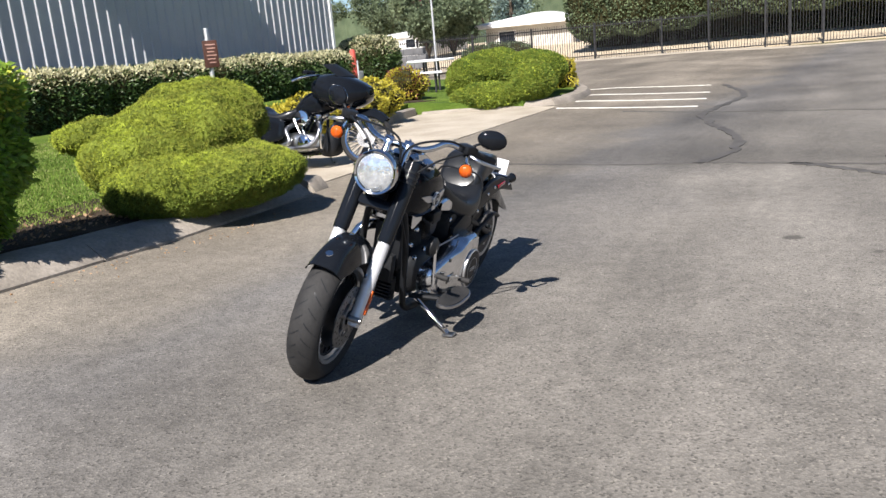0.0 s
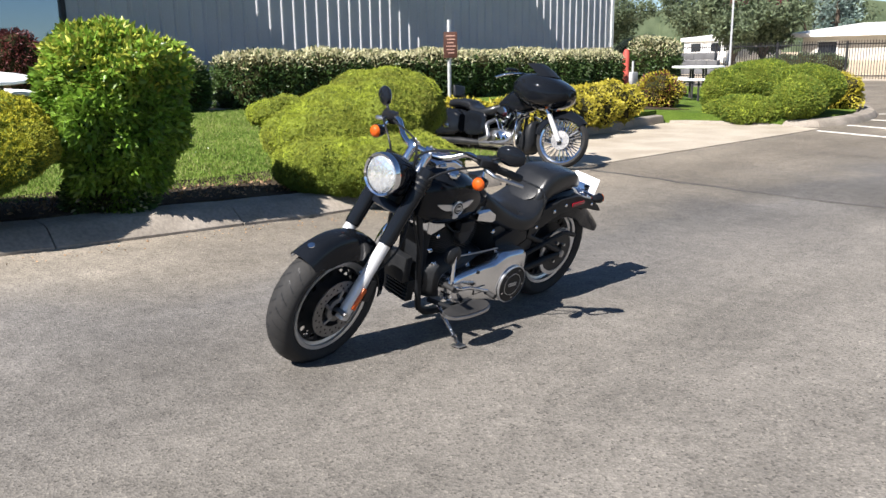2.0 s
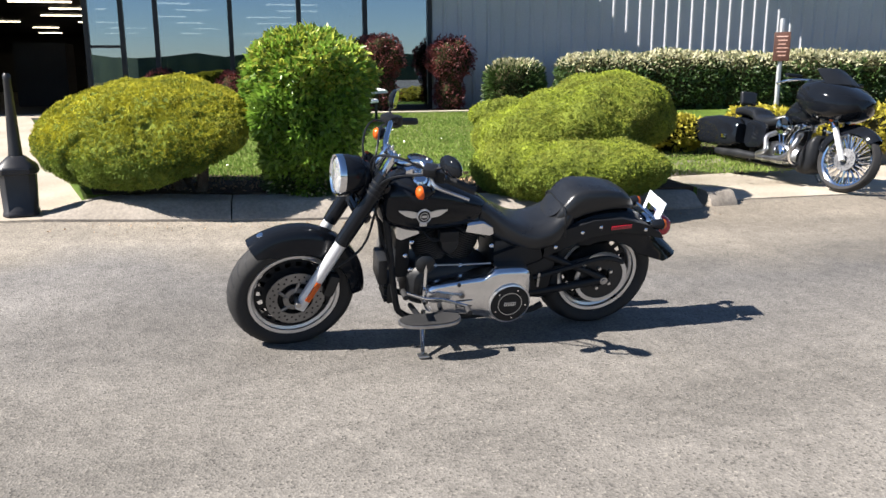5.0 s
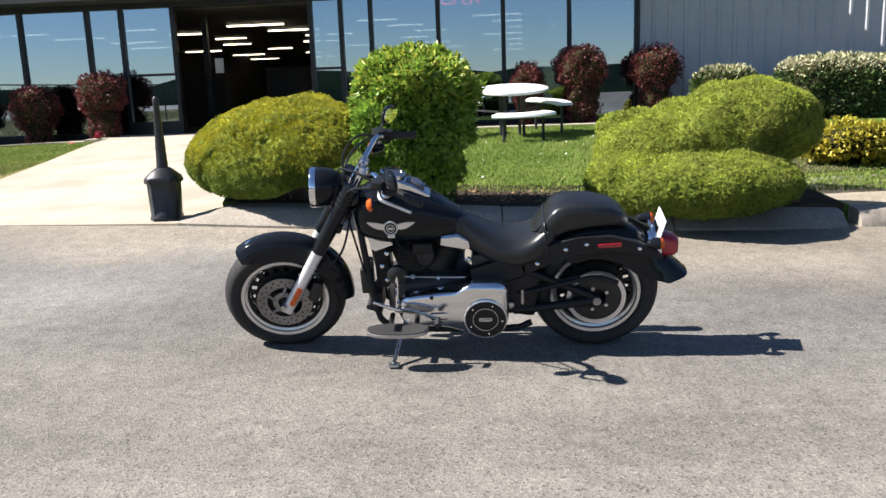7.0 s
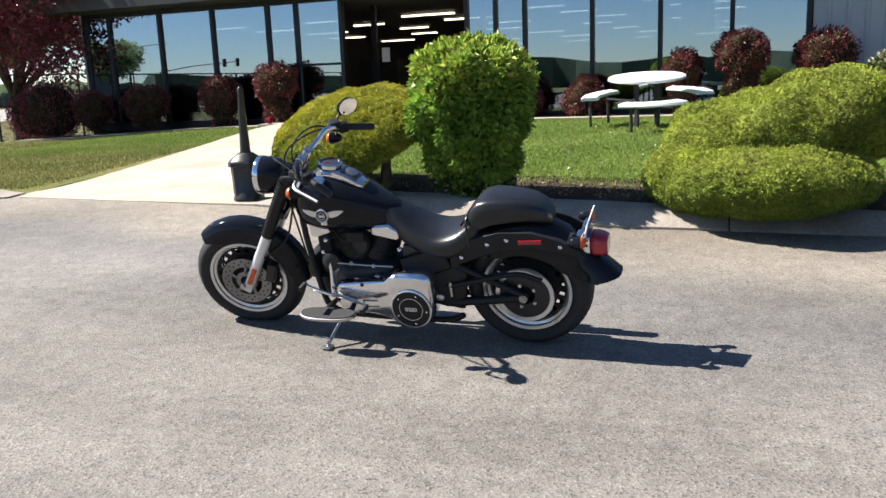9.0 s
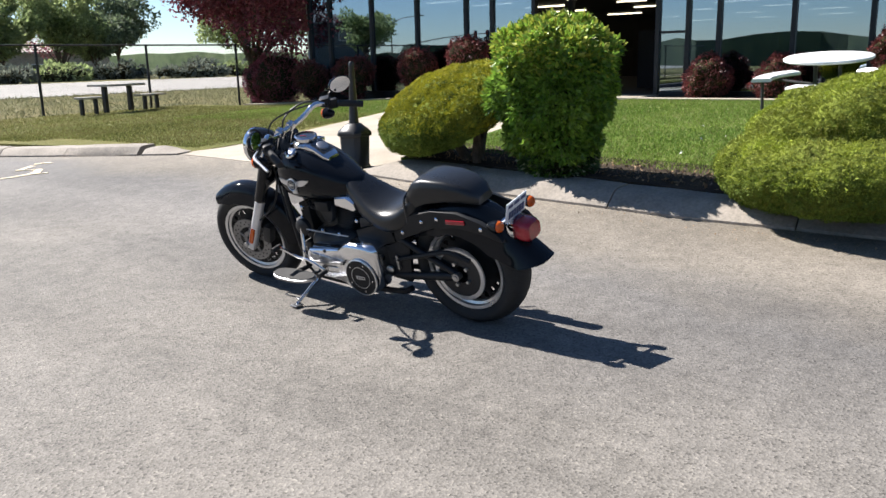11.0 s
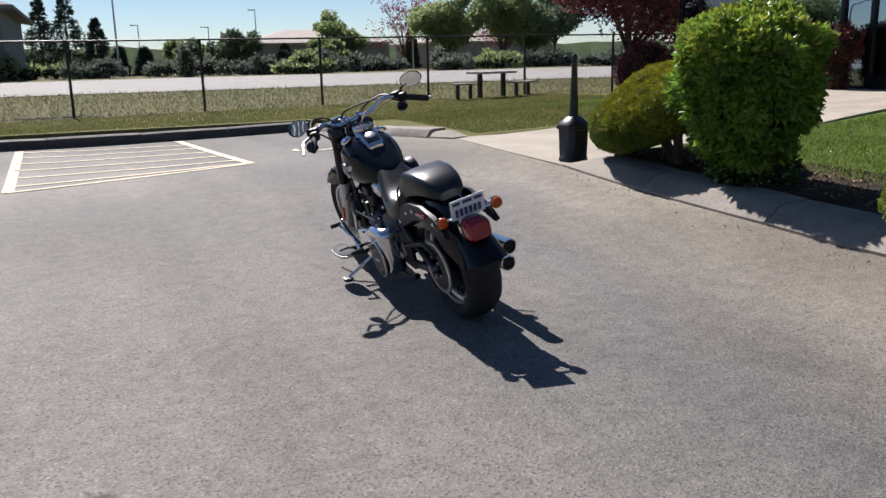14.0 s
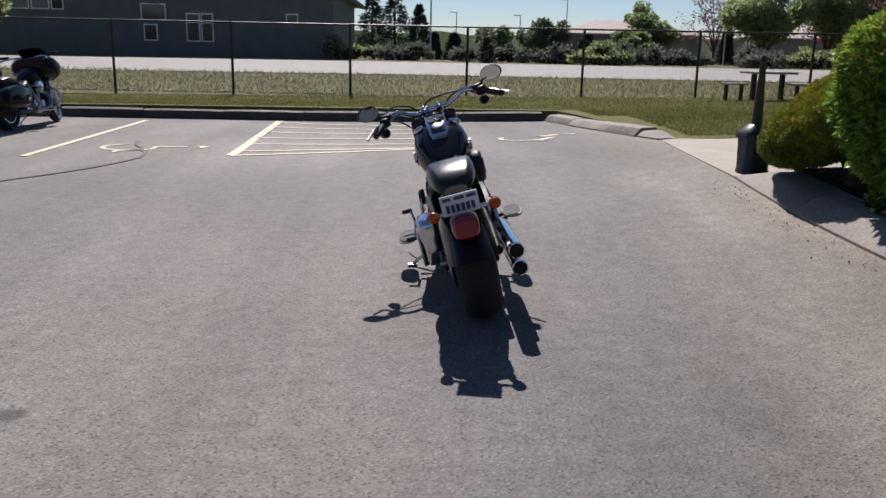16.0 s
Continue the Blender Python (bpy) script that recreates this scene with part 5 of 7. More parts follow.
house("low_building", "low tan building with a wide pale roof far behind the street", -36, -18, -110, -95, 0, 3.6, 5.4, TANWALL, ROOFTAN, -95, [(-30, 0.9, 2.0, 1.5), (-24, 0.9, 2.0, 1.5)])
house("low_building", "low tan building with a wide pale roof far behind the street", -62, -44, -115, -98, 0, 3.6, 5.2, TANWALL, ROOFTAN, -98, [(-52, 0.9, 2.0, 1.5)])
for k, (x, y, h, s) in enumerate(((4.7, -96, 8.6, 2.3), (2.0, -98, 9.0, 2.7), (-1.0, -94, 6.2, 1.7), (-2.4, -70, 2.6, 0.7), (-14.5, -60, 2.0, 0.7), (-38, -92, 4.8, 0.9), (-4, -62, 2.4, 0.8), (-16, -66, 2.6, 0.8))):
    conifer("pine_tree", "dark pine tree far across the street", x, y, 0, h, s, LEAF_PINE, 90 + k, 4500, (0.42, 0.12))
for k, (x, y, h, s) in enumerate(((-30, -96, 7.2, 3.6), (-16, -92, 4.6, 3.0), (-21, -70, 3.0, 2.0), (-9, -80, 3.4, 2.2), (-46, -70, 10.5, 5.0), (-54, -60, 9.5, 5.0), (-62, -62, 11, 5.5), (-40, -64, 6.0, 3.6))):
    tree("street_tree", "pale spring-green tree far across the street", x, y, 0, h, s, LEAF_WILLOW if k % 3 != 1 else LEAF_FAR, 110 + k, 9500, (0.36, 0.22), 0.16, 0.25)
for x, y, h, sp, sd in ((-29.7, -60.5, 8.4, 3.4, 120), (-35.4, -61.5, 9.2, 3.8, 121)):
    tree("street_tree", "tall pale spring-green tree across the street", x, y, 0, h, sp, LEAF_WILLOW, sd, 15000, (0.30, 0.17), 0.16, 0.15, forks=10)
tree("bare_tree", "half-bare greyish tree far across the street", -27.6, -66.6, 0, 7.6, 3.0, LEAF_PLUM, 132, 1600, (0.22, 0.12), 0.12, 0.2, forks=10)
tree("bare_tree", "half-bare greyish tree far across the street", -42, -74, 0, 8.0, 3.4, LEAF_PLUM, 130, 1500, (0.25, 0.14), 0.14, 0.2)
tree("bare_tree", "half-bare greyish tree far across the street", -38, -80, 0, 7.0, 3.0, LEAF_FAR, 131, 1800, (0.25, 0.14), 0.14, 0.2)
tree("corner_tree", "green tree in front of the office building", 25.5, -44, 0.2, 6.0, 2.8, LEAF_WILLOW, 133, 5000, (0.3, 0.18), 0.14, 0.3)
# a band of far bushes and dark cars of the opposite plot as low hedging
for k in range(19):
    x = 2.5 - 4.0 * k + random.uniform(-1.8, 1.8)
    leafy("far_bush", "loose bush across the street, its leaves paled for haze", "shrub", [((x, -47.5 - random.uniform(0, 6), 0.95), (random.uniform(1.4, 3.4), 0.9, random.uniform(0.35, 0.8))),
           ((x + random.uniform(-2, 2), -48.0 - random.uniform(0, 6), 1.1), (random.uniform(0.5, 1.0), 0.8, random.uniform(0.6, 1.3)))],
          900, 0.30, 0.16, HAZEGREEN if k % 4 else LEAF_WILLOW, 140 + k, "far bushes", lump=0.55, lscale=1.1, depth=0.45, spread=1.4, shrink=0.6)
tagged(sheet("far_lawn", [(-140, -45), (140, -45), (140, -58), (-140, -58)], lambda x, y: 0.52 - 0.004 * max(0, x), DRYGRASS, step=20), "dry grass strip across the street", "lawn", kind="structure")
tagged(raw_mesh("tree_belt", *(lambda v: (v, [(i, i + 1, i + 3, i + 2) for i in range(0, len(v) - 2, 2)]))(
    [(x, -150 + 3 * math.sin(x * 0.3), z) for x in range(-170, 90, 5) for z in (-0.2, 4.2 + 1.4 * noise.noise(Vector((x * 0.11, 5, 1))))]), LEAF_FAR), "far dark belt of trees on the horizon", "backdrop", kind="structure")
for k, (x, y, h) in enumerate(((-19.4, -97, 7.6), (-5.6, -96, 5.8), (-2.0, -62, 8.5), (-30.5, -72, 8.6), (-13.0, -92, 5.4))):
    t = thing("street_lamp", pose(x, y, 0), "slender dark street lamp far across the street", "street lamp", "street lamps")
    part("pole", tubed([(0, 0, -0.1), (0, 0, h)], (0.09, 0.05), 8, 1), GALV, t)
    part("lamp_head", boxed(0.9, 0.2, 0.12, pose(0.4, 0, h), 0.03), GALV, t)

# ---- beyond: far end, past the gates ----
house("bungalow", "low pale bungalow with a white fascia behind the fence", -23.2, -16.5, 60, 67, 0.8, 3.0, 3.7, HOUSEWALL, WHITETRIM, 60, [(-21.5, 1.3, 2.4, 1.2)], over=0.8)
house("white_trailer", "white caravan-like building beyond the hedge", -31.2, -27.4, 58, 66, 0.9, 2.9, 3.3, WHITETRIM, WHITETRIM, 58, [(-30.2, 1.9, 2.5, 0.8), (-28.6, 1.9, 2.5, 0.8)], over=0.2)
for k, (x, y, h, s, mt) in enumerate(((-25.2, 54, 5.2, 2.5, LEAF_FAR), (-24.6, 57, 4.6, 2.4, LEAF_FAR), (-44, 66, 6.0, 4.0, LEAF_FAR), (-37, 70, 8.0, 4.0, LEAF_FAR), (-33, 72, 9.0, 3.5, LEAF_PLUM),
                                      (-29, 76, 9.0, 4.5, LEAF_FAR), (-50, 70, 8.0, 4.5, LEAF_PLUM), (-56, 62, 8.0, 4.0, LEAF_WILLOW))):
    tree("garden_tree", "leafy garden tree beyond the far fence", x, y, 0.6 if k < 7 else 0.5, h, s, mt, 160 + k, 9000, (0.26, 0.16), 0.14, 0.12, forks=10)
conifer("blue_spruce", "blue-green spruce beside the bungalow", -22.6, 64, 0.8, 8.5, 2.4, LEAF_SPRUCE, 180, 7000, (0.3, 0.12), 0.04)
pole = solo("light_pole", tubed([(-16.2, 36, 0.2), (-16.2, 36, 7.0)], (0.05, 0.04), 8, 1), GALV, "slim pale light pole beyond the picnic table", "pole")
block_wall = thing("block_wall", pose(-17.0, 34.0, 0.75), "low dark grey block wall behind the picnic table", "wall")
for row in range(3):
    for k in range(5):
        part("block", boxed(0.47, 0.3, 0.29, pose(-0.96 + 0.48 * k + 0.12 * (row % 2), 0.01 * ((k + row) % 3), 0.15 + 0.30 * row), 0.02), ROOFGREY, block_wall)
low = [((-17.5 + 1.2 * k, 44.2, 1.0), (0.9, 0.7, 0.55)) for k in range(3)]
leafy("low_bush", "low dark bush beside the fence", "shrub", low, 2500, 0.12, 0.07, LEAF_FAR, 190, lump=0.2, depth=0.12)
tagged(raw_mesh("tree_belt", *(lambda v: (v, [(i, i + 1, i + 3, i + 2) for i in range(0, len(v) - 2, 2)]))(
    [(x, 130 + 4 * math.sin(x * 0.3), z) for x in range(-200, 160, 6) for z in (-0.2, 9.0 + 3 * noise.noise(Vector((x * 0.07, 9, 1))))]), LEAF_FAR), "far dark belt of trees behind the houses", "backdrop", kind="structure")
# behind the camera, seen only in the shop glass
tagged(raw_mesh("tree_belt", *(lambda v: (v, [(i, i + 1, i + 3, i + 2) for i in range(0, len(v) - 2, 2)]))(
    [(66 + 3 * math.sin(y * 0.3), y, z) for y in range(-160, 160, 3) for z in (-0.2, 3.0 + 1.5 * noise.noise(Vector((y * 0.08, 2, 1))) + 0.5 * noise.noise(Vector((y * 0.31, 6, 1))))]), LEAF_PINE), "far low belt of trees and roofs mirrored in the glass", "backdrop", kind="structure")


# ---- furniture outdoors ----
def round_table(name, label, x, y, z, top_mat, leg_mat, turn=0.0, group="picnic tables", size=1.0, tilt=0.0):
    """A round table with three curved benches on steel legs."""
    t = thing(name, pose(x, y, z, 0, tilt, 0) @ pose(0, 0, 0, 0, 0, turn), label, "picnic table", group)
    part("tabletop", lathed([(0.0, 0.70), (0.60 * size, 0.70), (0.63 * size, 0.715), (0.63 * size, 0.745), (0.60 * size, 0.76), (0.0, 0.76)], 40), top_mat, t)
    for k in range(4):
        a = math.pi / 4 + k * math.pi / 2
        part("leg", tubed([(0.22 * math.cos(a), 0.22 * math.sin(a), -0.05), (0.22 * math.cos(a), 0.22 * math.sin(a), 0.71)], 0.026, 8, 1), leg_mat, t)
    for k in range(3):
        a0 = k * math.pi * 2 / 3
        bm = bmesh.new()
        loops = []
        for j in range(11):
            a = a0 - 0.52 + 1.04 * j / 10
            r0, r1 = 0.80 * size, 1.08 * size
            loops.append([Vector((r * math.cos(a), r * math.sin(a), zz)) for r, zz in ((r0, 0.42), (r0 - 0.01, 0.44), (r0 + 0.01, 0.47), (r1 - 0.01, 0.47), (r1 + 0.01, 0.44), (r1, 0.42))])
        bench = part("bench", rings(bm, loops), top_mat, t)
        for s in (-0.36, 0.36):
            a = a0 + s
            part("leg", tubed([(0.94 * size * math.cos(a), 0.94 * size * math.sin(a), -0.05), (0.94 * size * math.cos(a), 0.94 * size * math.sin(a), 0.43)], 0.024, 8, 1), leg_mat, bench)
        part("brace", tubed([(0.2 * math.cos(a0), 0.2 * math.sin(a0), 0.36), (0.94 * size * math.cos(a0), 0.94 * size * math.sin(a0), 0.40)], 0.018, 6, 1), leg_mat, t)
    return t


round_table("picnic_table", "white round picnic table with curved benches on the lawn", -10.7, 4.42, 0.56, TABLEWHITE, TABLELEG, 12, size=0.93, tilt=6.5)
round_table("picnic_table", "white round picnic table with curved benches on the island lawn", -8.8, 20.0, 0.48, TABLEWHITE, TABLELEG, 40)
t = thing("picnic_bench_table", pose(-10.2, -12.7, 0.22, 0, 0, 12), "weathered grey picnic table with two benches by the fence", "picnic table")
part("tabletop", boxed(1.25, 0.75, 0.06, pose(0, 0, 0.73), 0.015), STONEGREY, t)
for dx in (-0.42, 0.42):
    part("leg", boxed(0.1, 0.12, 0.72, pose(dx, 0, 0.36), 0.01), TABLELEG, t)
for dx in (-1.05, 1.05):
    b = part("bench", boxed(0.62 if dx > 0 else 0.95, 0.3, 0.05, pose(dx, 0.1, 0.44), 0.012), STONEGREY, t)
    for d2 in (-0.22, 0.22):
        part("leg", boxed(0.07, 0.1, 0.44, pose(dx + d2, 0.1, 0.21), 0.01), TABLELEG, b)

# bollard-like ash urn beside the path
t = thing("smokers_urn", pose(-4.25, 1.30, path_z(-4.25, 1.3), 0, 0, 8), "black plastic smokers' urn with a tall tapered neck", "ash urn")


def square_stack(levels, m=Matrix()):
    """An eight-sided chamfered box tower from (half width, height) levels."""
    loops = []
    for s, z in levels:
        c = s * 0.36
        loops.append([m @ Vector((x, y, z)) for x, y in ((s - c, -s), (s, -s + c), (s, s - c), (s - c, s), (-s + c, s), (-s, s - c), (-s, -s + c), (-s + c, -s))])
    return rings(bmesh.new(), loops)


part("base_bucket", square_stack([(0.122, 0), (0.128, 0.006), (0.126, 0.03), (0.120, 0.04), (0.130, 0.325), (0.149, 0.332), (0.150, 0.362)]), BOLLARD, t)
part("shoulder", square_stack([(0.146, 0.364), (0.140, 0.385), (0.066, 0.455), (0.056, 0.462)]), BOLLARD, t)
part("neck", lathed([(0.052, 0.462), (0.049, 0.50), (0.027, 1.03), (0.029, 1.036), (0.029, 1.07), (0.018, 1.086)], 18), BOLLARD, t)

# brown notice on a post
t = thing("notice_sign", pose(-8.3, 10.9, 0.42), "small brown sign with unreadable pale writing on a grey post", "sign")
part("post", boxed(0.05, 0.05, 1.75, pose(0, 0, 0.8), 0.006), GALV, t)
SG = pose(0.05, -0.02, 1.27, 0, 0, -38)
board = part("board", moved(boxed(0.02, 0.23, 0.42, Matrix(), 0.006), SG), SIGNBROWN, t)
for k in range(6):
    part("writing_bar", moved(boxed(0.006, 0.155 - 0.025 * (k % 3), 0.016, pose(0.0115, 0.01 * (k % 2), 0.145 - 0.055 * k)), SG), SIGNINK, board, smooth=False)

# red post with pale pipework near the building corner
t = thing("red_hydrant_post", pose(-13.0, 23.15, 0.60), "faded red steel guard post by the building corner", "post")
part("post", lathed([(0.10, -0.1), (0.10, 1.02), (0.08, 1.09), (0.03, 1.12)], 16), REDPAINT, t)
t = thing("pipe_meter", pose(-14.0, 24.6, 0.46), "pale gas pipes and meter at the building corner", "pipe")
part("riser", tubed([(0, 0, -0.1), (0, 0, 0.9), (-0.2, 0, 1.0)], 0.04, 8, 3), GALV, t)
part("meter", boxed(0.28, 0.35, 0.4, pose(0.1, 0.25, 0.35), 0.04), GALV, t)
part("riser", tubed([(0.1, 0.3, -0.1), (0.1, 0.3, 0.9)], 0.035, 8, 1), GALV, t)
solo("path_marker", lathed([(0.06, 0), (0.06, 0.05), (0.03, 0.07)], 12, pose(-12.6, -4.15, 0.49)), REDPAINT, "small bright red marker at the path's edge", "marker")


solo("red_marker", boxed(0.13, 0.10, 0.14, pose(-13.12, -3.85, 0.66), 0.02), REDLENS, "small red marker block at the edge of the path", "marker")

# street furniture behind the camera, mirrored in the shop glass
t = thing("street_lamp", pose(68.9, -78.0, -0.1), "tall street lamp with a curved arm mirrored in the glass", "street lamp", "street lamps")
part("pole", tubed([(0, 0, 0), (0, 0, 6.7), (0, 1.2, 7.6), (0, 2.8, 7.95), (0, 5.4, 8.1)], (0.11, 0.09, 0.07, 0.06, 0.05), 8, 4), FENCEBLACK, t)
part("lamp_head", boxed(0.3, 1.0, 0.16, pose(0, 5.8, 8.1), 0.04), FENCEBLACK, t)
t = thing("traffic_signal", pose(68.9, -73.2, -0.1), "traffic signal on a long mast arm mirrored in the glass", "traffic light")
part("mast", tubed([(0, 0, 0), (0, 0, 4.3)], (0.13, 0.10), 10, 1), FENCEBLACK, t)
part("mast_arm", tubed([(0, 0, 4.1), (0, 5.4, 4.75), (0, 13.4, 5.15)], (0.09, 0.07, 0.05), 8, 3), FENCEBLACK, t)
for y in (10.9, 13.0):
    head = part("signal_head", boxed(0.34, 0.42, 1.1, pose(0, y, 5.0), 0.05), FENCEBLACK, t)
    for k in range(3):
        part("signal_lens", lathed([(0.12, 0), (0.10, 0.03), (0.05, 0.045), (0, 0.05)], 14, pose(-0.172, y, 5.34 - 0.33 * k, 0, -90, 0)), REDLENS if k == 0 else (AMBER if k == 1 else DARKPANE), head)


# ---- the cruiser motorcycle ----
# Built along its own axes: x ahead from the rear axle, y to its left, z up from the ground.
def wheel(parent, name, cx, cz, tyre_r, tyre_w, rim_r, m, holes, disc_side=1, tread=True):
    """A dished disc wheel with a punched rim, its tyre, and a brake disc on one side."""
    place = m @ pose(cx, 0, cz, 90, 0, 0)
    w = tyre_w / 2
    bead = rim_r + 0.004
    half = [(bead, 0.72), (bead + 0.014, 0.88), (bead + 0.034, 0.985), (tyre_r - 0.048, 0.99), (tyre_r - 0.033, 0.90), (tyre_r - 0.020, 0.74), (tyre_r - 0.010, 0.54), (tyre_r - 0.003, 0.30)]
    prof = [(r, -w * k) for r, k in half] + [(tyre_r, 0)] + [(r, w * k) for r, k in half[::-1]] + [(bead - 0.01, 0)]
    # dished disc with punched holes near the rim
    bm = bmesh.new()
    n = holes * 4
    radii = [0.05, 0.09, rim_r - 0.068, rim_r - 0.056, rim_r - 0.040, rim_r - 0.028]
    for s in (1, -1):
        grid = []
        for r in radii:
            f = (r - 0.05) / (rim_r - 0.05)
            y = s * (0.030 + 0.018 * (1 - f) ** 2 + w * 0.30 * max(0, f - 0.55))
            grid.append([bm.verts.new(place @ Vector((r * math.cos(2 * math.pi * k / n), r * math.sin(2 * math.pi * k / n), y))) for k in range(n)])
        for i in range(len(radii) - 1):
            for k in range(n):
                if i in (2, 3) and k % 4 in (1, 2):
                    continue
                bm.faces.new((grid[i][k], grid[i][(k + 1) % n], grid[i + 1][(k + 1) % n], grid[i + 1][k]))
    hub = part(name, bm, SATIN_BLACK, parent, "black punched disc wheel with machined silver rim lips")
    part("tyre", ring_lathe(bmesh.new(), prof, 64, place), RUBBER, hub, "black road tyre with worn sidewall")
    for s in (1, -1):
        y = s * w * 0.70
        part("rim_lip", ring_lathe(bmesh.new(), [(rim_r + 0.006, y), (rim_r + 0.004, y + s * 0.008), (rim_r - 0.012, y + s * 0.004), (rim_r - 0.014, y - s * 0.012), (rim_r, y - s * 0.012)], 56, place), RIMSILVER, hub)
        y2 = s * w * 0.42
        part("rim_step", ring_lathe(bmesh.new(), [(rim_r - 0.012, y2 + s * 0.014), (rim_r - 0.026, y2 + s * 0.006), (rim_r - 0.030, y2 - s * 0.004), (rim_r - 0.014, y2)], 56, place), RIMSILVER, hub)
    part("rim_barrel", ring_lathe(bmesh.new(), [(rim_r, -w * 0.7), (rim_r, w * 0.7), (rim_r - 0.006, w * 0.7), (rim_r - 0.02, 0), (rim_r - 0.006, -w * 0.7)], 56, place), SATIN_BLACK, hub)
    part("hub_barrel", lathed([(0.052, -0.07), (0.052, 0.07)], 24, place), SATIN_BLACK, hub)
    if tread:
        bm = bmesh.new()
        for k in range(30):
            for s in (1, -1):
                a0 = 2 * math.pi * k / 30 + (0.1 if s > 0 else 0)
                line = []
                for j in range(5):
                    f = j / 4
                    yy = s * w * (0.10 + 0.78 * f)
                    rr = float(np.interp(abs(yy), [0, w * 0.30, w * 0.54, w * 0.74, w * 0.90, w], [tyre_r, tyre_r - 0.003, tyre_r - 0.010, tyre_r - 0.020, tyre_r - 0.033, tyre_r - 0.048])) + 0.0006
                    a = a0 - 0.16 * f
                    line.append((place @ Vector((rr * math.cos(a), rr * math.sin(a), yy)), place @ Vector((rr * math.cos(a + 0.022 * (1 - 0.6 * f)), rr * math.sin(a + 0.022 * (1 - 0.6 * f)), yy))))
                vs = [(bm.verts.new(p), bm.verts.new(q)) for p, q in line]
                for (p, q), (p2, q2) in zip(vs, vs[1:]):
                    bm.faces.new((p, q, q2, p2))
        tagged(part("tread_groove", bm, SATIN_BLACK, hub), kind="stuff")
    return hub, place


def brake_disc(hub, place, y, radius, n_hole=18):
    bm = bmesh.new()
    ring_lathe(bm, [(radius, y - 0.003), (radius, y + 0.003), (radius - 0.055, y + 0.003), (radius - 0.055, y - 0.003)], 48, place)
    d = part("brake_disc", bm, BRAKESTEEL, hub, "drilled steel brake disc")
    bm = bmesh.new()
    for k in range(n_hole * 2):
        a = 2 * math.pi * k / (n_hole * 2)
        r = radius - (0.018 if k % 2 else 0.036)
        lathe(bm, [(0.0055, y - 0.0036), (0.0055, y + 0.0036)], 8, place @ Matrix.Translation((r * math.cos(a), r * math.sin(a), 0)))
    tagged(part("drilled_hole", bm, SATIN_BLACK, hub), kind="stuff")
    bm = bmesh.new()
    for k in range(5):
        a = 2 * math.pi * k / 5 + 0.3
        tube(bm, [place @ Vector((0.045 * math.cos(a), 0.045 * math.sin(a), y)), place @ Vector(((radius - 0.05) * math.cos(a + 0.25), (radius - 0.05) * math.sin(a + 0.25), y))], 0.010, 6, 1)
    ring_lathe(bm, [(0.062, y - 0.006), (0.062, y + 0.008), (0.035, y + 0.008), (0.035, y - 0.006)], 24, place)
    part("disc_carrier", bm, BRAKESTEEL, hub)
    return d


def fender(cx, cz, radius, half, a0, a1, drop, m=Matrix(), flare=0.0, n=30, power=2.6, skirt=None):
    """An arched mudguard of sheet metal, between two angles about an axle."""
    loops = []
    for k in range(n + 1):
        f = k / n
        a = radians(a0 + (a1 - a0) * f)
        end = min(1.0, 6 * min(f, 1 - f) + 0.55)
        r = radius + flare * max(0, f - 0.82) ** 1.5 * 8
        d = drop if skirt is None else float(np.interp(a0 + (a1 - a0) * f, [s[0] for s in skirt], [s[1] for s in skirt]))
        outer, inner = [], []
        for j in range(15):
            u = -1 + 2 * j / 14
            y = half * math.copysign(abs(u) ** 0.75, u) * (0.92 + 0.08 * end)
            fall = d * abs(u) ** power
            outer.append((r - fall, y))
            inner.append((r - fall - 0.005, y * (1 - 0.004 / half)))
        ring = outer + inner[::-1]
        loops.append([m @ Vector((cx + rr * math.cos(a), y, cz + rr * math.sin(a))) for rr, y in ring])
    return rings(bmesh.new(), loops)


def dome(bm, r, depth, m, n=24):
    """A shallow round cap facing the local +z."""
    return lathe(bm, [(r, 0), (r * 0.96, depth * 0.35), (r * 0.8, depth * 0.7), (r * 0.5, depth * 0.92), (0, depth)], n, m)


def bullet(parent, at, ahead, lens_mat, m=Matrix(), r=0.034):
    """A bullet turn signal: a black shell with a round lens."""
    d = Vector(ahead).normalized()
    rot = Matrix.Translation(at) @ d.to_track_quat("Z", "Y").to_matrix().to_4x4()
    body = part("turn_signal", lathed([(0.004, -0.06), (r * 0.6, -0.05), (r * 0.95, -0.02), (r, 0.0), (r * 1.04, 0.004), (r * 0.98, 0.008)], 20, m @ rot), PAINT_BLACK, parent)
    part("lens", dome(bmesh.new(), r * 0.97, 0.026, m @ rot @ Matrix.Translation((0, 0, 0.006))), lens_mat, body, "domed amber lens")
    return body


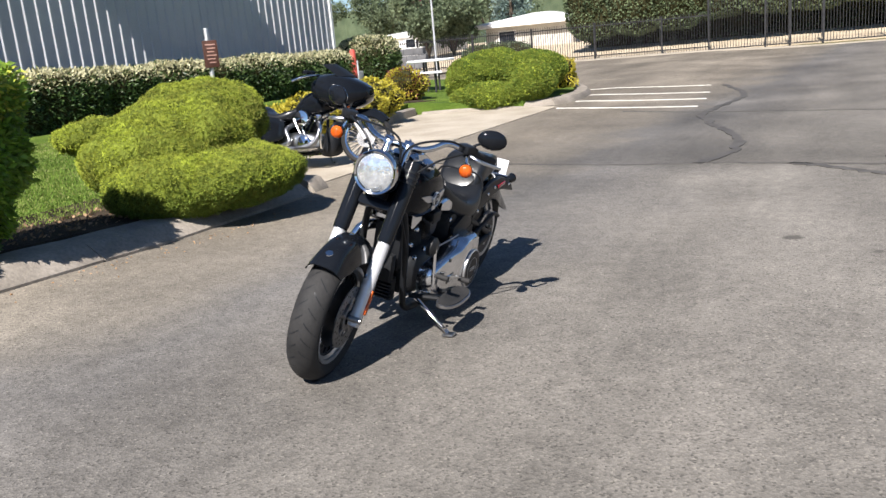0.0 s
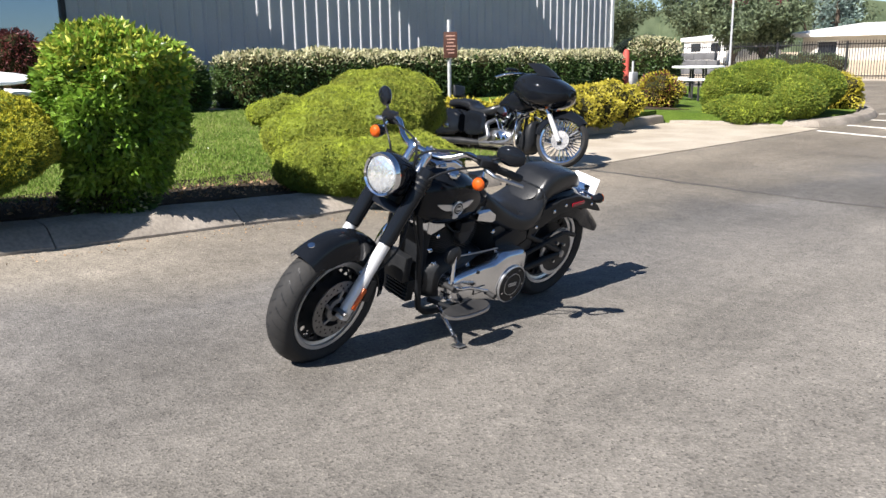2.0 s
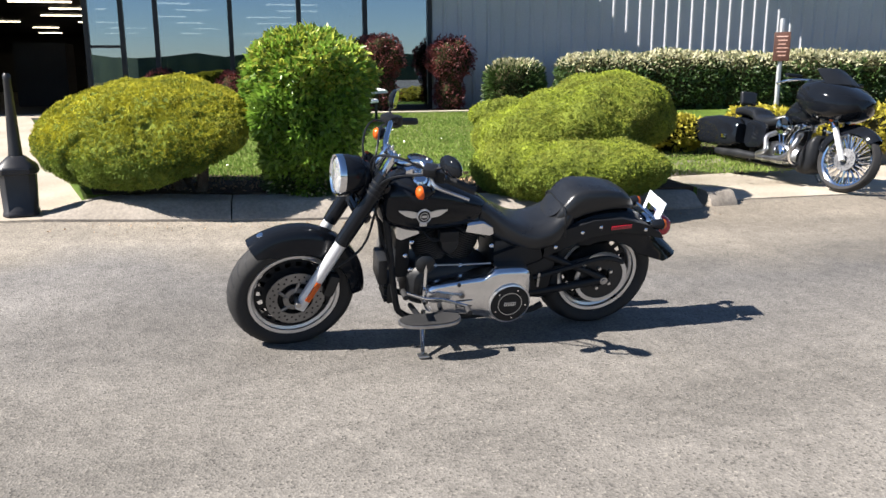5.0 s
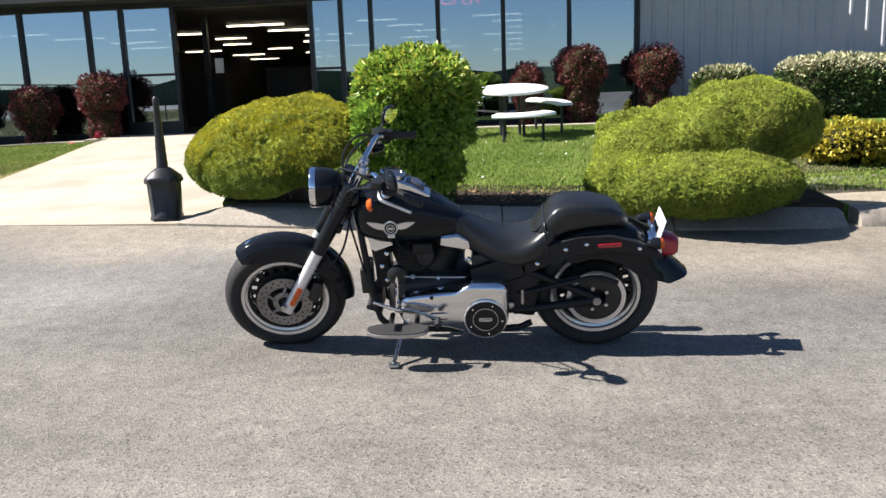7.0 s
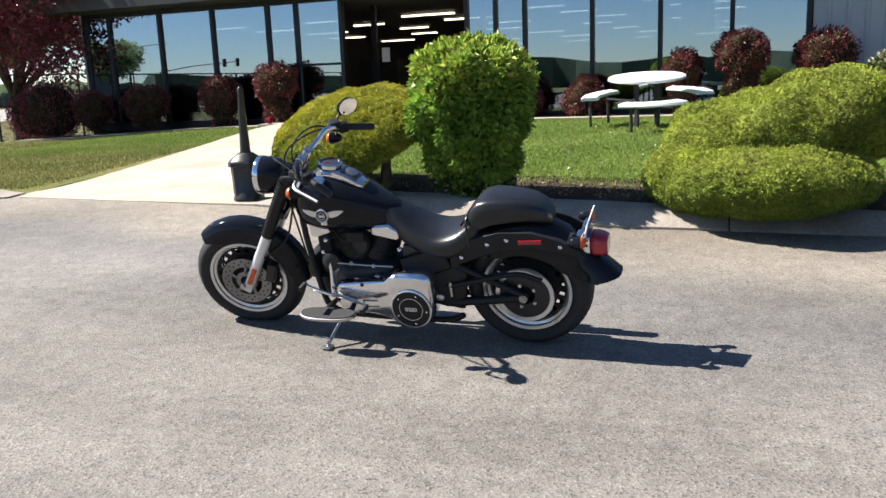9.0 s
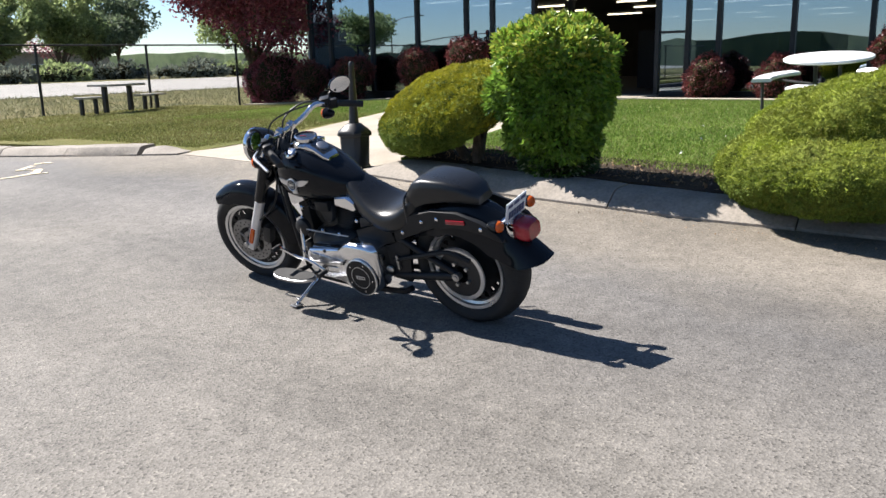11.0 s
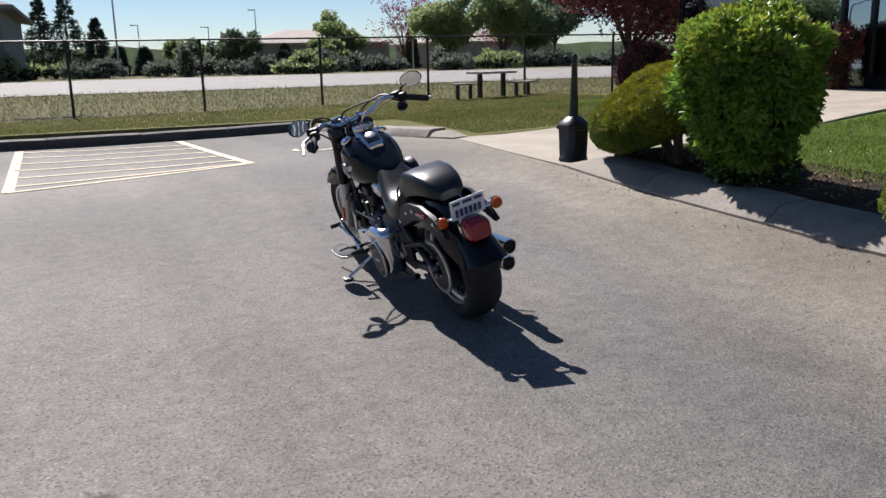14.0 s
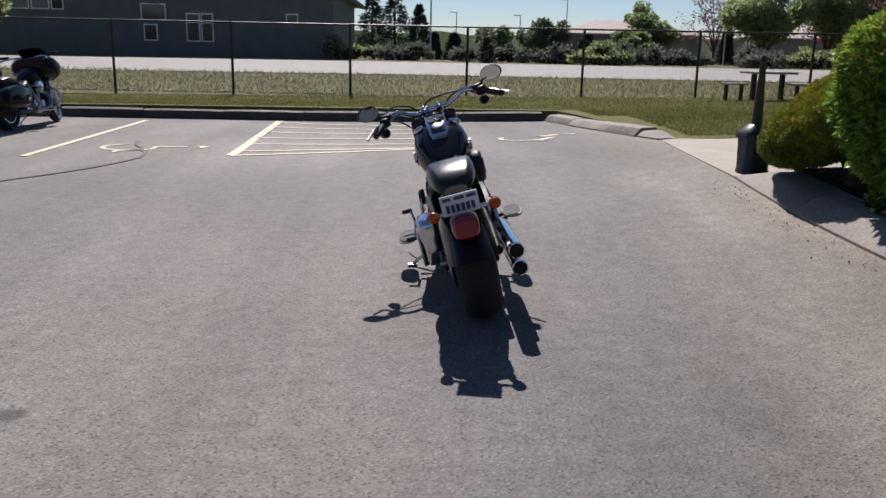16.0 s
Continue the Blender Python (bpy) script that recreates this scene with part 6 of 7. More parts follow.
def cruiser(m):
    bike = thing("cruiser_motorcycle", m, "gloss black cruiser motorcycle with silver forks leaning on its stand", "motorcycle")
    AX, RZ = 1.635, 0.322
    # steering: turned to the left about the raked head
    head = Vector((1.205, 0, 0.90))
    axis = Vector((-0.515, 0, 0.857)).normalized()
    S = Matrix.Translation(head) @ Matrix.Rotation(radians(8), 4, axis) @ Matrix.Translation(-head)

    def tubes(name, lines, r, mat, n=10, mtx=Matrix(), label="", parent=None, steps=4):
        for line in lines:
            part(name, moved(tubed(line, r, n, steps), mtx), mat, parent or bike, label)

    # wheels
    fh, fplace = wheel(bike, "front_wheel", AX, RZ, 0.322, 0.145, 0.226, S, 20)
    brake_disc(fh, fplace, -0.082, 0.146)
    rh, rplace = wheel(bike, "rear_wheel", 0, 0.328, 0.328, 0.205, 0.226, Matrix(), 20)
    part("belt_pulley", ring_lathe(bmesh.new(), [(0.135, -0.125), (0.135, -0.098), (0.05, -0.098), (0.05, -0.125)], 48, rplace), ENGINE_BLACK, rh)
    part("pulley_rim", ring_lathe(bmesh.new(), [(0.150, -0.128), (0.150, -0.118), (0.128, -0.118), (0.128, -0.128)], 48, rplace), RIMSILVER, rh)
    brake_disc(rh, rplace, 0.11, 0.14)
    for k in range(5):
        a = 2 * math.pi * k / 5
        part("pulley_bolt", lathed([(0.009, -0.140), (0.009, -0.124)], 8, rplace @ Matrix.Translation((0.062 * math.cos(a), 0.062 * math.sin(a), 0))), ALUMINIUM, rh)
    part("axle_nut", lathed([(0.022, -0.168), (0.022, -0.13), (0.012, -0.172)], 10, rplace), STEEL, rh)

    # forks: silver sliders, black covers
    fdir = axis
    for s in (1, -1):
        foot = Vector((AX - 0.012, s * 0.112, RZ - 0.035))
        at = lambda d, off=0.0: foot + fdir * d + Vector((off, 0, 0))
        leg = part("fork_leg", moved(tubed([at(0.0), at(0.05), at(0.37), at(0.405)], (0.024, 0.031, 0.030, 0.028), 16, 2), S), FORKSILVER, bike, "silver painted fork slider")
        part("axle_clamp", moved(boxed(0.05, 0.05, 0.075, Matrix.Translation(at(0.03)) @ pose(0, 0, 0, 0, -31, 0), 0.012), S), FORKSILVER, leg)
        sleeve = part("fork_cover", moved(tubed([at(0.405), at(0.42), at(0.66), at(0.80)], (0.033, 0.037, 0.040, 0.040), 18, 2), S), PAINT_BLACK, bike, "black upper fork sleeve")
        part("sleeve_collar", moved(tubed([at(0.398), at(0.418)], 0.035, 18, 1), S), SATIN_BLACK, sleeve)
        for k in range(3):
            part("sleeve_ring", moved(tubed([at(0.69 + 0.028 * k), at(0.70 + 0.028 * k)], 0.0425, 18, 1), S), SATIN_BLACK, sleeve)
        if s > 0:
            part("reflector", moved(boxed(0.028, 0.012, 0.115, Matrix.Translation(at(0.115) + Vector((-0.002, 0.032, 0))) @ pose(0, 0, 0, 0, -31, 0), 0.005), S), AMBER, leg, "long amber reflector")
            part("brake_caliper", moved(boxed(0.055, 0.06, 0.12, Matrix.Translation(at(0.15) + Vector((-0.085, -0.02, -0.03))) @ pose(0, 0, 0, 0, -20, 0), 0.016), S), ENGINE_BLACK, leg)
    part("front_axle", moved(lathed([(0.014, -0.15), (0.014, 0.15)], 12, pose(AX, 0, RZ, 90)), S), STEEL, bike)
    part("triple_clamp", moved(boxed(0.08, 0.27, 0.05, Matrix.Translation(head + axis * 0.02 + Vector((0.03, 0, 0))) @ pose(0, 0, 0, 0, -31, 0), 0.018), S), ENGINE_BLACK, bike)
    part("triple_clamp", moved(boxed(0.07, 0.27, 0.05, Matrix.Translation(head - axis * 0.16 + Vector((0.025, 0, 0))) @ pose(0, 0, 0, 0, -31, 0), 0.018), S), PAINT_BLACK, bike)
    part("nacelle", moved(loft_x([(1.24, 0.05, 0.985, 0.85), (1.28, 0.085, 1.00, 0.82), (1.32, 0.085, 0.99, 0.82), (1.345, 0.06, 0.975, 0.84)], 2.6, 20), S), PAINT_BLACK, bike)
    # front mudguard
    ff = part("front_fender", fender(AX, RZ, 0.368, 0.088, 54, 184, 0.105, S, skirt=[(54, 0.06), (72, 0.11), (100, 0.115), (150, 0.10), (184, 0.08)]), PAINT_BLACK, bike, "deep gloss black front mudguard")
    part("fender_trim", moved(lathed([(0.018, 0), (0.016, 0.005), (0, 0.007)], 16, pose(AX + 0.150, 0, RZ + 0.333, 0, 24, 0)), S), CHROME, ff)
    tubes("fender_bracket", [[(AX - 0.1, 0.094, RZ + 0.17), (AX - 0.19, 0.09, RZ + 0.2)], [(AX - 0.1, -0.094, RZ + 0.17), (AX - 0.19, -0.09, RZ + 0.2)]], 0.009, CHROME, 8, S, steps=1)
    # headlight
    HL = S @ Matrix.Translation((1.405, 0, 0.938)) @ pose(0, 0, 0, 0, 86, 0)
    shell = part("headlight_shell", lathed([(0.02, -0.16), (0.06, -0.145), (0.09, -0.10), (0.101, -0.04), (0.1015, 0.0), (0.098, 0.005)], 40, HL), PAINT_BLACK, bike, "gloss black headlight bowl")
    part("headlight_ring", ring_lathe(bmesh.new(), [(0.103, -0.012), (0.103, 0.012), (0.098, 0.019), (0.089, 0.014), (0.092, 0.0)], 40, HL), CHROME, shell, "chrome trim ring")
    part("headlight_lens", dome(bmesh.new(), 0.092, 0.022, HL, 40), LENS, shell, "clear faceted headlight lens")
    # handlebar, risers, grips, mirrors
    for s in (1, -1):
        rs = part("riser", moved(tubed([(1.215, s * 0.05, 0.925), (1.19, s * 0.05, 0.97), (1.158, s * 0.05, 1.022)], (0.024, 0.020, 0.022), 14, 2), S), CHROME, bike)
        part("bar_clamp", moved(boxed(0.046, 0.05, 0.046, Matrix.Translation((1.152, s * 0.05, 1.03)) @ pose(0, 0, 0, 0, -35, 0), 0.012), S), CHROME, rs)
        for dx in (0.016, -0.016):
            part("clamp_bolt", moved(lathed([(0.006, 0), (0.006, 0.008), (0, 0.009)], 8, Matrix.Translation((1.152, s * 0.05, 1.03)) @ pose(0, 0, 0, 0, -35, 0) @ pose(dx, 0, 0.022)), S), STEEL, rs)
    bar = [(0.885, 0.408, 1.008), (0.955, 0.364, 1.03), (1.02, 0.322, 1.052), (1.065, 0.27, 1.073), (1.09, 0.215, 1.080), (1.125, 0.155, 1.045), (1.148, 0.09, 1.026), (1.15, 0, 1.026)]
    bar = bar + [(x, -y, z) for x, y, z in bar[-2::-1]]
    hb = part("handlebar", moved(tubed(bar, 0.0150, 12, 5), S), CHROME, bike, "wide chrome handlebar")
    for s in (1, -1):
        g0, g1 = Vector((1.0, s * 0.335, 1.046)), Vector((0.882, s * 0.410, 1.007))
        part("grip", moved(tubed([g0, g0.lerp(g1, 0.1), g0.lerp(g1, 0.95), g1], (0.021, 0.019, 0.019, 0.016), 14, 2), S), RUBBER, bike, "black rubber grip")
        part("switch_box", moved(boxed(0.055, 0.05, 0.058, Matrix.Translation((1.022, s * 0.32, 1.053)) @ pose(0, 0, 0, 0, 0, -32 * s), 0.012), S), SATIN_BLACK, hb)
        part("master_cylinder", moved(boxed(0.06, 0.075, 0.038, Matrix.Translation((1.065, s * 0.305, 1.078)) @ pose(0, 0, 0, 0, 0, -30 * s), 0.008), S), SATIN_BLACK, hb)
        part("lever", moved(tubed([(1.07, s * 0.325, 1.05), (1.065, s * 0.385, 1.035), (1.0, s * 0.425, 1.015), (0.93, s * 0.462, 0.995)], (0.009, 0.010, 0.008, 0.008), 8, 4), S), ALUMINIUM, bike, "polished hand lever")
        stalk = part("mirror_stalk", moved(tubed([(1.045, s * 0.315, 1.075), (1.05, s * 0.345, 1.105), (1.015, s * 0.372, 1.118)], 0.0065, 8, 4), S), SATIN_BLACK, bike)
        MM = S @ Matrix.Translation((1.0, s * 0.402, 1.138)) @ pose(0, 0, 0, 90, 0, -90 + (18 if s > 0 else 30) * s) @ Matrix.Diagonal((1.0, 0.66, 1, 1))
        mir = part("mirror_shell", lathed([(0.066, 0.0), (0.072, 0.006), (0.070, 0.018), (0.05, 0.032), (0.01, 0.038)], 28, MM @ pose(0, 0, 0, 180)), PAINT_BLACK, bike, "black oval mirror housing")
        part("mirror_glass", lathed([(0.066, -0.001), (0.066, 0.0015), (0.0, 0.002)], 28, MM), MIRROR, mir, "mirror glass reflecting pale sky")
        bullet(bike, (1.105, s * 0.335, 0.985), (1, 0.1 * s, 0), AMBER, S, 0.033)
        part("signal_stem", moved(tubed([(1.085, s * 0.33, 0.99), (1.06, s * 0.315, 1.04)], 0.008, 8, 1), S), CHROME, bike)
    # cables
    for line in ([(1.04, 0.31, 1.06), (1.17, 0.24, 1.10), (1.26, 0.1, 1.04), (1.23, 0.06, 0.85)], [(1.05, -0.31, 1.06), (1.2, -0.24, 1.11), (1.27, -0.1, 1.04), (1.24, -0.05, 0.85)],
                 [(1.04, 0.31, 1.04), (1.2, 0.2, 0.98), (1.24, 0.09, 0.82), (1.17, 0.14, 0.50)], [(1.06, -0.30, 1.06), (1.16, -0.2, 1.10), (1.22, 0.02, 1.08), (1.25, 0.07, 0.96)]):
        part("cable", moved(tubed(line, 0.0055, 6, 6), Matrix()), SATIN_BLACK, bike)
    part("brake_hose", tubed([S @ Vector((1.23, 0.08, 0.82)), S @ Vector((1.30, 0.12, 0.62)), S @ Vector((1.42, 0.13, 0.52)), S @ Vector((1.54, 0.10, 0.46))], 0.006, 6, 6), SATIN_BLACK, bike)

    # tank: two lobes with a console
    tank = part("fuel_tank", loft_x([(1.225, 0.02, 0.85, 0.76), (1.195, 0.115, 0.900, 0.690), (1.12, 0.158, 0.938, 0.655), (1.02, 0.172, 0.946, 0.640), (0.90, 0.162, 0.912, 0.640), (0.78, 0.128, 0.848, 0.645), (0.68, 0.08, 0.785, 0.66), (0.645, 0.03, 0.755, 0.68)], 2.7, 28, 5),
                PAINT_BLACK, bike, "gloss black teardrop fuel tank")
    con = bmesh.new()
    loops = []
    for x, hw, z in ((1.085, 0.055, 0.965), (1.05, 0.068, 0.981), (0.97, 0.066, 0.972), (0.91, 0.060, 0.945), (0.845, 0.054, 0.904), (0.825, 0.04, 0.888)):
        loops.append([Vector((x, y, z + dz)) for y, dz in ((-hw, -0.05), (-hw, -0.008), (-hw * 0.8, 0), (hw * 0.8, 0), (hw, -0.008), (hw, -0.05))])
    console = part("console", rings(con, loops), CHROME, bike, "chrome tank console with dials")
    part("console_inset", boxed(0.10, 0.088, 0.008, pose(0.895, 0, 0.938, 0, -28, 0), 0.003), DIAL, console)
    part("small_gauge", lathed([(0.034, 0), (0.034, 0.010), (0.028, 0.013), (0.0, 0.013)], 24, pose(0.893, 0, 0.938, 0, -28, 0)), STEEL, console, "round silver switch")
    gm = pose(1.008, 0, 0.980, 0, -10, 0)
    gauge = part("speedometer", lathed([(0.062, -0.02), (0.062, 0.016), (0.054, 0.02), (0.053, 0.014), (0.0, 0.014)], 32, gm), DIAL, bike, "round black speedometer with chrome bezel")
    part("bezel", ring_lathe(bmesh.new(), [(0.064, 0.0), (0.064, 0.018), (0.055, 0.022), (0.054, 0.016)], 32, gm), CHROME, gauge)
    part("needle", boxed(0.035, 0.003, 0.002, gm @ pose(0.012, 0.006, 0.016, 0, 0, 25)), REDLENS, gauge)
    for s in (1, -1):
        part("fuel_cap", lathed([(0.036, 0), (0.036, 0.012), (0.028, 0.020), (0, 0.022)], 24, pose(1.03, s * 0.115, 0.930, -s * 24, 0, 0)), CHROME, tank, "chrome filler cap")
        # winged round emblem, drawn as plain shapes, following the tank's flank
        def flank(x, z):
            hw = float(np.interp(x, [0.78, 0.90, 1.02, 1.12, 1.195], [0.128, 0.162, 0.172, 0.158, 0.115]))
            top = float(np.interp(x, [0.78, 0.90, 1.02, 1.12, 1.195], [0.848, 0.912, 0.946, 0.938, 0.900]))
            low = float(np.interp(x, [0.78, 0.90, 1.02, 1.12, 1.195], [0.645, 0.640, 0.640, 0.655, 0.690]))
            q = min(0.97, abs((z - (top + low) / 2) / ((top - low) / 2)))
            return hw * (1 - q**2.7) ** (1 / 2.7)
        bm = bmesh.new()
        for wing in (1, -1):
            rows = []
            for j in range(9):
                f = j / 8
                x = 1.015 + wing * (0.022 + 0.098 * f)
                high = 0.786 + 0.010 * f + 0.006 * math.sin(3.1 * f)
                low = 0.764 + 0.030 * f**1.6 - 0.010 * math.sin(3.1 * f)
                rows.append([bm.verts.new((x, s * (flank(x, z) + lift), z)) for z, lift in ((high, 0.002), (high, 0.007), (low, 0.007), (low, 0.002))])
            for a, b in zip(rows, rows[1:]):
                for q in range(3):
                    bm.faces.new((a[q], b[q], b[q + 1], a[q + 1]))
        emblem = part("tank_badge", bm, RIMSILVER, tank, "silver winged badge")
        BM = Matrix.Translation((1.015, s * (flank(1.015, 0.775) + 0.001), 0.772)) @ pose(0, 0, 0, -90 * s, 0, 0)
        part("badge_disc", lathed([(0.034, -0.004), (0.034, 0.009), (0.031, 0.012), (0, 0.012)], 24, BM), SATIN_BLACK, emblem, "dark round centre of the badge")
        part("badge_ring", ring_lathe(bmesh.new(), [(0.036, 0.002), (0.036, 0.012), (0.0325, 0.0145), (0.0295, 0.012)], 24, BM), RIMSILVER, emblem)
        part("badge_ring", ring_lathe(bmesh.new(), [(0.021, 0.011), (0.021, 0.0145), (0.018, 0.0145), (0.018, 0.011)], 20, BM), RIMSILVER, emblem)
        part("badge_bar", boxed(0.026, 0.012, 0.004, BM @ pose(0, 0, 0.0135), 0.001), RIMSILVER, emblem)
        part("badge_foot", boxed(0.036, 0.008, 0.026, Matrix.Translation((1.015, s * (flank(1.015, 0.735) + 0.004), 0.728)), 0.004), RIMSILVER, emblem)

    # seats
    seat = part("rider_seat", loft_x([(0.735, 0.055, 0.785, 0.69), (0.70, 0.090, 0.788, 0.64), (0.62, 0.122, 0.738, 0.575), (0.52, 0.152, 0.678, 0.53), (0.43, 0.170, 0.652, 0.51), (0.34, 0.170, 0.668, 0.52), (0.27, 0.152, 0.716, 0.54), (0.215, 0.128, 0.772, 0.58), (0.185, 0.09, 0.79, 0.64)], 3.0, 32, 5),
                LEATHER, bike, "black vinyl dished rider seat")
    part("seat_insert", lathed([(0.085, -0.012), (0.083, 0.004), (0.06, 0.008), (0, 0.009)], 28, pose(0.285, 0, 0.716, 0, 50, 0) @ Matrix.Diagonal((0.8, 1.15, 1, 1))), LEATHER, seat)
    # the passenger pad: a flat-topped wedge with a crisp edge
    loops = []
    for x, base_w, top_w, low, high in ((0.300, 0.112, 0.080, 0.63, 0.690), (0.270, 0.124, 0.095, 0.65, 0.742), (0.228, 0.130, 0.104, 0.675, 0.800), (0.200, 0.130, 0.107, 0.685, 0.822), (0.150, 0.127, 0.107, 0.705, 0.832),
                                        (0.030, 0.118, 0.099, 0.722, 0.826), (-0.060, 0.106, 0.085, 0.722, 0.808), (-0.115, 0.090, 0.066, 0.712, 0.778), (-0.150, 0.060, 0.040, 0.70, 0.738)):
        rise = high - low
        half = [(base_w * 0.94, low), (base_w, low + 0.25 * rise), (base_w * 0.99, low + 0.62 * rise), ((base_w + top_w) / 2, low + 0.88 * rise), (top_w, low + 0.965 * rise), (top_w * 0.88, high - 0.001), (top_w * 0.4, high + 0.003)]
        loops.append([Vector((x, y, z)) for y, z in half] + [Vector((x, -y, z)) for y, z in half[::-1]])
    part("passenger_seat", rings(bmesh.new(), loops), LEATHER, bike, "black vinyl passenger pad")
    part("strap", tubed([(0.255, 0.150, 0.60), (0.262, 0.128, 0.735), (0.264, 0.0, 0.752), (0.262, -0.128, 0.735), (0.255, -0.150, 0.60)], 0.006, 6, 5), LEATHER, seat)
    # rear mudguard and struts
    rf = part("rear_fender", fender(-0.005, 0.345, 0.372, 0.128, 28, 171, 0.14, Matrix(), flare=0.16, skirt=[(28, 0.05), (60, 0.16), (110, 0.17), (150, 0.15), (164, 0.14), (171, 0.11)]), PAINT_BLACK, bike, "wide gloss black rear mudguard")
    for s in (1, -1):
        bm = bmesh.new()
        loops = []
        for x, z, h in ((0.36, 0.53, 0.10), (0.25, 0.585, 0.12), (0.10, 0.635, 0.105), (-0.06, 0.645, 0.09), (-0.20, 0.615, 0.07), (-0.29, 0.575, 0.045), (-0.315, 0.56, 0.02)):
            loops.append([Vector((x, s * yy, z + zz)) for yy, zz in ((0.128, -h / 2), (0.150, -h / 2 + 0.006), (0.155, 0), (0.150, h / 2 - 0.006), (0.128, h / 2))])
        strut = part("fender_strut", rings(bm, loops), SATIN_BLACK, bike, "black steel mudguard strut")
        part("side_reflector", boxed(0.115, 0.008, 0.022, pose(-0.055, s * 0.158, 0.640, 0, 3, 0), 0.004), REDLENS, strut, "red side reflector")
        for x, z in ((0.06, 0.645), (-0.20, 0.617), (0.16, 0.62), (0.30, 0.545)):
            part("bolt", lathed([(0.011, 0), (0.011, 0.006), (0.006, 0.010), (0, 0.010)], 10, pose(x, s * 0.152, z, -90 * s)), CHROME, strut)
    tl = part("tail_light", loft_x([(-0.318, 0.05, 0.622, 0.53), (-0.34, 0.064, 0.630, 0.518), (-0.385, 0.064, 0.622, 0.515), (-0.408, 0.053, 0.608, 0.528)], 3.2, 24, 4), REDLENS, bike, "square red tail light")
    part("tail_light_base", loft_x([(-0.26, 0.05, 0.63, 0.54), (-0.295, 0.068, 0.638, 0.52), (-0.325, 0.068, 0.638, 0.512)], 3.0, 24, 3), CHROME, tl)
    PL = pose(-0.318, 0.0, 0.680, 0, -14, 0)
    plate = part("number_plate", boxed(0.006, 0.185, 0.105, PL, 0.003), PLATEWHITE, bike, "small white number plate in a chrome bracket")
    for k in range(6):
        part("plate_bar", boxed(0.003, 0.017, 0.040, PL @ pose(-0.0045, -0.0625 + 0.025 * k, -0.018)), PLATEINK, plate, smooth=False)
    for y, w in ((-0.06, 0.045), (0.0, 0.05), (0.06, 0.04)):
        part("plate_bar", boxed(0.003, w, 0.016, PL @ pose(-0.0045, y, 0.033)), PLATEINK, plate, smooth=False)
    part("plate_bracket", boxed(0.012, 0.10, 0.08, PL @ pose(0.010, 0, -0.04), 0.004), CHROME, plate)
    part("signal_bar", tubed([(-0.285, 0.14, 0.637), (-0.285, 0, 0.637), (-0.285, -0.145, 0.637)], 0.010, 10, 1), CHROME, bike)
    for s in (1, -1):
        bullet(bike, (-0.290, s * 0.152 - 0.012, 0.637), (-1, 0, 0), AMBER, Matrix(), 0.030)

    # frame
    tubes("frame_tube", [[(1.20, s * 0.05, 0.86), (1.17, s * 0.11, 0.62), (1.13, s * 0.125, 0.30), (1.09, s * 0.125, 0.20), (0.95, s * 0.13, 0.165), (0.45, s * 0.14, 0.165), (0.33, s * 0.14, 0.20)] for s in (1, -1)], 0.017, SATIN_BLACK, 10)
    tubes("frame_tube", [[(1.22, 0, 0.84), (0.9, 0, 0.72), (0.55, 0, 0.58), (0.4, 0, 0.5)]], 0.02, SATIN_BLACK)
    part("steering_head", tubed([head - axis * 0.17, head + axis * 0.03], 0.034, 14, 1), SATIN_BLACK, bike)
    part("oil_cooler", boxed(0.05, 0.16, 0.14, pose(1.185, 0, 0.42), 0.01), ENGINE_BLACK, bike)
    part("horn", lathed([(0.05, 0), (0.05, 0.025), (0.03, 0.04), (0, 0.04)], 20, pose(1.0, 0.18, 0.52, -90)), ENGINE_BLACK, bike)
    for s in (1, -1):
        part("swingarm", tubed([(0.42, s * 0.13, 0.27), (0.25, s * 0.14, 0.29), (0.0, s * 0.142, 0.325)], (0.024, 0.022, 0.026), 10, 3), SATIN_BLACK, bike)
        part("swingarm_strut", tubed([(0.36, s * 0.13, 0.50), (0.18, s * 0.142, 0.42), (0.0, s * 0.142, 0.335)], (0.020, 0.018, 0.020), 10, 3), SATIN_BLACK, bike)
        part("side_plate", boxed(0.17, 0.022, 0.24, pose(0.38, s * 0.135, 0.37, 0, -8, 0), 0.02), SATIN_BLACK, bike)
        part("seat_side_cover", boxed(0.26, 0.03, 0.13, pose(0.50, s * 0.145, 0.50, 0, 18, 0), 0.025), SATIN_BLACK, bike)
    part("shock_bolt", boxed(0.016, 0.02, 0.085, pose(0.375, 0.155, 0.36), 0.007), STEEL, bike)
    part("pivot_cap", lathed([(0.018, 0), (0.018, 0.012), (0.01, 0.018), (0, 0.018)], 14, pose(0.435, 0.15, 0.31, -90)), STEEL, bike)
    part("oil_tank", boxed(0.20, 0.26, 0.22, pose(0.53, 0, 0.48), 0.03), ENGINE_BLACK, bike)
    part("belt_guard", tubed([(0.40, 0.15, 0.37), (0.2, 0.16, 0.425), (0.02, 0.16, 0.465), (-0.10, 0.155, 0.43)], 0.014, 8, 4), SATIN_BLACK, bike)
    part("drive_belt", tubed([(0.5, 0.118, 0.36), (0.25, 0.118, 0.41), (0.02, 0.118, 0.462)], 0.010, 8, 1), RUBBER, bike)

    # engine: two finned cylinders in a V
    before = set(bike.children)
    base = Vector((0.86, 0.0, 0.30))
    part("crankcase", loft_x([(0.62, 0.09, 0.37, 0.17), (0.70, 0.14, 0.41, 0.165), (0.86, 0.155, 0.43, 0.16), (1.00, 0.145, 0.41, 0.165), (1.07, 0.09, 0.36, 0.19)], 3.2, 24), ENGINE_BLACK, bike, "black engine crankcase")
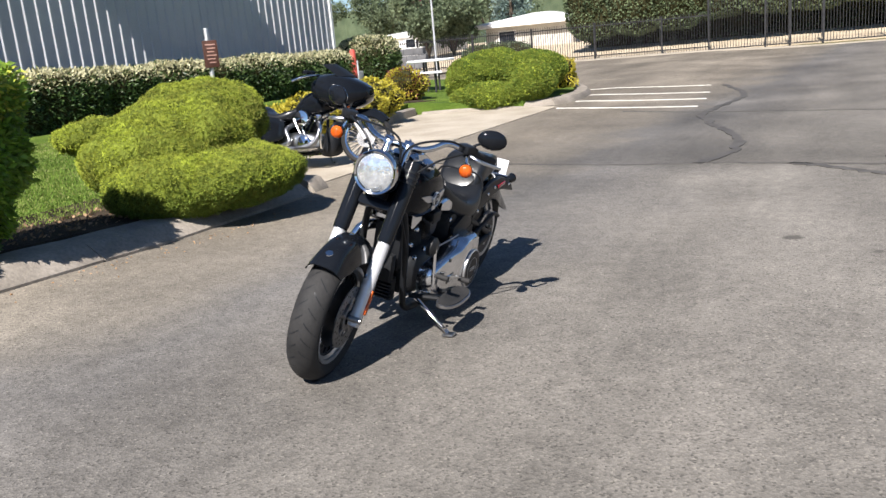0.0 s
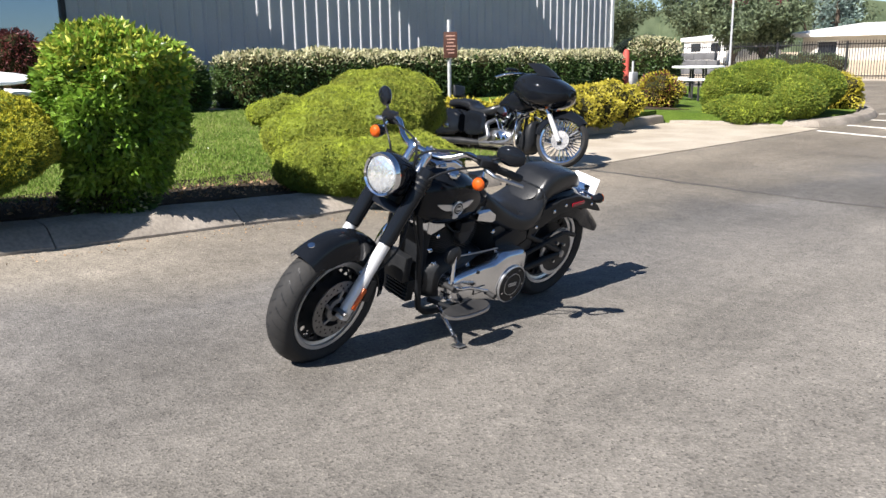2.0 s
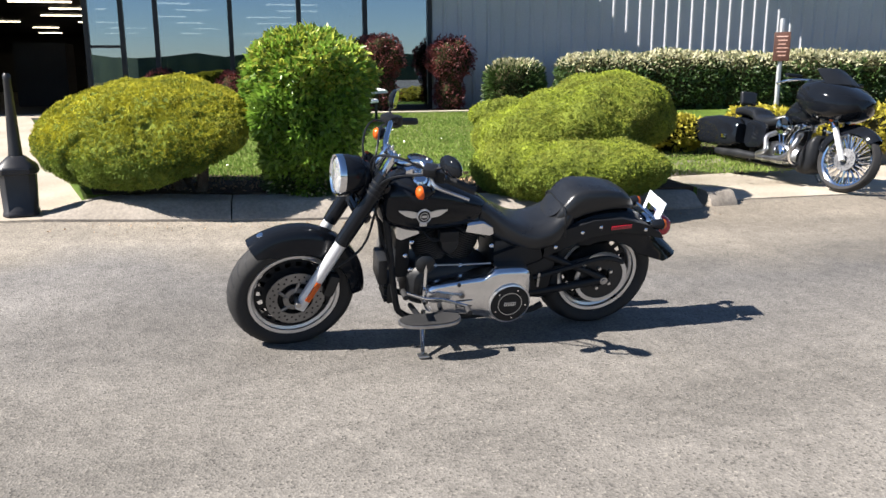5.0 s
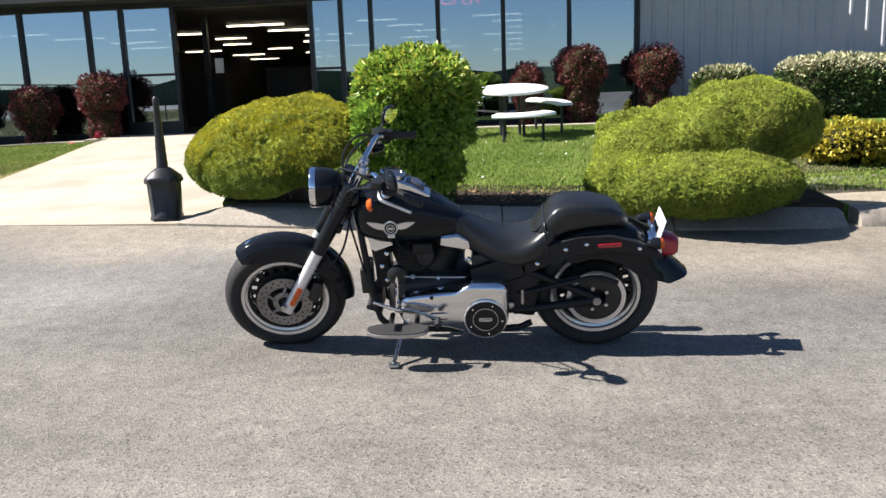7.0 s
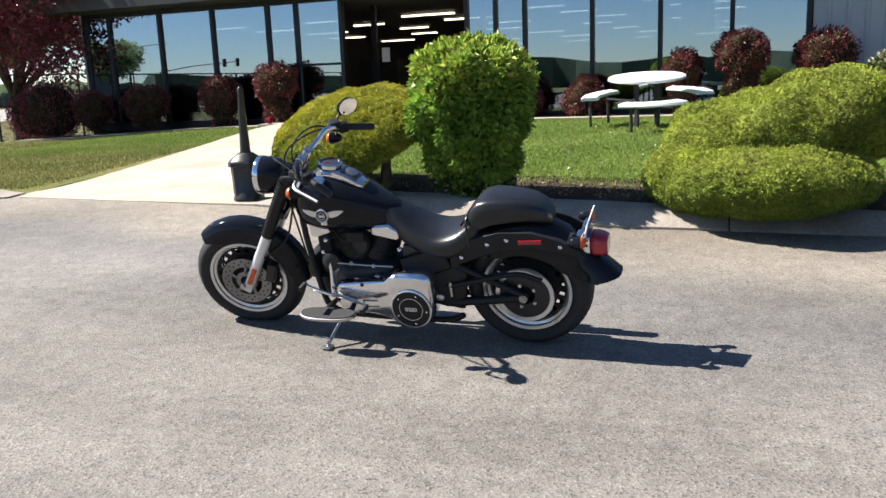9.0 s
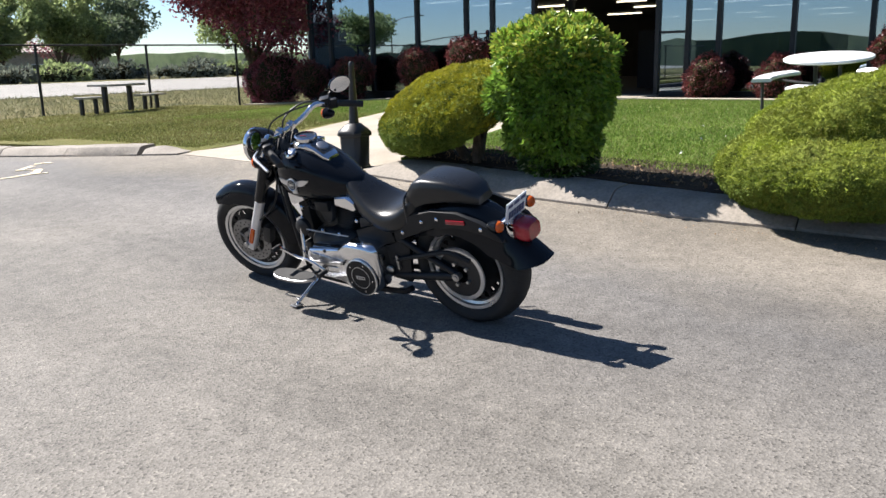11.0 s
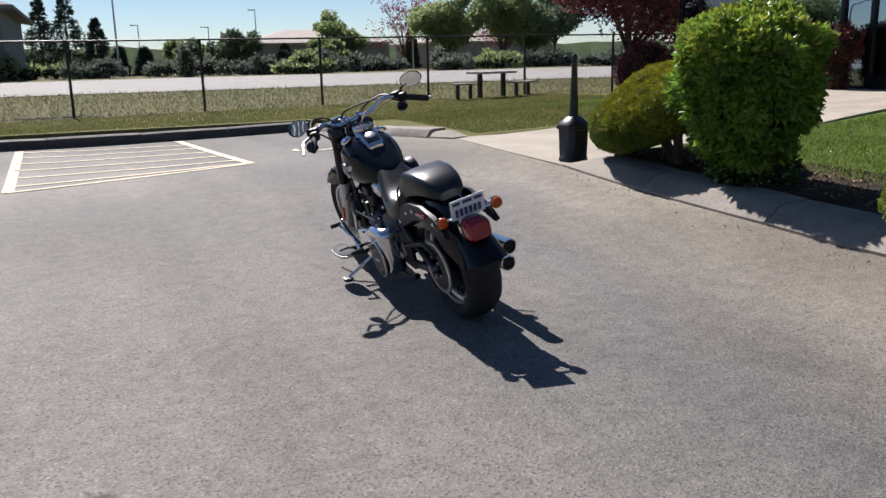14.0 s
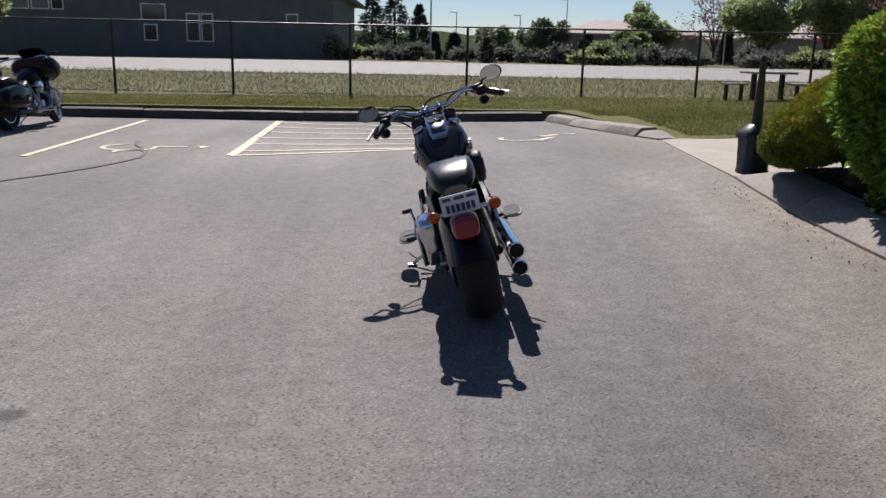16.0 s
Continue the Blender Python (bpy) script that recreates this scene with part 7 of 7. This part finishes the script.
    for lean in (24, -24):
        ax = Matrix.Translation(base) @ pose(0, 0, 0, 0, lean, 0)
        prof = []
        for k in range(15):
            z = 0.112 + 0.0115 * k
            r = 0.080 + 0.010 * math.sin(k * 0.22)
            prof += [(0.064, z), (r, z + 0.001), (r, z + 0.0042), (0.064, z + 0.0052)]
        prof.append((0.064, 0.29))
        cyl = part("cylinder", lathed(prof, 36, ax), ENGINE_BLACK, bike, "black finned engine cylinder")
        edge = bmesh.new()
        for k in range(15):
            z, r = 0.112 + 0.0115 * k, 0.080 + 0.010 * math.sin(k * 0.22)
            ring_lathe(edge, [(r - 0.001, z + 0.0022), (r + 0.0008, z + 0.0024), (r + 0.0008, z + 0.0040), (r - 0.001, z + 0.0043)], 36, ax)
        tagged(part("fin_edge", edge, FINEDGE, cyl, "machined bright fin edges"), kind="stuff")
        hd = bmesh.new()
        for k in range(5):
            box(hd, 0.17, 0.175 - 0.004 * k, 0.006, ax @ pose(0, 0, 0.292 + 0.0145 * k), 0.002, 1)
        box(hd, 0.115, 0.12, 0.075, ax @ pose(0, 0, 0.322), 0.01)
        part("cylinder_head", hd, ENGINE_BLACK, cyl)
        part("rocker_cover", boxed(0.155, 0.185, 0.055, ax @ pose(0, 0, 0.385), 0.018), ENGINE_BLACK, cyl)
        for y in (0.03, 0.065):
            part("pushrod_tube", tubed([base + Vector((0.0, -0.12, 0.06)), ax @ Vector((0, -0.07 - y * 0.6, 0.36))], 0.010, 8, 1), CHROME, cyl)
    part("cam_cover", lathed([(0.058, 0.0), (0.058, 0.02), (0.050, 0.03), (0, 0.032)], 28, pose(0.86, 0.095, 0.535, -90) @ Matrix.Diagonal((0.85, 1.15, 1, 1))), ENGINE_BLACK, bike, "oval black cover between the cylinders")
    # bright rocker box flanks under the tank: one wedge ahead, one long block behind
    for outline in ([(1.135, 0.650), (1.135, 0.585), (1.110, 0.572), (1.020, 0.604), (1.030, 0.625)], [(0.775, 0.632), (0.690, 0.640), (0.640, 0.612), (0.634, 0.580), (0.655, 0.570), (0.780, 0.598)]):
        bm = bmesh.new()
        rings(bm, [[Vector((x, y, z - 0.010 * k)) for x, z in outline] for y, k in ((-0.118, 1), (-0.110, 0), (0.110, 0), (0.122, 1))])
        part("rocker_flank", bm, POLISHED, bike, "polished rocker box flank")
    part("wiring_box", boxed(0.075, 0.15, 0.24, pose(1.090, 0, 0.445), 0.012), SATIN_BLACK, bike)
    part("voltage_regulator", boxed(0.05, 0.15, 0.12, pose(1.135, 0, 0.235), 0.008), ENGINE_BLACK, bike)
    for k in range(6):
        part("cooling_fin", boxed(0.022, 0.15, 0.006, pose(1.165, 0, 0.190 + 0.018 * k), 0.001, 1), ENGINE_BLACK, bike)
    for x, y, z in ((1.055, 0.112, 0.545), (1.085, 0.105, 0.470), (1.060, 0.125, 0.400), (0.640, 0.118, 0.505), (0.930, 0.112, 0.410), (0.80, 0.118, 0.405)):
        part("engine_bolt", lathed([(0.013, 0), (0.013, 0.012), (0.008, 0.017), (0, 0.018)], 10, pose(x, y, z, -90)), CHROME, bike)
    part("intake", tubed([(0.80, 0, 0.60), (0.86, 0, 0.62), (0.92, 0, 0.60)], 0.03, 12, 2), ENGINE_BLACK, bike)
    air = part("air_cleaner", lathed([(0.095, 0.0), (0.10, 0.01), (0.10, 0.05), (0.085, 0.068), (0.03, 0.072), (0, 0.072)], 36, pose(0.88, -0.15, 0.585, 90)), ENGINE_BLACK, bike, "round black air cleaner")
    part("air_cleaner_disc", lathed([(0.055, 0.070), (0.055, 0.076), (0, 0.077)], 28, pose(0.88, -0.15, 0.585, 90)), CHROME, air)
    part("spark_coil", boxed(0.10, 0.05, 0.06, pose(0.87, 0.12, 0.575), 0.012), SATIN_BLACK, bike)
    for y0 in (0.1, 0.12):
        part("ignition_lead", tubed([(0.87, y0, 0.57), (0.95, y0 + 0.02, 0.56), (1.0, 0.10, 0.60)], 0.005, 6, 5), SATIN_BLACK, bike)

    # primary cover: hull round two shafts
    corners = [(0.985, 0.200), (1.008, 0.245), (1.008, 0.305), (0.980, 0.345), (0.93, 0.358), (0.84, 0.368), (0.755, 0.378), (0.708, 0.388), (0.678, 0.408), (0.650, 0.423), (0.615, 0.430), (0.505, 0.427), (0.470, 0.417), (0.450, 0.395), (0.443, 0.350),
               (0.442, 0.275), (0.447, 0.215), (0.468, 0.165), (0.510, 0.137), (0.565, 0.126), (0.625, 0.130), (0.675, 0.148), (0.735, 0.162), (0.83, 0.170), (0.92, 0.176)]
    outline = [(p.x, p.y) for p in glide([(*c, 0) for c in corners + corners[:1]], 3)[:-1]]
    bm = bmesh.new()
    mx, mz = 0.74, 0.275
    loops = []
    for y, k in ((0.125, 1.0), (0.185, 1.0), (0.203, 0.992), (0.218, 0.97), (0.230, 0.93), (0.237, 0.875), (0.239, 0.80)):
        loops.append([Vector((mx + (x - mx) * k, y + 0.022 * smooth(0.80, 0.62, x), mz + (z - mz) * k)) for x, z in outline])
    cover = part("primary_cover", rings(bm, loops), POLISHED, bike, "polished aluminium primary cover")
    dm = pose(0.563, 0.262, 0.240, -90)
    derby = part("derby_cover", lathed([(0.106, -0.02), (0.106, 0.004), (0.100, 0.010), (0.0, 0.012)], 44, dm), SATIN_BLACK, cover, "round black clutch cover with silver rings")
    part("derby_ring", ring_lathe(bmesh.new(), [(0.1095, 0.0), (0.1095, 0.008), (0.103, 0.0115), (0.102, 0.006)], 44, dm), RIMSILVER, cover)
    part("derby_ring", ring_lathe(bmesh.new(), [(0.064, 0.0105), (0.064, 0.0130), (0.0615, 0.0130), (0.0615, 0.0105)], 40, dm), RIMSILVER, cover)
    for k in range(5):
        a = 2 * math.pi * k / 5 + 0.5
        part("cover_screw", lathed([(0.005, 0.008), (0.005, 0.013), (0, 0.0135)], 8, dm @ Matrix.Translation((0.084 * math.cos(a), 0.084 * math.sin(a), 0))), CHROME, cover)
    part("engraved_badge", boxed(0.062, 0.003, 0.020, pose(0.563, 0.2745, 0.240), 0.0012), RIMSILVER, cover)
    part("badge_inlay", boxed(0.054, 0.003, 0.013, pose(0.563, 0.2760, 0.240), 0.0012), SATIN_BLACK, cover)
    for k in range(4):
        part("badge_bar", boxed(0.008, 0.003, 0.010, pose(0.5815 - 0.0123 * k, 0.2772, 0.240), 0.0005), RIMSILVER, cover)
    part("slot_groove", boxed(0.132, 0.010, 0.044, pose(0.775, 0.2372, 0.245, 0, 2, 0), 0.0045, 3), ENGINE_BLACK, cover)
    part("slot_panel", boxed(0.122, 0.012, 0.034, pose(0.775, 0.2374, 0.245, 0, 2, 0), 0.005, 3), POLISHED, cover)
    for x, z in ((0.61, 0.408), (0.50, 0.402), (0.70, 0.372), (0.83, 0.352)):
        part("cover_boss", tubed([(x, 0.15, z), (x, 0.243, z)], 0.0095, 10, 1), SATIN_BLACK, cover)
    part("shift_rod", tubed([(0.66, 0.195, 0.442), (0.80, 0.205, 0.450), (1.00, 0.21, 0.462)], 0.0045, 8, 1), STEEL, bike)
    part("shift_linkage", tubed([(1.0, 0.21, 0.468), (1.005, 0.222, 0.36), (1.01, 0.235, 0.27)], 0.010, 8, 1), CHROME, bike)
    part("shift_lever", tubed([(0.80, 0.30, 0.265), (0.93, 0.285, 0.305), (1.01, 0.285, 0.315), (1.125, 0.30, 0.370)], 0.009, 8, 3), CHROME, bike, "chrome heel and toe shifter")
    for x, z in ((1.128, 0.372), (0.80, 0.258)):
        part("shifter_peg", tubed([(x, 0.29, z), (x, 0.355, z)], 0.014, 10, 1), RUBBER, bike)

    for ob in set(bike.children) - before:
        ob.location.z += 0.058

    # footboards
    for s in (1, -1):
        def plan(k, grow=0.0):
            a = 2 * math.pi * k / 28
            c, sn = math.cos(a), math.sin(a)
            return 1.0 + (0.150 + grow) * math.copysign(abs(c) ** 0.75, c), s * (0.345 + (0.062 + grow) * math.copysign(abs(sn) ** 0.85, sn) * (1 if s * sn > 0 else 0.7))
        fb = part("footboard", rings(bmesh.new(), [[Vector((*plan(k), z)) for k in range(28)] for z in (0.290, 0.302)]), RUBBER, bike, "half-moon footboard with grey rubber pad")
        part("footboard_rim", rings(bmesh.new(), [[Vector((*plan(k, g), z)) for k in range(28)] for z, g in ((0.280, 0.0), (0.282, 0.006), (0.296, 0.006), (0.298, 0.001))]), STEEL, fb)
        part("footboard_bracket", tubed([(1.05, s * 0.13, 0.25), (1.04, s * 0.29, 0.278)], 0.014, 8, 1), SATIN_BLACK, bike)
        part("footboard_bracket", tubed([(0.90, s * 0.14, 0.23), (0.92, s * 0.29, 0.278)], 0.014, 8, 1), SATIN_BLACK, bike)
    # side stand
    st = part("side_stand", tubed([(0.98, 0.14, 0.215), (1.01, 0.26, 0.155), (1.03, 0.366, 0.106)], (0.014, 0.012, 0.010), 10, 3), CHROME, bike, "chrome side stand")
    part("stand_foot", boxed(0.055, 0.06, 0.010, pose(1.03, 0.372, 0.101, 15.0, 0, 0), 0.004), STEEL, st)
    part("stand_tab", tubed([(1.025, 0.33, 0.122), (1.08, 0.37, 0.155), (1.09, 0.375, 0.170)], (0.006, 0.005, 0.008), 8, 2), CHROME, st)

    # exhausts on the right-hand side
    for z, x1, y in ((0.345, -0.17, -0.222), (0.232, -0.10, -0.226)):
        muf = part("muffler", tubed([(0.62, y + 0.025, z - 0.03), (0.55, y, z - 0.022), (0.2, y, z - 0.008), (x1 + 0.08, y, z), (x1, y, z + 0.003)], (0.032, 0.042, 0.043, 0.043, 0.042), 24, 3), CHROME, bike, "chrome exhaust muffler")
        part("muffler_tip", ring_lathe(bmesh.new(), [(0.043, 0.0), (0.043, 0.012), (0.036, 0.014), (0.034, 0.002)], 24, pose(x1, y, z + 0.003, 0, -90, 0)), CHROME, muf)
        part("muffler_bore", lathed([(0.036, 0.003), (0.036, 0.005), (0.0, 0.005)], 20, pose(x1, y, z + 0.003, 0, -90, 0)), SATIN_BLACK, muf, "dark muffler opening")
    part("exhaust_pipe", tubed([(1.02, -0.08, 0.58), (1.12, -0.16, 0.55), (1.13, -0.21, 0.38), (0.95, -0.22, 0.24), (0.62, -0.195, 0.172)], 0.027, 14, 5), CHROME, bike, "curved chrome header pipe")
    part("exhaust_pipe", tubed([(0.72, -0.08, 0.58), (0.68, -0.16, 0.55), (0.70, -0.20, 0.40), (0.62, -0.20, 0.285)], 0.027, 14, 5), CHROME, bike, "curved chrome header pipe")
    return bike


LEANED = pose(-1.442, 4.836, lot_z(-1.4, 4.8) + 0.005, 0, 0, -89.1) @ pose(0, 0, 0, -15.2, 0, 0)
cruiser(LEANED)


# ---- touring motorcycles ----
def tourer(m, label):
    bike = thing("touring_motorcycle", m, label, "motorcycle", "parked tourers")
    AX, RZ = 1.63, 0.335
    head = Vector((1.22, 0, 0.88))
    axis = Vector((-0.47, 0, 0.88)).normalized()
    S = Matrix.Translation(head) @ Matrix.Rotation(radians(14), 4, axis) @ Matrix.Translation(-head)
    # spoked front wheel
    place = S @ pose(AX, 0, RZ, 90)
    w, R, rim = 0.065, 0.335, 0.274
    hub = part("front_wheel", lathed([(0.04, -0.06), (0.055, -0.05), (0.05, 0), (0.055, 0.05), (0.04, 0.06)], 20, place), CHROME, bike, "chrome many-spoked front wheel")
    part("tyre", ring_lathe(bmesh.new(), [(rim, -w * 0.7), (rim + 0.03, -w), (R - 0.02, -w * 0.85), (R, 0), (R - 0.02, w * 0.85), (rim + 0.03, w), (rim, w * 0.7)], 56, place), RUBBER, hub)
    part("rim", ring_lathe(bmesh.new(), [(rim + 0.004, -w * 0.72), (rim + 0.004, w * 0.72), (rim - 0.02, w * 0.6), (rim - 0.03, 0), (rim - 0.02, -w * 0.6)], 56, place), CHROME, hub)
    for k in range(40):
        a, b = 2 * math.pi * k / 40, 2 * math.pi * k / 40 + (0.16 if k % 2 else -0.16)
        part("spoke", tubed([place @ Vector((0.05 * math.cos(a), 0.05 * math.sin(a), 0.03 if k % 2 else -0.03)), place @ Vector((0.26 * math.cos(b), 0.26 * math.sin(b), 0))], 0.0085, 6, 1), CHROME, hub)
    for s in (-0.075, 0.075):
        brake_disc(hub, place, s, 0.115, 10)
    rp = pose(0, 0, 0.325, 90)
    rh = part("rear_wheel", lathed([(0.22, -0.05), (0.22, 0.05)], 32, rp), SATIN_BLACK, bike)
    part("tyre", ring_lathe(bmesh.new(), [(0.215, -0.07), (0.25, -0.09), (0.30, -0.085), (0.325, 0), (0.30, 0.085), (0.25, 0.09), (0.215, 0.07)], 48, rp), RUBBER, rh)
    part("rim_lip", ring_lathe(bmesh.new(), [(0.222, 0.06), (0.222, 0.072), (0.205, 0.07), (0.205, 0.06)], 40, rp), CHROME, rh)
    part("rim_lip", ring_lathe(bmesh.new(), [(0.222, -0.06), (0.222, -0.072), (0.205, -0.07), (0.205, -0.06)], 40, rp), CHROME, rh)
    for s in (1, -1):
        foot = Vector((AX, s * 0.115, RZ - 0.02))
        leg = part("fork_leg", moved(tubed([foot, foot + axis * 0.36], (0.032, 0.030), 14, 1), S), FORKSILVER, bike, "silver lower fork leg")
        part("fork_cover", moved(tubed([foot + axis * 0.36, foot + axis * 0.62], 0.038, 14, 1), S), CHROME, leg)
    part("front_fender", fender(AX, RZ, 0.372, 0.082, 40, 170, 0.10, S), PAINT_BLACK, bike, "deep gloss black mudguard")
    # frame-mounted sharknose fairing with two lamps
    fair = bmesh.new()
    rows = []
    for x, hw, top, low in ((1.06, 0.29, 1.09, 0.82), (1.17, 0.365, 1.145, 0.74), (1.34, 0.37, 1.14, 0.69), (1.52, 0.32, 1.075, 0.71), (1.66, 0.22, 1.00, 0.77), (1.72, 0.10, 0.95, 0.83)):
        rows.append(superloop(x, hw, top, low, 2.6, 26))
    fairing = part("fairing", rings(fair, rows), PAINT_BLACK, bike, "large gloss black fairing")
    for s in (1, -1):
        part("headlight", dome(bmesh.new(), 0.075, 0.03, Matrix.Translation((1.60, s * 0.165, 0.90)) @ Vector((0.8, 0.38 * s, 0.1)).to_track_quat("Z", "Y").to_matrix().to_4x4() @ Matrix.Diagonal((0.7, 1.15, 1, 1))), LENS, fairing, "dark clear twin lamp")
        part("mirror", boxed(0.08, 0.17, 0.04, pose(1.12, s * 0.43, 1.14, 0, 0, 10 * s), 0.018), PAINT_BLACK, fairing)
        part("turn_signal", dome(bmesh.new(), 0.035, 0.03, S @ pose(1.44, s * 0.20, 0.72, 0, 90, 0)), AMBER, bike)
    screen = bmesh.new()
    loops = []
    for x, z, hw in ((1.50, 1.085, 0.24), (1.38, 1.18, 0.23), (1.27, 1.25, 0.19)):
        loops.append([Vector((x - 0.10 * (y / hw) ** 2, y, z + dz)) for y, dz in ((-hw, 0), (-hw * 0.5, 0.012), (0, 0.016), (hw * 0.5, 0.012), (hw, 0), (hw * 0.5, 0.004), (0, 0.008), (-hw * 0.5, 0.004))])
    part("windscreen", rings(screen, loops), SATIN_BLACK, fairing, "dark tinted short windscreen")
    part("handlebar", tubed([(0.86, 0.40, 1.06), (1.0, 0.36, 1.10), (1.12, 0.2, 1.12), (1.13, 0, 1.10), (1.12, -0.2, 1.12), (1.0, -0.36, 1.10), (0.86, -0.40, 1.06)], 0.014, 10, 4), CHROME, bike)
    part("fuel_tank", loft_x([(1.20, 0.10, 0.93, 0.70), (1.1, 0.16, 0.965, 0.66), (0.95, 0.165, 0.95, 0.64), (0.8, 0.13, 0.87, 0.64), (0.68, 0.07, 0.77, 0.66)], 2.6, 24), PAINT_BLACK, bike, "gloss black fuel tank")
    part("seat", loft_x([(0.72, 0.09, 0.76, 0.66), (0.62, 0.15, 0.735, 0.60), (0.45, 0.18, 0.70, 0.58), (0.32, 0.17, 0.73, 0.60), (0.24, 0.15, 0.80, 0.66), (0.08, 0.15, 0.82, 0.70), (-0.08, 0.13, 0.80, 0.70), (-0.14, 0.08, 0.77, 0.71)], 3.0, 24), LEATHER, bike, "black two-up seat")
    part("backrest", boxed(0.06, 0.22, 0.16, pose(-0.05, 0, 0.91, 0, -10, 0), 0.028, 3), LEATHER, bike, "rounded black backrest pad")
    part("backrest_stay", tubed([(-0.05, 0.0, 0.78), (-0.06, 0, 0.90)], 0.012, 8, 1), CHROME, bike)
    part("rear_fender", fender(0, 0.34, 0.365, 0.11, 40, 195, 0.12), PAINT_BLACK, bike)
    for s in (1, -1):
        bm = bmesh.new()
        rows = []
        for x, top, low, hw in ((0.26, 0.60, 0.38, 0.07), (0.18, 0.66, 0.33, 0.10), (-0.10, 0.68, 0.315, 0.115), (-0.38, 0.65, 0.325, 0.11), (-0.52, 0.61, 0.35, 0.09), (-0.57, 0.57, 0.39, 0.05)):
            rows.append(superloop(x, hw, top, low, 4.0, 24, s * 0.27))
        bag = part("saddlebag", rings(bm, rows), PAINT_BLACK, bike, "long black hard saddlebag")
        part("bag_latch", boxed(0.08, 0.02, 0.05, pose(0.10, s * 0.385, 0.44), 0.008), CHROME, bag)
        part("muffler", tubed([(0.55, s * 0.22, 0.25), (0.2, s * 0.25, 0.26), (-0.12, s * 0.26, 0.265)], (0.035, 0.05, 0.05), 16, 3), ENGINE_BLACK, bike, "long black muffler")
        part("side_cover", loft_x([(0.26, 0.02, 0.62, 0.38), (0.34, 0.035, 0.66, 0.34), (0.52, 0.035, 0.64, 0.36), (0.60, 0.02, 0.60, 0.42)], 4.0, 20), PAINT_BLACK, bike).location.y = s * 0.19
        part("tail_signal", dome(bmesh.new(), 0.04, 0.035, pose(-0.36, s * 0.14, 0.60, 0, -90, 0)), REDLENS, bike)
        part("footboard", boxed(0.32, 0.1, 0.02, pose(0.98, s * 0.33, 0.25), 0.009), RUBBER, bike)
        part("crash_bar", tubed([(1.16, s * 0.06, 0.62), (1.17, s * 0.28, 0.56), (1.19, s * 0.36, 0.44), (1.15, s * 0.30, 0.26), (1.10, s * 0.1, 0.22)], 0.017, 10, 4), CHROME, bike, "chrome crash bar")
        part("frame_tube", tubed([(1.16, s * 0.08, 0.66), (1.13, s * 0.12, 0.3), (0.95, s * 0.13, 0.18), (0.4, s * 0.14, 0.19)], 0.02, 10, 4), SATIN_BLACK, bike)
    part("chin_spoiler", loft_x([(1.06, 0.12, 0.30, 0.14), (1.14, 0.15, 0.46, 0.13), (1.24, 0.14, 0.56, 0.17), (1.29, 0.08, 0.54, 0.28)], 4.0, 20), SATIN_BLACK, bike, "black spoiler before the engine")
    base = Vector((0.84, 0, 0.33))
    part("crankcase", loft_x([(0.42, 0.1, 0.42, 0.2), (0.62, 0.17, 0.45, 0.18), (0.86, 0.19, 0.46, 0.17), (1.04, 0.12, 0.4, 0.2)], 3.0, 22), ALUMINIUM, bike, "polished engine cases")
    for lean in (23, -23):
        ax = Matrix.Translation(base) @ pose(0, 0, 0, 0, lean, 0)
        prof = []
        for k in range(11):
            z = 0.11 + 0.0175 * k
            prof += [(0.062, z), (0.09, z + 0.001), (0.09, z + 0.006), (0.062, z + 0.007)]
        cyl = part("cylinder", lathed(prof, 30, ax), ENGINE_BLACK, bike, "finned engine cylinder with chrome cover")
        part("rocker_cover", boxed(0.17, 0.18, 0.085, ax @ pose(0, 0, 0.345), 0.025, 3), CHROME, cyl)
        for y in (-0.03, 0.03):
            part("pushrod_tube", tubed([base + Vector((y, -0.15, 0.05)), ax @ Vector((y, -0.11, 0.33))], 0.012, 8, 1), CHROME, cyl)
    part("air_cleaner", lathed([(0.10, 0), (0.105, 0.02), (0.09, 0.06), (0, 0.07)], 30, pose(0.86, -0.17, 0.62, 90)), CHROME, bike, "round chrome air cleaner")
    part("cam_cover", lathed([(0.09, 0), (0.09, 0.03), (0.07, 0.045), (0, 0.05)], 30, pose(0.86, -0.18, 0.32, 90)), CHROME, bike)
    part("exhaust_pipe", tubed([(1.02, -0.09, 0.55), (1.1, -0.2, 0.48), (1.02, -0.25, 0.30), (0.8, -0.25, 0.25), (0.5, -0.22, 0.25)], 0.03, 14, 5), STEEL, bike)
    part("exhaust_pipe", tubed([(0.66, -0.09, 0.55), (0.62, -0.2, 0.48), (0.68, -0.24, 0.34), (0.55, -0.235, 0.28)], 0.03, 14, 5), STEEL, bike)
    part("side_stand", tubed([(1.0, 0.16, 0.2), (0.98, 0.32, 0.05), (1.0, 0.335, 0.055)], 0.013, 8, 1), CHROME, bike)
    part("number_plate", boxed(0.006, 0.18, 0.10, pose(-0.40, 0, 0.50, 0, -10, 0)), PLATEWHITE, bike, "plain pale number plate")
    return bike


B2 = pose(-6.12, 8.88, lot_z(-4.8, 8.8) + 0.010, 0, 0, 5) @ pose(0, 0, 0, -7.5, 0, 0)
second = tourer(B2, "black touring motorcycle with chrome spoked wheel on the pad")
third = copy_thing(second, pose(5.37, -4.2, 0.0, 0, 0, -92) @ pose(0, 0, 0, -7.5, 0, 0))
tagged(third, "black touring motorcycle parked nose to the kerb")
